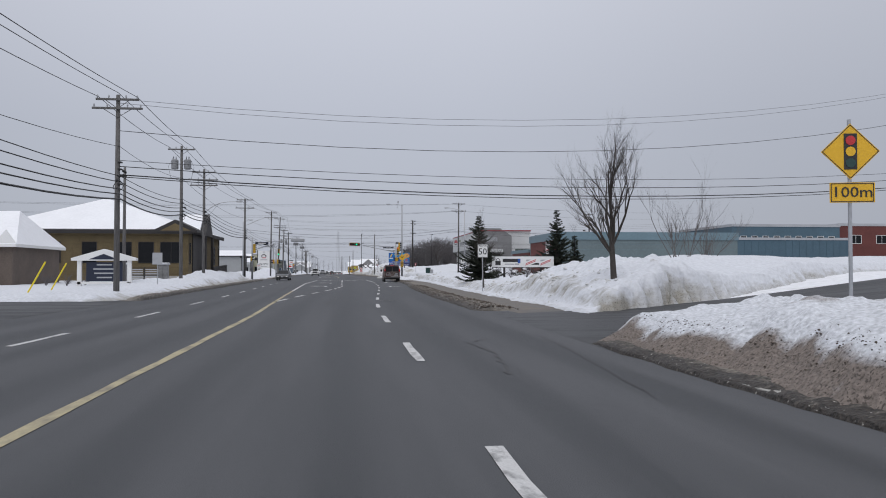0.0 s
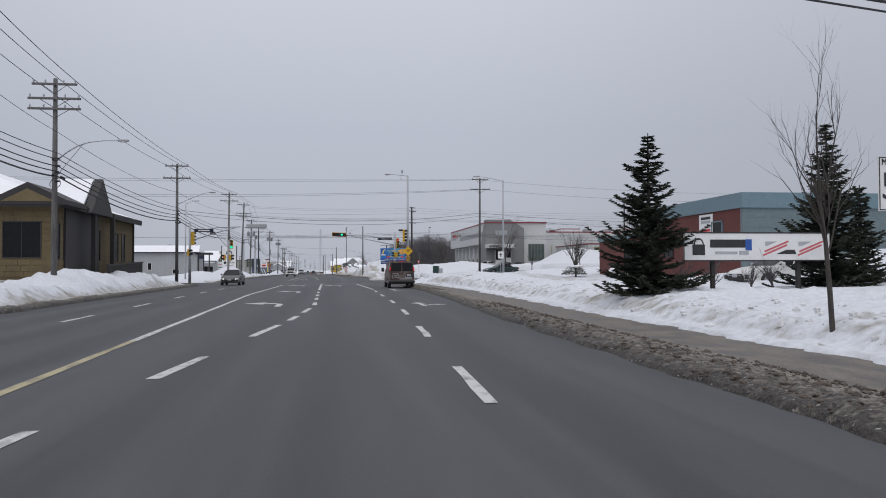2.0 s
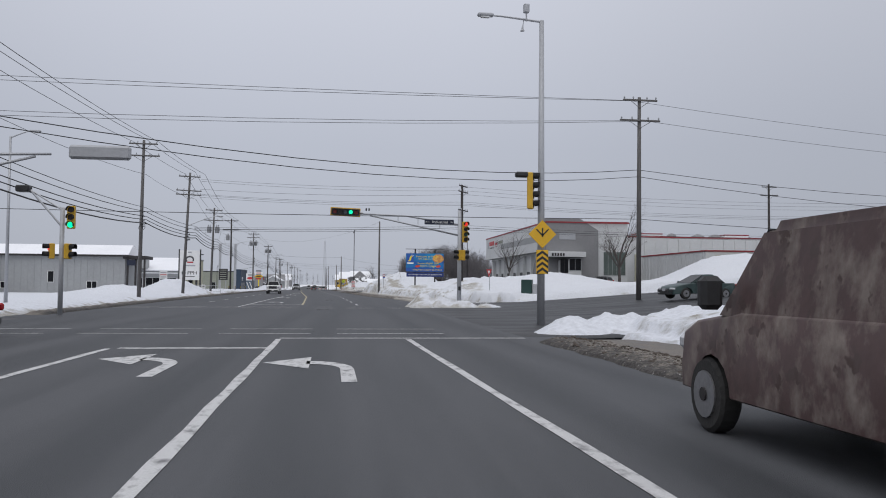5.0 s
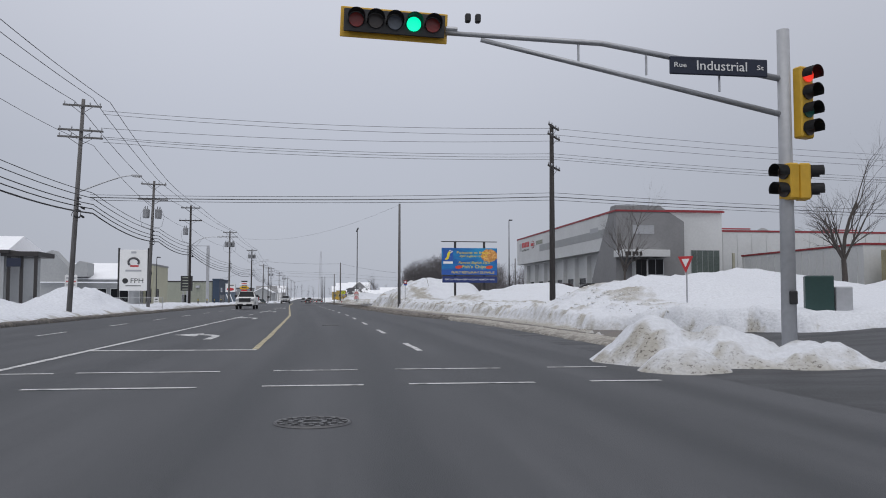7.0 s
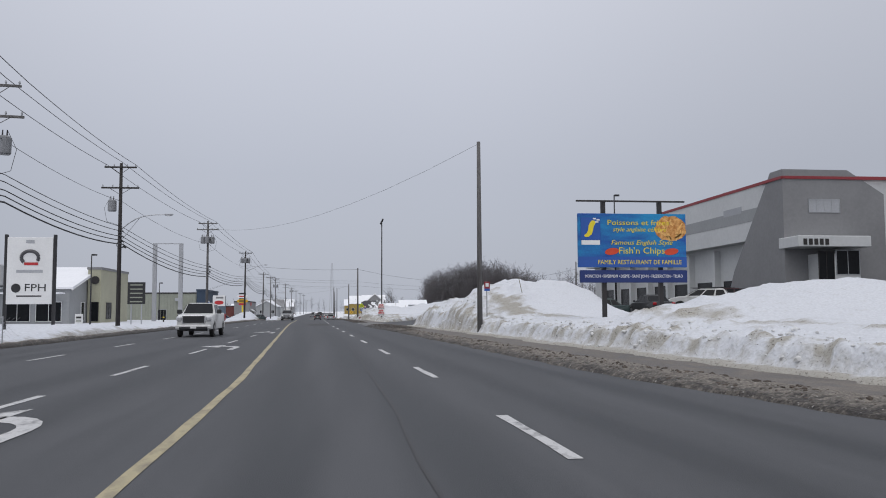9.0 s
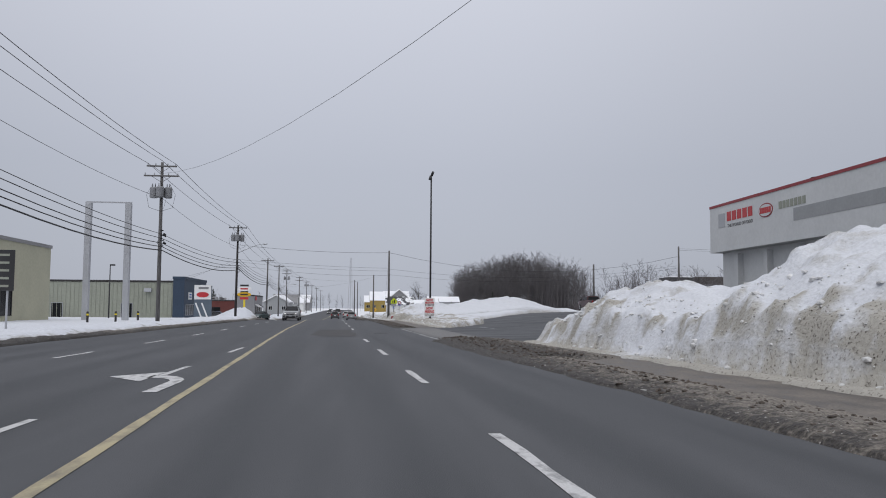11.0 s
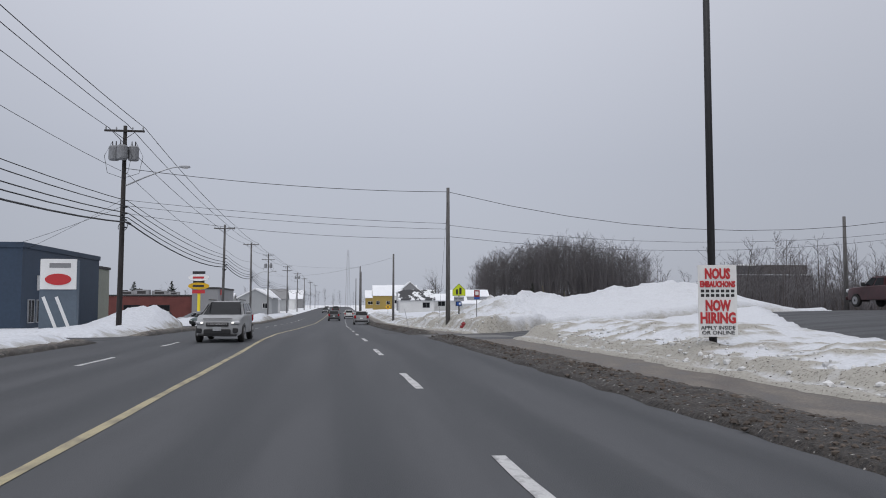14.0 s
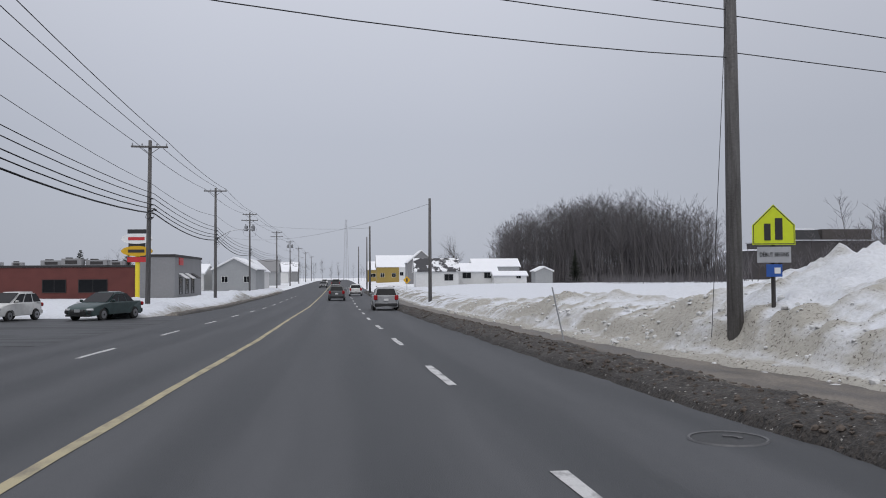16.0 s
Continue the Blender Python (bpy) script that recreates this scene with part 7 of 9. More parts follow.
# grey entrance corner, wider towards the ground on both faces
zc = lambda z: (z - 1.35) * U
xs_ = lambda x: (x - 47.5) * U
bm = B()
plate(bm, [(-w / 2 - 1.75, -1), (xs_(48.6), -1), (xs_(48.6), zc(11.2)), (xs_(45.3), zc(13.25)), (-w / 2 - 1.75, zc(13.25))], -d / 2 - 0.5, -d / 2 - 0.004)
part("entrance_front", bm, DGREYSID, p, "slanted grey entrance front")
bm = B()
plate(bm, [(d / 2 + 0.0, -1), (d / 2 + 0.0, zc(13.25)), (d / 2 - 1.7, zc(13.25)), (d / 2 - 9.6, zc(5.0)), (d / 2 - 12.5, -1)], -1.75, -1.57)
o = part("entrance_side", bm, DGREYSID, p)
o.matrix_local = face_m("W", w, d)
bm = B()
box(bm, (w + 1.9, 0.12, 0.26), (-0.8, -d / 2 - 0.56, zc(12.55)))
part("red_coping", bm, DULLRED, p)
bm = B()
box(bm, (0.12, 4.2, 0.26), (-w / 2 - 1.81, -d / 2 + 1.6, zc(12.55)))
part("red_coping", bm, DULLRED, p)
bm = B()
box(bm, ((45.7 - 39.3) * U, 3.4, 1.0), (xs_(42.5), -d / 2 - 1.4, zc(6.95)), 0, 0.05)
cn = part("canopy", bm, WHITESID, p)
bm = B()
for k in range(5):
    box(bm, (0.34, 0.05, 0.55), (xs_(39.9) + 0.52 * k, -d / 2 - 3.13, zc(6.9)))
part("wall_sign_block", bm, DARKTRIM, cn)
bm = B()
box(bm, (4.0, 2.2, 5.6), (xs_(43.3), -d / 2 - 1.2, 2.3), 0, 0.05)
part("vestibule", bm, WHITESID, p)
f = window(p, "S", w, d, 0, 0, 2.2, 2.2, LGREY, 2)
f.matrix_local = Matrix.Translation((xs_(44.0), -d / 2 - 2.3, 4.3))
f = window(p, "S", w, d, 0, 0, 1.4, 2.6, DARKTRIM, 2, "door")
f.matrix_local = Matrix.Translation((xs_(42.1), -d / 2 - 2.3, 4.0))
f = window(p, "S", w, d, 0, 0, 3.0, 1.2, LGREY, 4, "window", LGREY)
f.matrix_local = Matrix.Translation((xs_(43.1), -d / 2 - 0.5, zc(10.15)))
f = window(p, "S", w, d, 0, 0, 4.2, 4.4, GREYSID, 5, "window", mat("greenish_glazing", (0.10, 0.125, 0.115), 0.18, 0, 0.3, 1.5, 0.0))
f.matrix_local = Matrix.Translation((w / 2 - 2.6, -d / 2, 4.6))
for k in range(5):
    rtu(p, -3 + 2.4 * (k % 3), -10 + 9 * k, h + 0.1, (2.6, 2.0, 1.3))
on_face("pipe_run", "S", (0.3, 6.4, 0.3), w / 2 + 1.2, 3.2, mat("cream_pipe", (0.45, 0.44, 0.34), 0.5, 0.2, 0.1, 3, 0.05), 1.0)
p, w, d, h = building("plant_hall", "wide white plant hall with a thin red roof line", 54.5, 150, 239, 300, 10.6, WHITESID)
flat_roof(p, w, d, h, DULLRED, 0.28, 0.1)
ribs(p, "S", w, d, w, 0.3, h - 0.5, 2.4, WHITESID, 0.12)
for k in range(9):
    rtu(p, -44 + 8.5 * k, -14 + (k % 3) * 7, h + 0.1, (3.0, 2.2, 1.6))
for k in range(5):
    bm = B()
    tube(bm, [(0 + 2.2 * k, -20, h), (0 + 2.2 * k, -20, h + 2.6)], 0.4, 10)
    part("stack", bm, DGREYSID, p)
for x_, r_, t_ in ((-36, 1.0, 1.1), (-30, 1.4, 1.0), (-26, 1.4, 1.0), (12, 1.8, 1.3), (18, 1.8, 1.3)):
    bm = B()
    tube(bm, [(x_, -22, h), (x_, -22, h + t_), (x_, -22, h + t_ + 0.4)], [r_, r_, r_ * 0.3], 16)
    part("roof_tank", bm, DGREYSID, p, "grey round roof tank")
for x_ in (-40, -20, 6, 26):
    bm = B()
    box(bm, (5.5, 4.0, 1.4), (x_, -18, h + 0.7), 0, 0.05)
    o = part("roof_house", bm, WHITESID, p)
    bm = B()
    box(bm, (5.7, 4.2, 0.2), (x_, -18, h + 1.5), 0, 0.03)
    part("coping", bm, DULLRED, o)
p, w, d, h = building("storage_block", "long low white storage wing of the plant", 56, 130, 205, 230, 6.6, WHITESID)
flat_roof(p, w, d, h, DULLRED, 0.22, 0.1)
ribs(p, "W", w, d, d, 0.3, h - 0.4, 1.6, WHITESID, 0.1)
p = thing("shipping_container", "weathered tan shipping container beyond the snow", "container", at(61, 202, 0.3, 2) @ Matrix.Diagonal((1.55, 1.3, 1.6, 1)))
bm = B()
box(bm, (6.1, 2.4, 2.6), (0, 0, 1.6), 0, 0.03)
s = part("body", bm, mat("tan_container", (0.33, 0.30, 0.19), 0.7, 0.1, 0.2, 3, 0.1), p)
bm = B()
for k in range(20):
    box(bm, (0.12, 0.05, 2.3), (-2.9 + 0.305 * k, -1.22, 1.6))
o = part("corrugation", bm, mat("tan_container", (0.33, 0.30, 0.19)), p)
o["kind"] = "stuff"
bm = B()
box(bm, (2.2, 0.06, 2.0), (5.0, 0.0, 1.5))
tube(bm, [(3.4, 0, 0), (3.4, 0, 2.6)], 0.04, 6)
tube(bm, [(6.2, 0, 0), (6.2, 0, 2.6)], 0.04, 6)
part("rack", bm, DGREYSID, p)


def cottage(name, label, x0, x1, y0, y1, eave, ridge, wall, along="x", roof=None, wins=(), floor=None, face="S"):
    p, w, d, h = building(name, label, x0, x1, y0, y1, eave, wall, floor)
    ridge_roof(p, w, d, h, (ridge - eave) * U, along, 0.3, roof, 0.02, WHITE, wall)
    for u, z, ww, hh in wins:
        window(p, face, w, d, u, z, ww, hh, WHITE if wall is not OFFWHITE else DGREYSID, 2)
    return p


cottage("mobile_home", "white mobile home with a patchy snow roof", 9.6, 17.0, 436, 441, 2.3, 4.5, OFFWHITE, "x", mixed("patchy_roof", (0.85, 0.86, 0.88), (0.06, 0.06, 0.065), 0.6, 0.45, 0.5, (0.8, 0.8), (1, 1, 1), 0.2, 10), ((2.2, 2.0, 1.6, 1.2),))
cottage("mobile_home", "white mobile home with a snow-covered roof", 17.3, 24.6, 441, 446, 2.2, 3.7, OFFWHITE, "x", None, ((-2, 2.0, 1.6, 1.1), (2.2, 2.0, 1.4, 1.1)))
cottage("mobile_home", "grey mobile home with a snow-covered roof", 23.5, 33, 462, 468, 3.4, 5.0, GREYSID, "x", None, ((-2, 2.0, 1.6, 1.1),))
cottage("shed", "small white shed in the snow", 23.6, 29.4, 438, 441, 1.5, 2.2, OFFWHITE, "x", None, ((1.6, 1.6, 0.8, 0.6),))
cottage("shed", "small grey shed at the edge of the wood", 35.5, 39, 458, 462, 2.4, 3.3, GREYSID, "y")
cottage("house", "grey gabled house behind the mobile homes", 13, 20, 505, 515, 5.0, 8.2, DGREYSID, "y", None, ((0, 2.5, 1.2, 1.4),))
cottage("house", "ochre house with a snowy roof far ahead", 7, 14, 560, 572, 4.6, 8.4, mat("ochre_siding", (0.33, 0.235, 0.06), 0.7, 0, 0.1, 2, 0.1), "x", None, ((-2, 2.4, 1.3, 1.4), (2, 2.4, 1.3, 1.4)))
cottage("house", "yellow shop far down the road", 5, 9, 610, 620, 4.2, 7.4, mat("ochre_siding", (0.33, 0.235, 0.06)), "x", None, ((0, 2.4, 2.3, 1.4),))
cottage("house", "white house with a snowy roof far down the road", 14, 26, 600, 614, 5.0, 9.5, OFFWHITE, "x", None, ((-3, 2.4, 1.3, 1.4), (3, 2.4, 1.3, 1.4)))

# west side, south to north
p, w, d, h = building("brown_house", "brown brick house with a snow-covered roof", -38, -22.6, 66.5, 77, 3.25, BROWNBRICK)
ridge_roof(p, w, d, h, 2.85 * U, "x", 0.45, None, 2.0, WHITE)
bm = B()
plate(bm, [(w / 2 - 1.4, h), (w / 2 + 0.4, h), (w / 2 - 0.4, h + 1.2)], -d / 2 - 0.35, -d / 2 - 0.2)
part("gable_board", bm, WHITE, p)
for u in (3.2, 6.2, -1):
    window(p, "S", w, d, u, 1.45, 0.5, 1.5, WHITE, 1)
p, w, d, h = building("restaurant", "tan stone restaurant with dark trim and a snow-laden hip roof", -34, -13.9, 89.5, 110.5, 5.45, STONE)
ridge_roof(p, w, d, h, 3.8 * U, "y", 0.7, None, 8.5)
mx_, my_ = -23.95, 100.0
for x, ww in ((-27.2, 1.5), (-23.7, 1.5), (-20.3, 1.55), (-18.1, 1.6), (-15.6, 2.3)):
    window(p, "S", w, d, (x - mx_) * U, 3.12 * U, ww, 2.35, DARKTRIM, 2 if ww > 2 else 1)
for y, ww in ((90.4, 0.8), (92.0, 0.8), (94.3, 2.2), (99.6, 1.0), (104.9, 1.0), (107.0, 1.0)):
    window(p, "E", w, d, (y - my_) * U, 3.05 * U, ww, 2.4, DARKTRIM)
bm = B()
box(bm, (w + 1.3, 0.12, 0.5), (0, -d / 2 - 0.62, h - 0.2))
part("eave_board", bm, DARKTRIM, p)
bm = B()
box(bm, (0.12, d + 1.3, 0.45), (w / 2 + 0.62, 0, h - 0.18))
part("eave_board", bm, DARKTRIM, p)
gx0, gx1, gxm = (-17.2 - mx_) * U, (-12.9 - mx_) * U, (-15.1 - mx_) * U
bm = B()
plate(bm, [(gx0, h - 0.3), (gx1, h - 0.3), (gx1, h), (gxm, 6.5 * U), (gx0, h)], -d / 2 - 0.75, -d / 2 + 4.0)
gb = part("front_gable", bm, DARKTRIM, p, "dark-trimmed front gable")
bm = B()
plate(bm, [(gx0 + 0.7, h - 0.1), (gx1 - 0.7, h - 0.1), (gxm, 6.5 * U - 0.42)], -d / 2 - 0.78, -d / 2 - 0.754)
part("gable_panel", bm, STONE, gb)
# porch gable: the shadow on it is given by the dark trim colour
bm = B()
plate(bm, [(-3.1, h - 0.4), (3.1, h - 0.4), (0, 7.6 * U)], -0.1, 0.5)
tg = part("porch_gable", bm, DARKTRIM, p, "steep porch gable with its shade put into a dark colour")
tg.matrix_local = Matrix.Translation((w / 2 + 0.9, (97.4 - my_) * U, 0)) @ Matrix.Rotation(radians(90), 4, "Z")
for s_ in (-1, 1):  # snow on the steep roof behind the porch gable
    bm = B()
    box(bm, (2.6, 0.16, 3.4), (-1.3, 0, 0))
    o = part("gable_snow", bm, ROOFSNOW, p)
    o.matrix_local = Matrix.Translation((w / 2 + 0.3, (97.4 - my_) * U + s_ * 1.35, 6.55 * U)) @ Matrix.Rotation(radians(s_ * 51), 4, "X")
# dark panel: porch trim wood and the eave's shade in one colour
bm = B()
box(bm, (0.12, 8.6, h - 0.4), (w / 2 + 0.08, (95.6 - my_) * U, h / 2))
part("porch_screen", bm, DARKTRIM, p, "dark panel for the trimmed and shaded porch front")
for y in (96.0, 101.0):
    bm = B()
    box(bm, (0.32, 0.32, h), (w / 2 + 0.75, (y - my_) * U, h / 2), 0, 0.02)
    part("porch_post", bm, DARKTRIM, p)
bm = B()
box(bm, (0.12, 0.2, h), (w / 2 + 0.1, d / 2 - 0.1, h / 2))
part("downpipe", bm, DARKTRIM, p)
bm = B()
box(bm, (1.6, 11.6, 0.9), (w / 2 + 0.9, (101.4 - my_) * U, 0.35))
part("porch_deck", bm, DARKTRIM, p)
bm = B()
box(bm, (0.1, 12.2, 0.1), (w / 2 + 1.75, (101.4 - my_) * U, 1.95), 0, 0, (1.6, 0, 0))
for k in range(48):
    box(bm, (0.04, 0.14, 1.1), (w / 2 + 1.75, (96.0 - my_) * U + 0.25 * k, 1.3 + 0.007 * k))
part("railing", bm, DARKTRIM, p, "dark boarded ramp railing")
bm = B()
box(bm, (7.0, 0.5, 0.75), (w / 2 - 4.0, -d / 2 - 0.25, 0.4), 0, 0.02)
part("plinth", bm, CONCRETE, p, "pale concrete plinth")
# stone courses
for face, width in (("S", w), ("E", d)):
    bm = B()
    q = random.Random(4)
    for r in range(13):
        u = -width / 2
        while u < width / 2 - 0.3:
            L = q.uniform(0.5, 1.3)
            if width / 2 - u < L + 0.2:
                L = width / 2 - u
            box(bm, (L - 0.04, 0.03, 0.36), (u + L / 2, -0.012, 0.75 + 0.4 * r))
            u += L
    o = part("stone_facing", bm, STONE, p)
    o.matrix_local = face_m(face, w, d)
    o["kind"] = "stuff"
for x, y in ((-15.9, 72.3), (-12.7, 71.9)):
    p = thing("gate_pillar", "grey stone gate pillar with a snow cap", "pillar", at(x, y))
    bm = B()
    box(bm, (0.8, 0.8, 2.0), (0, 0, 0.9), 0, 0.03)
    part("shaft", bm, mat("grey_fieldstone", (0.2, 0.2, 0.2), 0.85, 0, 0.3, 6, 0.5), p)
    bm = B()
    box(bm, (0.95, 0.95, 0.12), (0, 0, 1.96), 0, 0.02)
    part("cap", bm, LGREY, p)
    bm = B()
    box(bm, (0.88, 0.88, 0.09), (0, 0, 2.06), 0, 0.03)
    part("snow_cap", bm, ROOFSNOW, p)
    for r_ in range(6):
        for s_ in (-1, 1):
            bm = B()
            box(bm, (0.38, 0.04, 0.27), (s_ * 0.2 + 0.03 * (r_ % 2), -0.41, 0.2 + 0.3 * r_), 0, 0.012)
            part("stone", bm, mat("grey_fieldstone", (0.2, 0.2, 0.2), rand=0.3), p)
p = thing("iron_fence", "black iron fence between stone pillars", "fence", at(-14.3, 72.1, 0.1, -7))
for z in (0.35, 0.85, 1.5):
    bm = B()
    box(bm, (3.2, 0.06, 0.06), (0, 0, z))
    part("rail", bm, BLACK, p)
repeat("bar", lambda b_: box(b_, (0.12, 0.07, 1.55), (0, 0, 0.77)), BLACK, p, [(-1.4, 0, 0), (0, 0, 0), (1.4, 0, 0)])
for x_ in (-0.7, 0.7):
    for z_ in (0.55, 0.75, 0.98, 1.18, 1.36):
        bm = B()
        box(bm, (1.16, 0.03, 0.1), (x_, -0.04, z_))
        part("slat", bm, LGREY, p, "pale slat of the fence panel")
p = thing("road_sign", "grey back of a road sign on a steel post", "road sign", at(-10.05, 57.1))
post(p, 2.6, 0.03)
rect(p, "panel", 0.7, 0.85, 2.25, LGREY, 0, -0.04, 0.015)
for x, y in ((-14.6, 50.5), (-13.4, 43.5)):
    p = thing("guy_guard", "yellow guard on a slanting guy wire", "guy wire", at(x, y) @ pose(0, 0, 0, 0, 28, 0))
    bm = B()
    tube(bm, [(0, 0, -0.1), (0, 0, 2.1)], 0.05, 6)
    part("guard", bm, GOLD, p)
p, w, d, h = building("grey_warehouse", "low grey metal warehouse with a snow roof and dark porch", -40, -20.9, 193, 201, 4.6, GREYSID)
ridge_roof(p, w, d, h, 1.3 * U, "x", 0.5, None, 0.5, DARKTRIM)
ribs(p, "S", w, d, w, 0.1, h - 0.2, 0.8, GREYSID)
window(p, "S", w, d, -4.5, 1.1, 1.4, 0.8, WHITE, 2)
window(p, "S", w, d, 1.5, 2.2, 0.7, 1.4, WHITE)
window(p, "S", w, d, 6.5, 1.2, 1.2, 0.9, WHITE, 2)
bm = B()
box(bm, (2.9, 4.2, 0.4), (w / 2 + 1.2, -d / 2 + 2.0, h - 0.3), 0, 0.03)
cn = part("porch_roof", bm, DARKTRIM, p)
repeat("porch_post", lambda b_: box(b_, (0.22, 0.22, h - 0.4), (0, 0, (h - 0.4) / 2)), DARKTRIM, p, [(w / 2 + 0.3, -d / 2 + 0.2, 0), (w / 2 + 1.3, -d / 2 + 0.2, 0), (w / 2 + 2.4, -d / 2 + 0.2, 0)])
bm = B()
box(bm, (1.1, 0.05, 0.7), (w / 2 + 0.8, -d / 2 - 0.13, h - 1.0))
part("number_panel", bm, NAVY, p)
p, w, d, h = building("side_warehouse", "grey low warehouse with a wide snow roof", -62, -36, 188, 206, 3.6, DGREYSID)
ridge_roof(p, w, d, h, 1.6 * U, "x", 0.4, None, 0.5, DARKTRIM)
p, w, d, h = building("plaza_shop", "pale grey shop with a snow roof and large glass front", -46, -25.5, 256, 276, 3.7, GREYSID)
ridge_roof(p, w, d, h, 2.6 * U, "x", 0.5, None, 0.02, WHITE, GREYSID)
for k in range(4):
    window(p, "S", w, d, w / 2 - 2.2 - 3.4 * k, 1.5, 2.7, 2.2, WHITE, 2)
bm = B()
plate(bm, [(-w / 2 + 5.4, 0.2), (-w / 2 + 13.4, 0.2), (-w / 2 + 13.4, h + 1.2), (-w / 2 + 10.2, h + 4.6), (-w / 2 + 5.4, h + 2.6)], -d / 2 - 1.2, -d / 2 + 2)
part("front_gable", bm, GREYSID, p)
bm = B()
plate(bm, [(-w / 2 + 12.6, h + 0.4), (-w / 2 + 15.8, h + 0.4), (-w / 2 + 15.8, h + 2.6), (-w / 2 + 14.6, h + 2.9), (-w / 2 + 12.6, h + 1.2)], -d / 2 - 1.9, -d / 2 + 2)
part("side_gable", bm, GREYSID, p)
bm = B()
box(bm, (w - 9, 1.6, 0.16), (4.2, -d / 2 - 1.3, h - 0.5), 0, 0.03)
part("awning", bm, ROOFSNOW, p)
window(p, "E", w, d, -6, 1.5, 1.2, 2.2, WHITE)
p, w, d, h = building("corner_shop", "yellow-green corner shop with a dark round sign", -25.4, -24.0, 262, 274, 6.2, OLIVE)
flat_roof(p, w, d, h, DGREYSID, 0.3, 0.1)
window(p, "S", w, d, 0.1, 1.5, 0.8, 2.3, DARKTRIM)
window(p, "E", w, d, -3, 1.6, 2.2, 2.0, DARKTRIM, 2)
bm = B()
disc(bm, 0.5, (0.1, -d / 2 - 0.08, h - 1.5), 24, 0.12)
part("round_sign", bm, DARKTRIM, p)
p, w, d, h = building("metal_warehouse", "long pale green corrugated metal warehouse", -70, -21.1, 307.5, 330, 4.4, SAGE)
flat_roof(p, w, d, h, DARKTRIM, 0.22, 0.1)
ribs(p, "S", w, d, w, 0.1, h - 0.15, 0.55, SAGE, 0.05)
for k in range(4):
    window(p, "S", w, d, w / 2 - 6 - 9 * k, 1.2, 1.4, 2.2, LGREY)
bm = B()
box(bm, (0.9, 0.6, 0.5), (w / 2 - 3.2, -d / 2 - 0.35, h - 1.2), 0, 0.03)
part("wall_unit", bm, LGREY, p)
p, w, d, h = building("blue_shop", "blue-clad shop front with slim windows", -21.0, -19.65, 307, 322, 4.9, SHOPBLUE)
flat_roof(p, w, d, h, SHOPBLUE, 0.35, 0.08)
for k in range(6):
    window(p, "E", w, d, -6.6 + 1.5 * k, 1.4, 1.0, 1.5, LGREY, 2)
bm = B()
box(bm, (0.1, 2.2, 1.0), (w / 2 + 0.06, -4.5, 3.3))
part("notice_panel", bm, WHITE, p, "pale sign panel on the blue wall")
for k in range(2):
    bm = B()
    box(bm, (0.02, 1.4, 0.16), (w / 2 + 0.12, -4.5, 3.15 + 0.35 * k))
    part("print_bar", bm, BLUE, p)
p, w, d, h = building("coffee_shop", "low red brick coffee shop with a dark entrance", -46, -24.5, 386, 402, 2.75, BRICK)
flat_roof(p, w, d, h, DARKTRIM, 0.25, 0.1)
for u, ww in ((-6, 2.4), (2.2, 2.6), (6.6, 3.2)):
    window(p, "S", w, d, u, 1.7, ww, 1.5, DARKTRIM, 2)
for x_, y_, s_ in ((-7.5, -1, (1.5, 1.3, 0.55)), (-4.4, -2, (1.2, 1.2, 0.5)), (-0.5, -1, (2.6, 1.8, 0.75)), (2.2, -2, (2.4, 1.6, 0.95)), (5.0, -1, (2.6, 1.8, 0.8)), (7.6, -2, (1.6, 1.4, 0.6))):
    rtu(p, x_, y_, h + 0.1, s_, DGREYSID)
p, w, d, h = building("coffee_shop_entrance", "dark grey entrance block of the coffee shop", -24.45, -20.6, 385.5, 402, 3.9, DGREYSID)
flat_roof(p, w, d, h, DARKTRIM, 0.3, 0.1)
bm = B()
box(bm, (0.1, 2.4, 0.9), (w / 2 + 0.06, -5.5, h - 0.7))
part("red_panel", bm, RED, p)
for u in (-5.5, -1.5, 2.5):
    window(p, "E", w, d, u, 1.6, 1.6, 2.0, DARKTRIM)
    bm = B()
    plate(bm, [(0, 0), (0.9, -0.6), (0.9, -0.7), (0, -0.1)], -1.1, 1.1)
    o = part("awning", bm, WHITE if u < 0 else DARKTRIM, p)
    o.matrix_local = Matrix.Translation((w / 2, u, 3.2))
cottage("house", "pale grey house with a snow-edged gable", -23.3, -16.6, 428, 442, 2.7, 4.6, GREYSID, "y", None, ((-1.6, 2.2, 1.0, 1.1), (2.2, 2.2, 1.0, 1.1)))
cottage("house", "small white house with a snow roof", -31, -25, 430, 440, 2.1, 3.6, OFFWHITE, "x", None, ((0, 1.9, 1.0, 1.0),))
cottage("house", "white house with a snow roof farther on", -25, -19.5, 470, 482, 2.6, 5.2, OFFWHITE, "y", None, ((0, 2.2, 1.0, 1.1),))
cottage("house", "dark-roofed house far down the road", -30, -21, 520, 532, 3.0, 6.2, GREYSID, "x", DGREYSID, ((-2, 2.2, 1.0, 1.1), (2, 2.2, 1.0, 1.1)))
cottage("house", "white house far down the road", -29, -22, 575, 588, 3.4, 6.6, OFFWHITE, "x", None, ((0, 2.2, 1.4, 1.1),))
cottage("house", "grey house far down the road", -33, -23, 640, 655, 4.0, 8, DGREYSID, "x", None, ((0, 2.2, 1.4, 1.1),))
p = thing("radio_tower", "slim lattice radio tower on the horizon", "tower", at(-4, 880))
bm = B()
for sx, sy in ((-1, -1), (1, -1), (0, 1)):
    tube(bm, [(sx * 2.0, sy * 2.0, 0), (sx * 0.6, sy * 0.6, 46)], 0.22, 4)
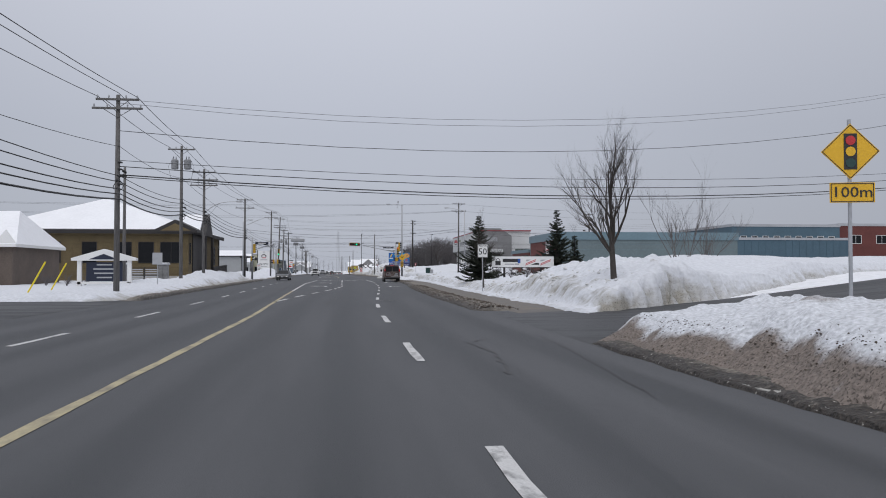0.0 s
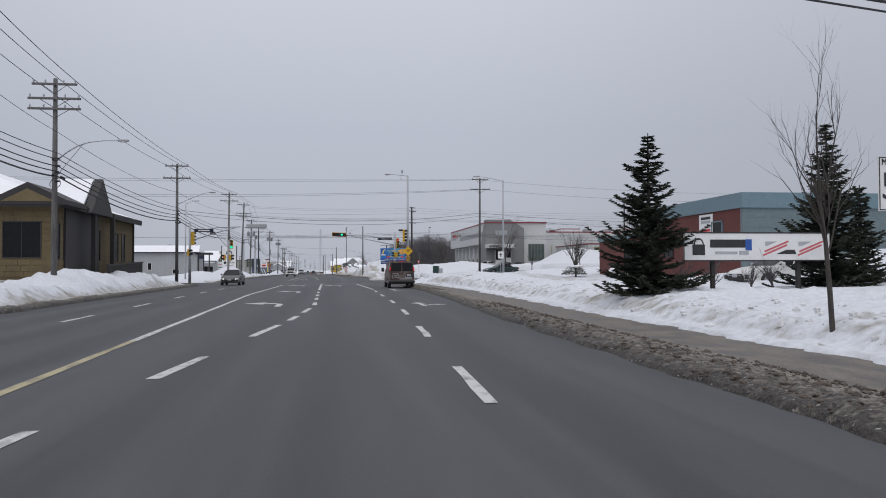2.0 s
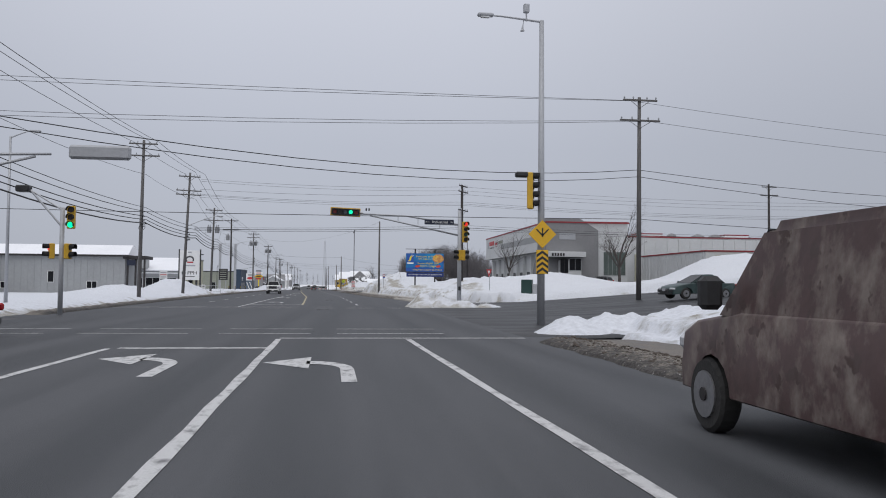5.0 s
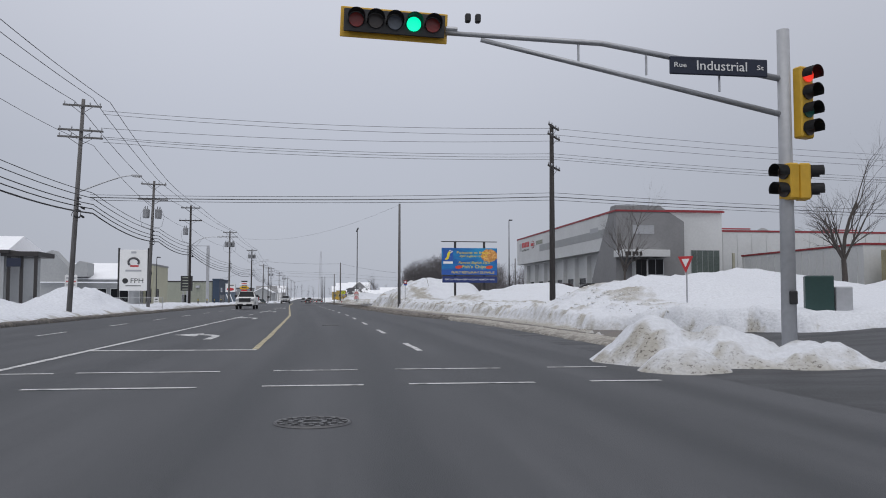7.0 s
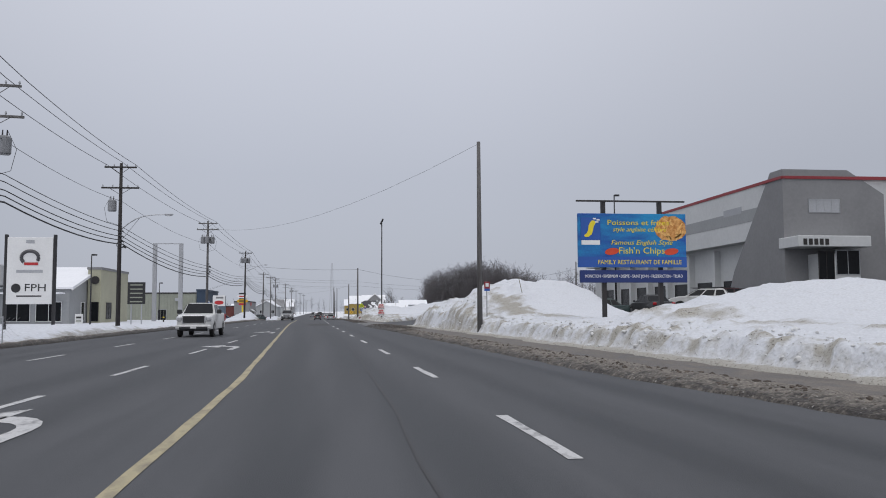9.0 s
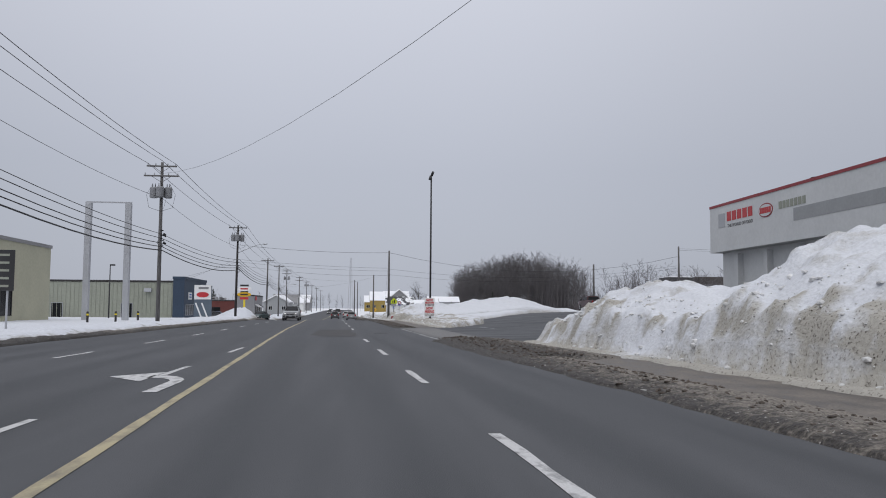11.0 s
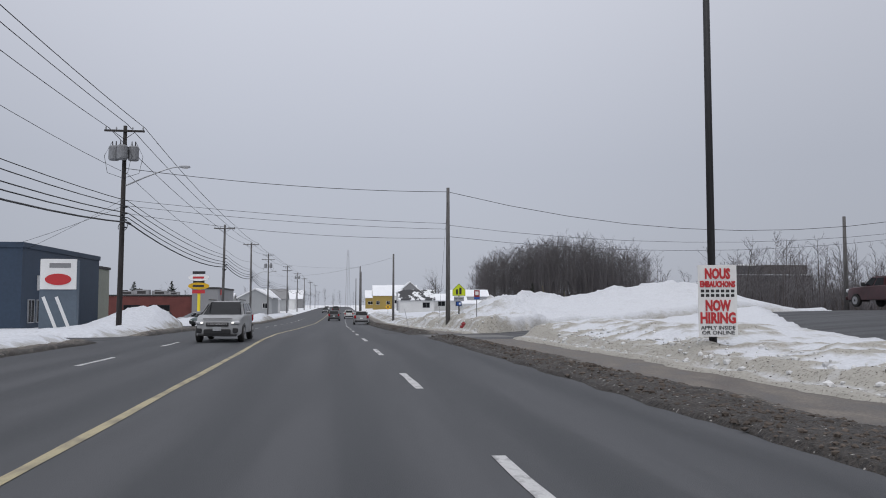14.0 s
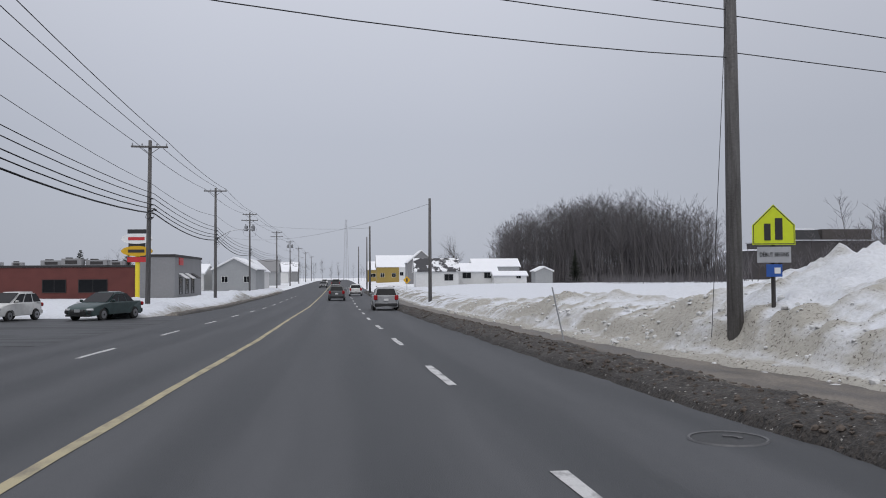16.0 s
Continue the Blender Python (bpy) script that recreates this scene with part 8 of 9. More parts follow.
for k in range(14):
    z0, z1 = k * 3.2, (k + 1) * 3.2
    f0, f1 = 2 - 1.4 * z0 / 46, 2 - 1.4 * z1 / 46
    tube(bm, [(-f0, -f0, z0), (f1, -f1, z1)], 0.1, 3)
part("lattice", bm, LGREY, p)


# ---- vehicles ----
def outline(top, L, zf, wheels, rw):
    """A closed side outline (y, z): along the top from tail to nose, back along the sill with the wheel arches."""
    pts = list(top)
    bottom = [(top[-1][0], zf)]
    for wy in sorted(wheels, reverse=True):
        for k in range(9):
            a = math.pi * k / 8
            bottom.append((wy + (rw + 0.06) * math.cos(a), max(zf, rw * 0.95 + (rw + 0.06) * math.sin(a))))
    bottom.append((top[0][0], zf))
    return pts + bottom


def body_mesh(poly, W, end_taper=0.1, L=4.5, belt=0.9):
    """The outline drawn out across the car, with rounded shoulders and slightly drawn-in ends."""
    bm = B()
    zc = sum(z for _, z in poly) / len(poly)
    rings = []
    for f, ins in ((-1, 0.09), (-0.97, 0.03), (-0.88, 0.0), (-0.55, 0.0), (0, 0.0), (0.55, 0.0), (0.88, 0.0), (0.97, 0.03), (1, 0.09)):
        ring = []
        for y, z in poly:
            k = 1 - end_taper * min(1, abs(y) / (L / 2)) ** 4
            lean = 1 - 0.05 * max(0, z - belt * 0.75)
            ring.append(bm.verts.new((f * W * k * lean, y * (1 - ins * 0.25) * (1 - 0.055 * abs(f) ** 3), z - (z - zc) * ins)))
        rings.append(ring)
    n = len(poly)
    for a, b in zip(rings, rings[1:]):
        for k in range(n):
            bm.faces.new((a[k], a[(k + 1) % n], b[(k + 1) % n], b[k]))
    e1, e2 = bm.faces.new(rings[0][::-1]), bm.faces.new(rings[-1])
    bmesh.ops.triangulate(bm, faces=[e1, e2])
    bmesh.ops.recalc_face_normals(bm, faces=bm.faces[:])
    return bm


def cabin(p, low, high, material, glass=True, rear_split=False, pillars=0.09, sides=True):
    """The greenhouse: low and high are (y back, y front, half width, z). Panes are set a little proud on each face."""
    (a0, a1, wa, za), (b0, b1, wb, zb) = low, high
    bm = B()
    lo = [bm.verts.new(q) for q in ((-wa, a0, za), (wa, a0, za), (wa, a1, za), (-wa, a1, za))]
    hi = [bm.verts.new(q) for q in ((-wb, b0, zb), (wb, b0, zb), (wb, b1, zb), (-wb, b1, zb))]
    for k in range(4):
        bm.faces.new((lo[k], lo[(k + 1) % 4], hi[(k + 1) % 4], hi[k]))
    bm.faces.new(hi)
    bmesh.ops.recalc_face_normals(bm, faces=bm.faces[:])
    bmesh.ops.bevel(bm, geom=[e for e in bm.edges if any(v in hi for v in e.verts)], offset=0.11, segments=4, affect="EDGES")
    part("cabin", bm, material, p, smooth="creased")
    L_, H_2 = [Vector(q) for q in ((-wa, a0, za), (wa, a0, za), (wa, a1, za), (-wa, a1, za))], [Vector(q) for q in ((-wb, b0, zb), (wb, b0, zb), (wb, b1, zb), (-wb, b1, zb))]

    def pane(name, k, u0, u1, v0=0.1, v1=0.82):
        q = [L_[k], L_[(k + 1) % 4], H_2[(k + 1) % 4], H_2[k]]
        f = lambda u, v: (q[0].lerp(q[1], u)).lerp(q[3].lerp(q[2], u), v)
        nrm = (q[1] - q[0]).cross(q[3] - q[0]).normalized()
        bm = B()
        c = [f(u0, v0), f(u1, v0), f(u1, v1), f(u0, v1)]
        out = [bm.verts.new(x + nrm * 0.012) for x in c]
        inn = [bm.verts.new(x - nrm * 0.01) for x in c]
        bm.faces.new(out)
        for j in range(4):
            bm.faces.new((out[(j + 1) % 4], out[j], inn[j], inn[(j + 1) % 4]))
        bmesh.ops.recalc_face_normals(bm, faces=bm.faces[:])
        part(name, bm, GLASS, p)

    if rear_split:
        pane("rear_window", 0, 0.06, 0.48)
        pane("rear_window", 0, 0.52, 0.94)
    else:
        pane("rear_window", 0, 0.08, 0.92)
    pane("windscreen", 2, 0.06, 0.94, 0.06, 0.92)
    if sides:
        for k in (1, 3):
            for u0, u1 in sides if isinstance(sides, tuple) else ((0.06, 0.34), (0.38, 0.66), (0.70, 0.94)):
                pane("side_window", k, u0, u1)


def wheel(p, x, y, r, w=0.22):
    bm = B()
    s = 1 if x > 0 else -1
    tube(bm, [(x - w / 2, y, r), (x - w / 2 + 0.03, y, r), (x + w / 2 - 0.03, y, r), (x + w / 2, y, r)], [r * 0.9, r, r, r * 0.9], 20)
    ty = part("tyre", bm, TYRE, p)
    bm = B()
    disc(bm, r * 0.62, (x + s * (w / 2 + 0.004), y, r), 18, 0.03, "X")
    rm = part("rim", bm, RIM, ty)
    bm = B()
    disc(bm, r * 0.18, (x + s * (w / 2 + 0.02), y, r), 10, 0.03, "X")
    part("hub", bm, DARKTRIM, ty)


def lamp(p, name, size, at_, material, rz=0):
    bm = B()
    box(bm, size, at_, rz, min(size) * 0.3)
    return part(name, bm, material, p)


def vehicle(kind_, label, m, color, lights=True, dirty=0.3, group=""):
    """A parked or waiting vehicle; its nose points to +y."""
    p = thing({"sedan": "car", "hatch": "car", "suv": "car", "pickup": "pickup_truck", "van": "cargo_van"}[kind_], label, {"pickup": "pickup truck", "van": "van"}.get(kind_, "car"), m, group)
    c = color
    if kind_ in ("sedan", "hatch", "suv"):
        L, W, rw = {"sedan": (4.5, 0.9, 0.32), "hatch": (3.6, 0.82, 0.29), "suv": (4.5, 0.92, 0.35)}[kind_]
        h = L / 2
        belt = {"sedan": 0.92, "hatch": 0.92, "suv": 1.05}[kind_]
        roof = {"sedan": 1.45, "hatch": 1.48, "suv": 1.6}[kind_]
        nose = {"sedan": 0.72, "hatch": 0.78, "suv": 0.9}[kind_]
        tail = {"sedan": belt + 0.03, "hatch": belt, "suv": belt}[kind_]
        wh = (-h + 0.85 + (0.05 if kind_ != "hatch" else -0.15), h - 0.9 + (0.0 if kind_ != "hatch" else 0.15))
        top = [(-h, 0.35), (-h - 0.0, 0.62), (-h + 0.04, tail - 0.06), (-h + 0.12, tail), (-0.5, belt), (h - 1.5, belt + 0.02), (h - 0.8, nose + 0.14), (h - 0.2, nose), (h - 0.04, nose - 0.12), (h, 0.5), (h - 0.02, 0.3)]
        part("body", body_mesh(outline(top, L, 0.24, wh, rw), W, 0.15, L, belt), c, p, smooth="creased")
        a1 = h - 1.25 if kind_ != "hatch" else h - 0.85
        back = {"sedan": -h + 0.75, "hatch": -h + 0.08, "suv": -h + 0.1}[kind_]
        broof = {"sedan": -h + 1.45, "hatch": -h + 0.5, "suv": -h + 0.45}[kind_]
        cabin(p, (back, a1, W * 0.93, belt - 0.02), (broof, a1 - 1.05, W * 0.70, roof), c, True, False)
        zl = belt - 0.13
        for s in (-1, 1):
            lamp(p, "tail_lamp", (0.26, 0.14, 0.2 if kind_ != "suv" else 0.34), (s * (W - 0.2), -h + 0.07, zl), TAIL)
            lamp(p, "head_lamp", (0.34, 0.24, 0.13), (s * (W - 0.27), h - 0.17, nose - 0.14), HEAD, -s * 22)
            if lights:
                lamp(p, "lit_bulb", (0.1, 0.05, 0.07), (s * (W - 0.34), h - 0.03, nose - 0.14), HEAD_ON)
            lamp(p, "fog_lamp_recess", (0.2, 0.08, 0.17), (s * (W - 0.24), h - 0.05, 0.47), BLACK)
            lamp(p, "mirror", (0.18, 0.1, 0.13), (s * (W + 0.06), a1 - 0.35, belt + 0.08), c)
        lamp(p, "grille", (W * 0.92, 0.06, 0.15), (0, h - 0.02, nose - 0.2), BLACK)
        lamp(p, "grille_bar", (W * 0.8, 0.04, 0.025), (0, h + 0.005, nose - 0.19), CHROME)
        lamp(p, "air_intake", (W * 1.1, 0.09, 0.2), (0, h - 0.03, 0.42), BLACK)
        lamp(p, "front_skirt", (W * 1.6, 0.12, 0.1), (0, h - 0.06, 0.29), BLACK)
        lamp(p, "number_plate", (0.32, 0.02, 0.15), (0, h + 0.025, 0.53), LGREY)
        lamp(p, "rear_bumper", (W * 1.7, 0.14, 0.22), (0, -h + 0.05, 0.42), BLACK if kind_ == "suv" else c)
        lamp(p, "number_plate", (0.32, 0.02, 0.15), (0, -h - 0.03, zl - 0.16), WHITE)
        if kind_ == "suv":
            lamp(p, "bonnet_guard", (W * 1.2, 0.07, 0.035), (0, h - 0.12, nose + 0.01), BLACK)
            for s in (-1, 1):
                bm = B()
                box(bm, (0.04, 1.8, 0.04), (s * W * 0.66, -0.4, roof + 0.05))
                part("roof_rail", bm, BLACK, p)
        tw = W - 0.12
    elif kind_ == "pickup":
        L, W, rw = 5.7, 1.0, 0.41
        h = L / 2
        wh = (-h + 1.15, h - 0.95)
        top = [(-h, 0.55), (-h, 1.2), (-h + 0.05, 1.32), (-0.75, 1.32), (h - 1.6, 1.28), (h - 0.5, 1.22), (h - 0.12, 1.16), (h - 0.02, 1.0), (h, 0.6), (h - 0.03, 0.45)]
        part("body", body_mesh(outline(top, L, 0.42, wh, rw), W, 0.07, L, 1.2), c, p, smooth="creased")
        cabin(p, (-0.85, 1.35, W * 0.93, 1.26), (-0.6, 0.55, W * 0.74, 1.9), c, True, False, sides=((0.08, 0.46), (0.52, 0.92)))
        bm = B()
        box(bm, (1.6, 1.75, 0.1), (0, -h + 1.1, 1.335))
        part("bed", bm, BLACK, p)
        lamp(p, "grille_frame", (1.24, 0.08, 0.46), (0, h - 0.03, 0.97), CHROME)
        lamp(p, "grille", (1.12, 0.08, 0.36), (0, h - 0.005, 0.97), BLACK)
        lamp(p, "lower_intake", (1.5, 0.06, 0.14), (0, h + 0.07, 0.5), BLACK)
        lamp(p, "front_bumper", (1.9, 0.2, 0.24), (0, h - 0.02, 0.56), c)
        lamp(p, "air_dam", (1.5, 0.1, 0.16), (0, h - 0.04, 0.42), BLACK)
        lamp(p, "rear_bumper", (1.85, 0.2, 0.2), (0, -h - 0.02, 0.6), CHROME)
        lamp(p, "number_plate", (0.32, 0.03, 0.15), (0, h + 0.09, 0.55), WHITE)
        for s in (-1, 1):
            lamp(p, "head_lamp", (0.3, 0.2, 0.24), (s * 0.79, h - 0.09, 1.02), HEAD)
            lamp(p, "tail_lamp", (0.14, 0.12, 0.42), (s * 0.9, -h + 0.04, 1.05), TAIL)
            lamp(p, "mirror", (0.26, 0.14, 0.24), (s * 1.1, 0.95, 1.4), BLACK)
        tw = W - 0.13
    else:  # van
        L, W, rw = 5.6, 1.0, 0.38
        h = L / 2
        wh = (-h + 1.2, h - 0.85)
        top = [(-h, 0.5), (-h, 0.95), (-h + 0.02, 1.2), (-1.0, 1.24), (h - 1.5, 1.24), (h - 0.45, 1.12), (h - 0.08, 0.98), (h, 0.6), (h - 0.02, 0.42)]
        part("body", body_mesh(outline(top, L, 0.38, wh, rw), W, 0.05, L, 1.2), c, p, smooth="creased")
        cabin(p, (-h + 0.01, h - 1.0, W * 0.965, 1.18), (-h + 0.14, h - 1.75, W * 0.83, 2.06), c, True, True, sides=((0.72, 0.93),))
        lamp(p, "rear_bumper", (1.96, 0.2, 0.2), (0, -h - 0.06, 0.5), BLACK)
        lamp(p, "grille", (1.3, 0.08, 0.3), (0, h - 0.02, 0.8), BLACK)
        for s in (-1, 1):
            lamp(p, "tail_lamp", (0.10, 0.09, 0.28), (s * (W - 0.115), -h + 0.075, 1.44), TAIL_ON)
            lamp(p, "head_lamp", (0.3, 0.2, 0.2), (s * 0.76, h - 0.1, 0.86), HEAD)
            lamp(p, "mirror", (0.22, 0.16, 0.32), (s * 1.16, h - 1.35, 1.4), BLACK)
        lamp(p, "brake_lamp", (0.34, 0.05, 0.04), (0, -h + 0.12, 2.02), TAIL_ON)
        lamp(p, "plate_recess", (0.46, 0.03, 0.26), (0.52, -h - 0.012, 0.98), BLACK)
        lamp(p, "number_plate", (0.3, 0.02, 0.14), (0.52, -h - 0.03, 0.98), LGREY)
        bm = B()
        for a, b in (((-0.72, 0.78), (-0.66, 1.12)), ((-0.66, 1.12), (-0.28, 1.12)), ((-0.28, 1.12), (-0.2, 0.8)), ((-0.2, 0.8), (-0.72, 0.76)), ((-0.58, 1.0), (-0.5, 0.86)), ((-0.5, 0.86), (-0.36, 1.04)), ((-0.45, 0.94), (-0.28, 0.94))):
            tube(bm, [(a[0], -h - 0.006, a[1]), (b[0], -h - 0.006, b[1])], 0.016, 4)
        part("outline_mark", bm, LGREY, p, "pale outline drawing on the rear doors")
        lamp(p, "print_bar", (0.95, 0.012, 0.06), (0.3, -h - 0.008, 0.7), LGREY)
        lamp(p, "print_bar", (0.5, 0.012, 0.09), (0.5, -h - 0.008, 0.82), LGREY)
        bm = B()
        box(bm, (0.02, 0.02, 1.5), (0, -h + 0.0, 1.25))
        part("door_gap", bm, BLACK, p)
        bm = B()
        box(bm, (1.5, 0.5, 0.2), (0, -h + 0.5, 0.42))
        part("underbody", bm, BLACK, p)
        tw = W - 0.13
    for s in (-1, 1):
        for wy in wh:
            wheel(p, s * tw, wy, rw)
    return p


SILVER = paint("salt_grey_silver_paint", (0.31, 0.315, 0.325), 0.22)
DKGREY = paint("salt_dusted_dark_grey_paint", (0.085, 0.088, 0.092), 0.35)
BLKCAR = paint("salt_dusted_black_paint", (0.035, 0.036, 0.038), 0.45)
WHTCAR = paint("salt_dusted_white_paint", (0.62, 0.62, 0.61), 0.15)
REDCAR = paint("dull_red_paint", (0.045, 0.008, 0.011), 0.3)
BLUCAR = paint("dark_blue_paint", (0.02, 0.03, 0.075), 0.3)
GRNCAR = paint("dark_teal_paint", (0.035, 0.06, 0.06), 0.3)
VANPAINT = mixed("brown_wrapped_van", (0.075, 0.040, 0.037), (0.21, 0.175, 0.155), 2.4, 0.46, 0.66, (0.5, 0.75), (0.8, 1.4, 1), 0.1, 8.0, ((0.06, 0.035, 0.03), 5.0, 0.6))
vehicle("van", "dirty brown cargo van with a pale drawing on its rear doors", at(7.45, 96.3), VANPAINT)
vehicle("suv", "dirty silver sport utility car seen from behind in the kerb lane", at(0.5, 346), SILVER)
vehicle("suv", "dark grey car in the inner lane far ahead", at(-3.0, 376), DKGREY)
vehicle("suv", "white car in the kerb lane far ahead", at(-1.0, 398), WHTCAR)
vehicle("pickup", "white pickup truck coming towards the junction", at(-4.9, 210.3, 0, 180), WHTCAR)
vehicle("suv", "silver wagon with lit headlights coming the other way", at(-5.1, 287.6, 0, 180), SILVER)
vehicle("sedan", "dark grey hatchback with lit headlights waiting by the junction", at(-5.6, 110.5, 0, 178), DKGREY)
vehicle("sedan", "dark car far down the road", at(-7.2, 470, 0, 180), DKGREY)
vehicle("suv", "white car far down the road", at(-8.4, 520, 0, 180), WHTCAR)
vehicle("pickup", "dark truck far down the road", at(-4.6, 470), BLKCAR)
vehicle("sedan", "black sedan parked at the coffee shop exit", at(-13.4, 333.5, 0, 160), GRNCAR, False)
vehicle("hatch", "small white hatchback parked on wet asphalt", at(-17.6, 333, 0, 165), WHTCAR, False)
vehicle("sedan", "dark car parked behind the white hatchback", at(-21.3, 335, 0, 165), BLKCAR, False)
vehicle("sedan", "silver car parked near the coffee shop", at(-17.5, 349, 0, 120), SILVER, False)
vehicle("sedan", "dark car parked by the blue shop", at(-21, 338, 0, 90), BLUCAR, False)
vehicle("pickup", "dark red pickup truck crossing the yard", at(29.3, 299.5, 0.2, 4), REDCAR, False)
vehicle("pickup", "dark blue pickup truck parked on the yard", at(36, 279, 0, -85), BLUCAR, False)
for x, y, rz, k, col, lb in ((19.9, 220, 80, "sedan", GRNCAR, "dark teal sedan parked behind the billboard"), (22.4, 217.4, 4, "sedan", BLKCAR, "black sedan parked behind the billboard"), (26.0, 218, 60, "suv", WHTCAR, "white sport utility car parked behind the billboard"), (39.2, 211, 40, "suv", BLKCAR, "black sport utility car parked by the plant"), (42.6, 212, 40, "suv", DKGREY, "dark grey sport utility car parked by the plant"), (35.4, 208, -60, "pickup", WHTCAR, "white pickup truck parked by the plant"), (31.4, 209, 75, "sedan", SILVER, "grey sedan parked by the plant"), (29, 222, 90, "suv", REDCAR, "red sport utility car parked by the plant"), (33.5, 226, 90, "suv", BLKCAR, "black sport utility car parked near the plant wall"), (44, 181, 70, "sedan", BLKCAR, "black car parked behind the snow heap"), (50, 184, 70, "suv", DKGREY, "dark car parked behind the snow heap"),
                                (19.5, 66.5, 100, "sedan", WHTCAR, "white car half hidden behind shrubs"), (22.7, 134, 100, "sedan", GRNCAR, "dark green sedan waiting on the side street"), (58, 300, 90, "sedan", DKGREY, "dark car at the edge of the yard"), (64, 312, 90, "suv", BLUCAR, "dark blue car at the edge of the yard")):
    vehicle(k, lb, at(x, y, 0, rz), col, False, group="parked cars")


# ---- trees and shrubs ----
def limb(bm, p, d, length, r, rng, depth, tips, seg=5, droop=0.0, spread=0.6, bits=3):
    """A limb of a few bent pieces that forks into smaller ones."""
    pts, rad = [p.copy()], [r]
    for k in range(bits):
        d = (d + Vector((rng.gauss(0, 0.12), rng.gauss(0, 0.12), rng.gauss(0.03 - droop, 0.06)))).normalized()
        p = p + d * (length / bits)
        pts.append(p.copy())
        rad.append(r * (1 - 0.72 * (k + 1) / bits) if depth == 0 else r * (1 - 0.4 * (k + 1) / bits))
    tube(bm, pts, rad, max(3, seg), False)
    if depth:
        for k in range(rng.choice((3, 4, 4, 5)) if depth > 1 else rng.choice((3, 4, 5))):
            i = rng.randint(1, bits)
            a = rng.uniform(0, 6.283)
            side = d.orthogonal().normalized()
            side.rotate(Matrix.Rotation(a, 3, d))
            nd = (d * rng.uniform(0.75, 1.1) + side * rng.uniform(spread * 0.6, spread * 1.3) + Vector((0, 0, 0.15))).normalized()
            limb(bm, pts[i], nd, length * rng.uniform(0.5, 0.78), rad[i] * rng.uniform(0.45, 0.65), rng, depth - 1, tips, seg - 1, droop, spread, bits)


def bare_tree(x, y, h, label, seed, r=0.16, fork=0.35, depth=4, spread=0.6, bark=None, z=0.0, stems=1, name="bare_tree"):
    rng = random.Random(seed)
    p = thing(name, label, "tree" if name == "bare_tree" else "shrub", at(x, y, z))
    for s in range(stems):
        bm = B()
        lean = Vector((rng.gauss(0, 0.05 if stems == 1 else 0.3), rng.gauss(0, 0.05 if stems == 1 else 0.3), 1)).normalized()
        t = lean * h * fork
        tube(bm, [(0, 0, -0.4), t * 0.5, t], [r * 1.15, r, r * 0.8], 8, False)
        part("trunk", bm, bark or BARK, p, smooth=True)
        bm = B()
        for k in range(6 if stems == 1 else 3):
            a = 6.283 * k / 6 + rng.uniform(-0.4, 0.4)
            d = Vector((math.cos(a) * spread, math.sin(a) * spread, rng.uniform(0.7, 1.25))).normalized()
            limb(bm, t * rng.uniform(0.8, 1.0), d, h * (1 - fork) * rng.uniform(0.42, 0.55), r * 0.45, rng, depth - 1, None, 5, 0, spread)
        limb(bm, t, lean, h * (1 - fork) * 0.62, r * 0.72, rng, depth, None, 6, 0, spread)
        part("crown", bm, bark or BARK, p)
    return p


bare_tree(11.2, 27.5, 5.4 * U, "bare young maple with upswept branches in a snow bank", 33, 0.12, 0.40, 5, 0.36)
bare_tree(10.3, 48.8, 4.3 * U, "thin bare sapling beside the speed sign", 12, 0.045, 0.4, 3, 0.4)
bare_tree(31, 170, 7.2 * U, "bare spreading tree behind the snow heap", 13, 0.17, 0.3, 4, 0.65)
bare_tree(22.1, 180.5, 6.5 * U, "bare slim tree in the snow before the plant", 14, 0.09, 0.36, 4, 0.5)
bare_tree(42, 143, 6.6 * U, "bare round-crowned tree by the side street", 15, 0.15, 0.3, 5, 0.7)
bare_tree(33.5, 120, 3.6, "small bare sapling standing in deep snow", 16, 0.05, 0.4, 3, 0.5)
bare_tree(27.5, 118, 3.4, "small bare sapling standing in deep snow", 17, 0.05, 0.4, 3, 0.5)
bare_tree(23.5, 122, 2.8, "small bare sapling standing in deep snow", 18, 0.05, 0.4, 3, 0.5)
bare_tree(18.5, 89.8, 2.9 * U, "bare many-stemmed shrub in the snow", 19, 0.05, 0.2, 3, 0.4, None, 0.6, 4, "bare_shrub")
bare_tree(23.5, 51.6, 5.9 * U, "bare many-stemmed tree behind the snow heap", 20, 0.05, 0.2, 3, 0.34, PALEBARK, 0, 3)
bare_tree(25.7, 53, 4.6 * U, "bare many-stemmed tree behind the snow heap", 21, 0.045, 0.2, 3, 0.36, PALEBARK, 0, 3)
bare_tree(21.5, 478, 9.5 * U, "tall bare tree beyond the mobile homes", 22, 0.2, 0.3, 4, 0.6)
bare_tree(-33, 408, 6 * U, "bare tree behind the coffee shop", 23, 0.15, 0.3, 4, 0.6)
for k, (x, y, h) in enumerate(((13.4, 61.5, 1.2), (14.4, 61.6, 1.3), (15.6, 61.4, 1.0), (16.4, 61.5, 1.1), (12.8, 62.2, 1.0))):
    bare_tree(x, y, h, "low twiggy shrub dusted with snow behind the board", 30 + k, 0.03, 0.2, 3, 0.7, TWIG, 0.35, 3, "bare_shrub")
for k, (x, y, h) in enumerate(((-16, 62, 1.0), (-14.5, 64, 0.9), (-17.6, 63, 1.0), (-19.5, 64.5, 1.1))):
    bare_tree(x, y, h, "low reddish shrub in the snow before the brown house", 40 + k, 0.03, 0.2, 3, 0.8, TWIG, 0.1, 3, "bare_shrub")


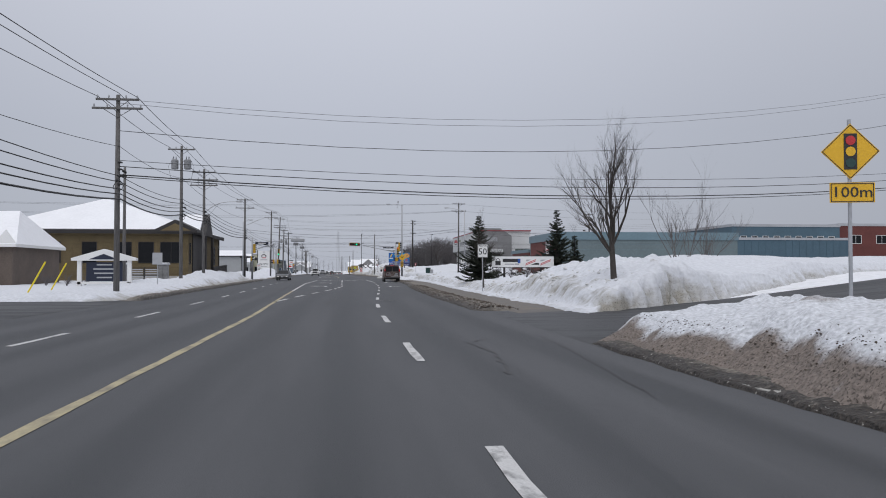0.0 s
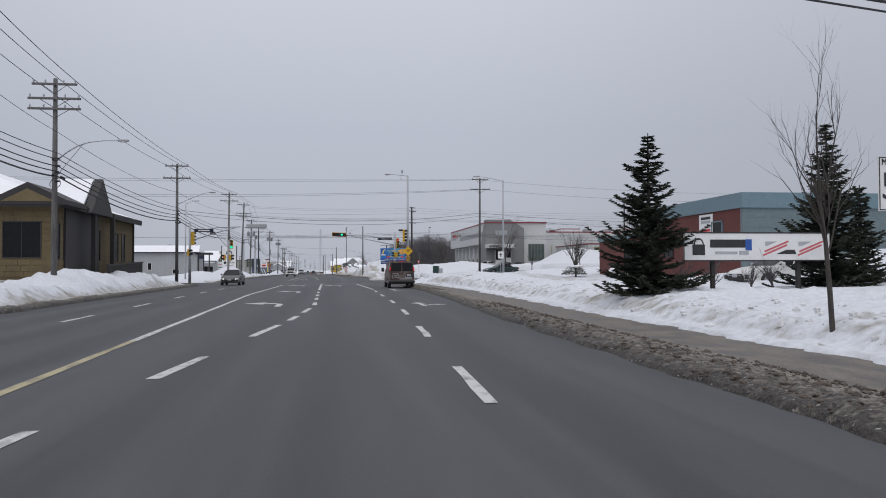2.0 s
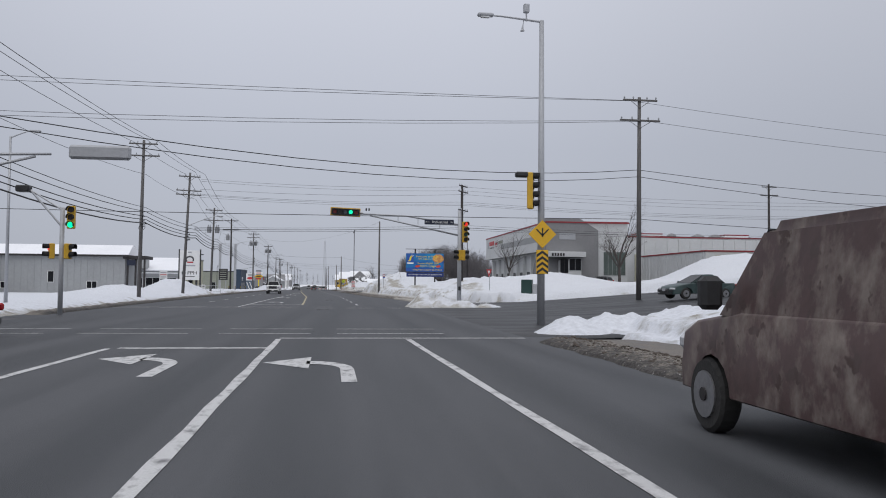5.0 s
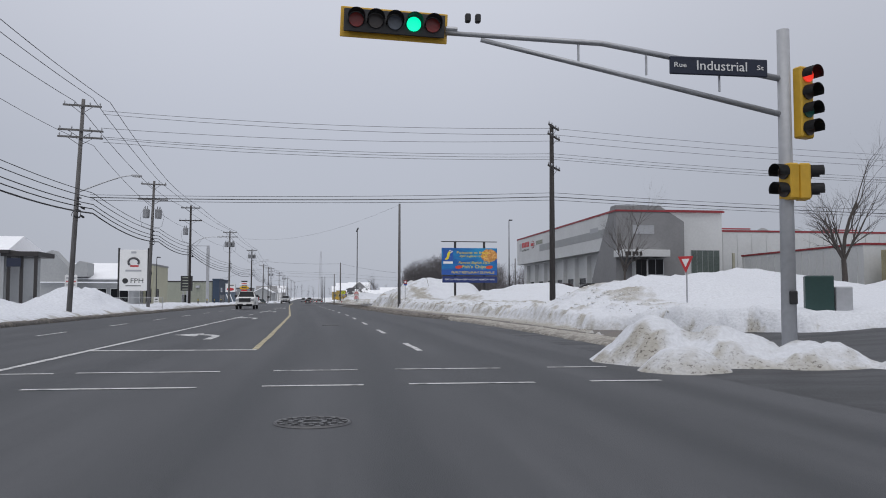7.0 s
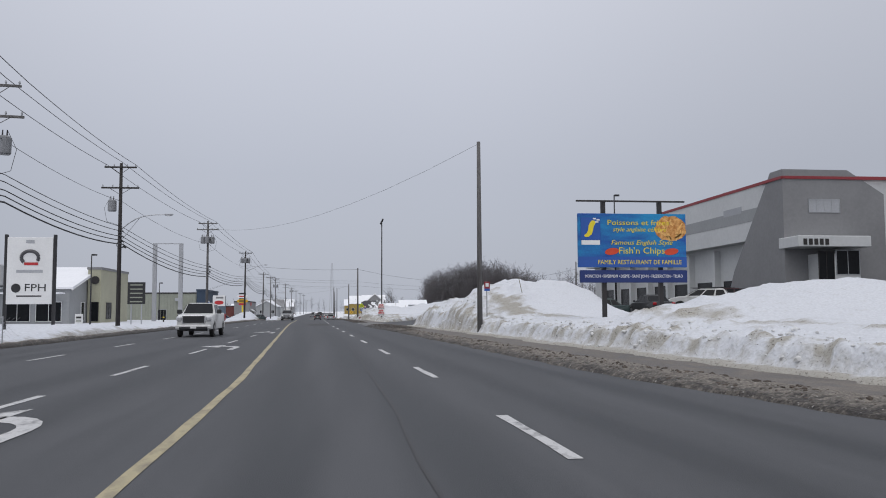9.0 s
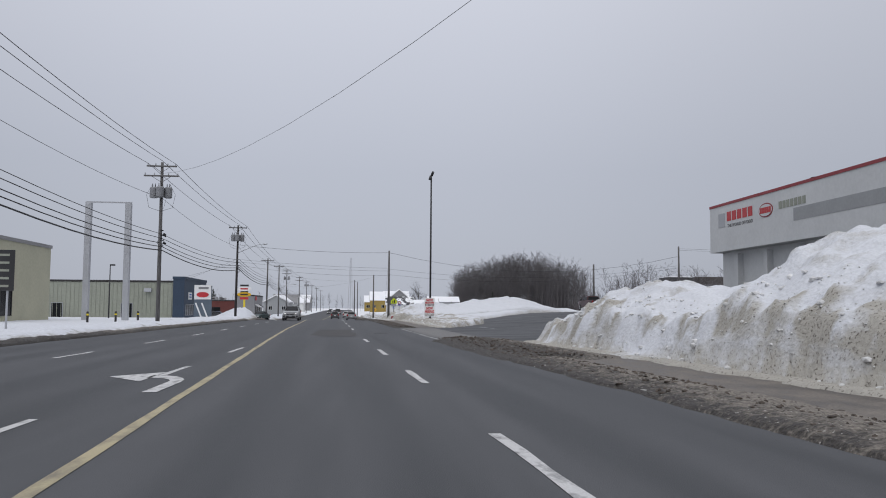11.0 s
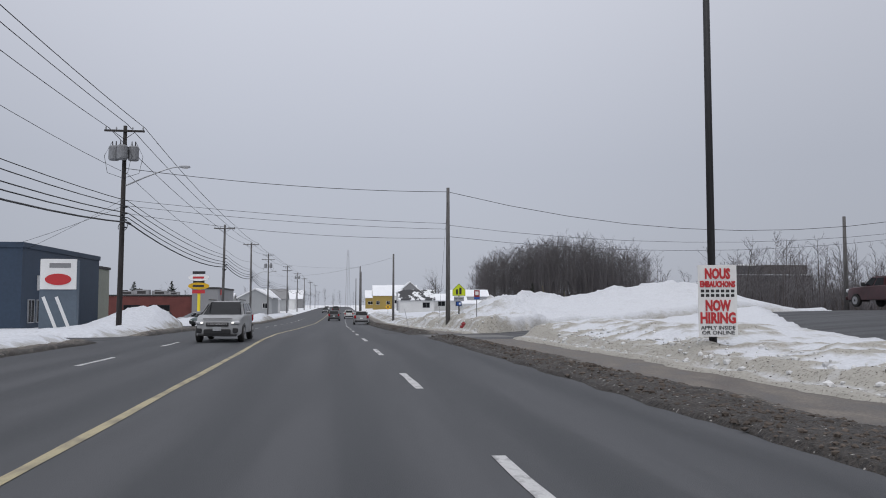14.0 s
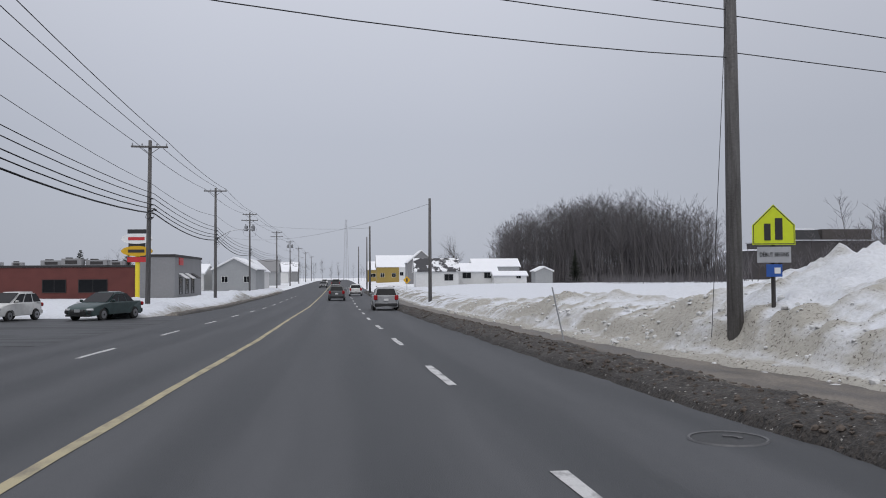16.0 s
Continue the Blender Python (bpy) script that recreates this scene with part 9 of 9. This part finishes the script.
def spruce(x, y, h, w, label, seed, base=0.3):
    """A spruce: a trunk and whorls of drooping boughs hung with needle sprays, thinning to a pointed tip."""
    rng = random.Random(seed)
    p = thing("spruce_tree", label, "tree", at(x, y, base))
    bm = B()
    tube(bm, [(0, 0, -0.5), (0, 0, h * 0.6), (0, 0, h)], [0.11, 0.06, 0.015], 7)
    part("trunk", bm, BARK, p)
    bm = B()
    z = 0.15
    while z < h - 0.05:
        f = z / h
        reach = w / 2 * (1 - f) ** 0.85 * (0.8 + 0.2 * math.sin(z * 5))
        for k in range(max(4, int(8 * (1 - f) + 3))):
            a = rng.uniform(0, 6.283)
            R = max(0.12, reach * rng.choice((rng.uniform(0.4, 0.9), rng.uniform(0.8, 1.2))))
            rise_ = rng.uniform(0.02, 0.4) if f > 0.2 else rng.uniform(-0.1, 0.2)
            tip = Vector((math.cos(a) * R, math.sin(a) * R, z + R * rise_))
            root = Vector((0, 0, z))
            n = max(3, int(R / 0.085))
            for i in range(n):
                t = (i + 0.6) / n
                c = root.lerp(tip, t) + Vector((0, 0, -0.12 * R * t * (1 - t) * 4))
                for s in (-1, 0, 1):
                    L = 0.16 + 0.17 * (1 - t) * min(1, R)
                    d = Vector((math.cos(a + s * 0.85 + rng.gauss(0, 0.2)), math.sin(a + s * 0.85 + rng.gauss(0, 0.2)), rng.uniform(-0.35, 0.25))).normalized()
                    side = d.cross(Vector((0, 0, 1))).normalized() * rng.uniform(0.03, 0.06)
                    e = c + d * L * rng.uniform(0.8, 1.2)
                    v = [bm.verts.new(q) for q in (c - side, c + side, e + side * 0.3, e - side * 0.3)]
                    bm.faces.new(v)
                    up = Vector((0, 0, rng.uniform(0.02, 0.05)))
                    v2 = [bm.verts.new(q) for q in (c - up, c + up, e)]
                    bm.faces.new(v2)
        z += 0.11 + 0.04 * (1 - f)
    part("needles", bm, NEEDLE, p, "dark green spruce boughs")
    return p


spruce(11.85, 60.4, 4.75 * U, 4.9, "dark spruce tree beside the business board", 1, 0.5)
spruce(17.7, 60.6, 5.0 * U, 4.6, "dark spruce tree behind the business board", 2)
spruce(19.2, 61.2, 3.1 * U, 2.4, "small dark spruce beside a taller one", 3)
spruce(-44, 430, 7.2, 7.0, "dark spreading pine behind the coffee shop", 5)
spruce(-36.7, 430, 7.4, 5.6, "dark pine behind the coffee shop", 6)
spruce(42, 452, 7.0, 4.0, "dark spruce at the edge of the wood", 4)


def snowy_shrub(x, y, z, w, h, seed):
    """A low dark evergreen shrub with clumps of snow lying on it."""
    r = random.Random(seed)
    p = thing("evergreen_shrub", "low dark evergreen shrub laden with snow by the brick wall", "shrub", at(x, y, z))
    bm, sn = B(), B()
    for k in range(700):
        a, f = r.uniform(0, 6.283), r.random() ** 0.5
        q = Vector((math.cos(a) * f * w * 0.4, math.sin(a) * f * w / 2, h * (1 - f * f) * r.uniform(0.25, 1.0)))
        d = Vector((r.gauss(0, 1), r.gauss(0, 1), r.gauss(0.3, 0.8))).normalized() * 0.09
        e = d.orthogonal().normalized() * 0.03
        bm.faces.new([bm.verts.new(v) for v in (q - e, q + e, q + d + e * 0.3, q + d - e * 0.3)])
    for k in range(7):
        a, f = r.uniform(0, 6.283), r.random() ** 0.5
        m = Matrix.Translation((math.cos(a) * f * w * 0.3, math.sin(a) * f * w * 0.4, h * (1 - 0.6 * f * f))) @ Matrix.Diagonal((r.uniform(0.15, 0.3), r.uniform(0.2, 0.4), r.uniform(0.08, 0.13), 1))
        g = bmesh.ops.create_icosphere(sn, subdivisions=2, radius=1, matrix=m)
        for v in g["verts"]:
            v.co += Vector((r.gauss(0, 0.02), r.gauss(0, 0.02), r.gauss(0, 0.012)))
    part("foliage", bm, NEEDLE, p)
    part("snow_cap", sn, ROOFSNOW, p, smooth=True)


snowy_shrub(19.85, 85.8, 0.15, 1.7, 0.75, 1)
snowy_shrub(19.85, 82.3, 0.15, 2.6, 0.9, 2)
snowy_shrub(18.3, 89.5, 0.55, 2.2, 0.7, 3)


def wood(name, label, places, hmin, hmax, seed, bark, twig, density=34, dome=None, kids=4, sway=0.05):
    """A stand of bare trees: stems and a haze of fine twigs."""
    rng = random.Random(seed)
    bm, bt = B(), B()
    for x, y in places:
        h = rng.uniform(hmin, hmax)
        g = land(x, y)
        o = Vector((x * U, y * U, g * U - 0.3))
        lean = Vector((rng.gauss(0, sway), rng.gauss(0, sway), 1)).normalized()
        h = h * (dome(x) if dome else 1)
        r = rng.uniform(0.05, 0.11) * min(1, h / 14)
        tube(bm, [o, o + lean * h * 0.55, o + lean * h * 0.97], [r, r * 0.7, 0.02], 4, False)
        for k in range(density):
            f = rng.uniform(0.28, 0.97)
            a = rng.uniform(0, 6.283)
            q = o + lean * h * f
            L = h * rng.uniform(0.10, 0.30) * (1.2 - f * 0.75)
            d = Vector((math.cos(a), math.sin(a), rng.uniform(0.35, 1.4))).normalized()
            m_ = q + d * L * 0.5
            e = m_ + (d + Vector((rng.gauss(0, 0.25), rng.gauss(0, 0.25), 0.3))).normalized() * L * 0.6
            tube(bt, [q, m_, e], [0.03, 0.02, 0.010], 3, False)
            for j in range(kids):
                a2 = rng.uniform(0, 6.283)
                e2 = m_.lerp(e, rng.random()) 
                tube(bt, [e2, e2 + (d + Vector((math.cos(a2) * 0.7, math.sin(a2) * 0.7, 0.2))).normalized() * L * 0.45], [0.016, 0.008], 3, False)
    o1 = tagged(link(name, bm, bark), label, "woods", "", "stuff")
    tagged(link("wood_twigs", bt, twig), "haze of fine bare twigs of the wood", "woods", "", "stuff")
    return o1


rng = random.Random(77)
front = [(36.5 + 34 * t + rng.gauss(0, 0.8), 489 - 42 * t + rng.gauss(0, 1.0)) for t in np.linspace(0, 1, 46)]
back = [(37 + 35 * rng.random(), 0) for _ in range(330)]
back = [(x, 492 - 1.17 * (x - 34) + rng.uniform(2, 32)) for x, _ in back]
wood("wood", "dense stand of tall bare grey-brown trees", front + back, 17.0, 22.0, 5, PALEBARK, TWIG, 40, lambda x: 0.62 + 0.38 * math.sin(math.pi * min(1, max(0, (x - 33) / 42))))
wood("thicket", "bare thicket along the far side of the yard", [(52 + 60 * rng.random(), 350 + 50 * rng.random()) for _ in range(300)], 2.5, 10.0, 6, BARK, TWIG, 22, None, 2, 0.17)
wood("thicket", "tall bare bushes in the middle of the far yard edge", [(54 + 26 * rng.random(), 365 + 25 * rng.random()) for _ in range(70)], 7, 13, 16, BARK, TWIG, 26, None, 3, 0.15)
wood("thicket", "bare trees behind the far yard", [(80 + 70 * rng.random(), 300 + 60 * rng.random()) for _ in range(110)], 8, 15, 7, BARK, LIMEBARK, 30, None, 3, 0.12)


p = thing("far_plant_building", "long dark brown flat-roofed building far behind the bare trees", "building", pose(139.5 * U, 526 * U, land(134, 526) * U))
base_z = land(134, 526)
for name_, x0, x1, y0, y1, z0, z1, m_ in (("body", -15, 15, 0, 22, 0, 11.4 - base_z, DARKBRICK), ("ledge", -15.3, 15.3, -0.5, 22.5, 11.4 - base_z, 11.75 - base_z, LGREY), ("wing", -1.2, 14.5, 2, 20, 11.75 - base_z, 15.0 - base_z, mat("umber_cladding", (0.065, 0.057, 0.054), 0.8, 0.0, 0.2, 1.2, 0.1)), ("low_wing", -24, -15.4, 2, 18, 0, 8.6 - base_z, DARKBRICK), ("low_roof", -24.4, -15.35, 1.6, 18.4, 8.6 - base_z, 9.0 - base_z, ROOFSNOW)):
    bm = B()
    box(bm, ((x1 - x0) * U, (y1 - y0) * U, (z1 - z0) * U), ((x0 + x1) / 2 * U, (y0 + y1) / 2 * U, (z0 + z1) / 2 * U), 0, 0.05)
    part(name_, bm, m_, p)
bm = B()
lo = [bm.verts.new((a * U, b * U, (11.76 - base_z) * U)) for a, b in ((-15, -0.3), (-3, -0.3), (-3, 12), (-15, 12))]
hi = [bm.verts.new((a * U, b * U, (14.6 - base_z) * U)) for a, b in ((-14.4, 0.5), (-3.5, 0.5), (-3.5, 11), (-14.4, 11))]
for k in range(4):
    bm.faces.new((lo[k], lo[(k + 1) % 4], hi[(k + 1) % 4], hi[k]))
bm.faces.new(hi)
bm.faces.new(lo[::-1])
part("mansard_roof", bm, BLACK, p, "black sloping roof band")
bm = B()
box(bm, (9.6 * U, 9 * U, 0.5), (-9 * U, 5.5 * U, (14.6 - base_z) * U + 0.25), 0, 0.1)
part("roof_snow", bm, ROOFSNOW, p)


def brush_belt(x0, x1, y0, y1, count, low, high, seed, slope=0.0, label="dense belt of leafless brown bushes behind the yard"):
    """A close belt of leafless bushes, each stem a thin upright rod."""
    r = random.Random(seed)
    bm = B()
    for k in range(count):
        x, y = r.uniform(x0, x1), r.uniform(y0, y1)
        y = y + slope * (x - x0)
        h = r.uniform(low, high) * (0.75 + 0.35 * math.sin(x * 0.31 + 2.0 * math.sin(x * 0.11)))
        o = Vector((x * U, y * U, land(x, y) * U - 0.2))
        d = Vector((r.gauss(0, 0.22), r.gauss(0, 0.22), 1)).normalized()
        tube(bm, [o, o + d * h], [r.uniform(0.05, 0.09), 0.02], 3, False)
    tagged(link("brush_belt", bm, TWIG), label, "bushes", "", "stuff")


brush_belt(62, 122, 378, 402, 6500, 3.4, 6.0, 21)
brush_belt(35.5, 74, 488, 512, 4200, 7.0, 15.0, 22, -1.17, "close undergrowth of bare saplings in the wood")
wood("far_wood", "low bare wood on the skyline", [(-120 + 330 * rng.random(), 640 + 60 * rng.random()) for _ in range(150)], 6, 11, 8, BARK, TWIG, 22, None, 1)
# dry grass and brush poking through the snow
bm = B()
for k in range(900):
    x, y = rng.uniform(40, 62), rng.uniform(420, 452)
    o = Vector((x * U, y * U, land(x, y) * U))
    tube(bm, [o, o + Vector((rng.gauss(0, 0.3), rng.gauss(0, 0.3), rng.uniform(0.8, 2.4)))], [0.03, 0.01], 3, False)
tagged(link("brush", bm, TWIG), "dry brush poking through the snow before the wood", "brush", "", "stuff")
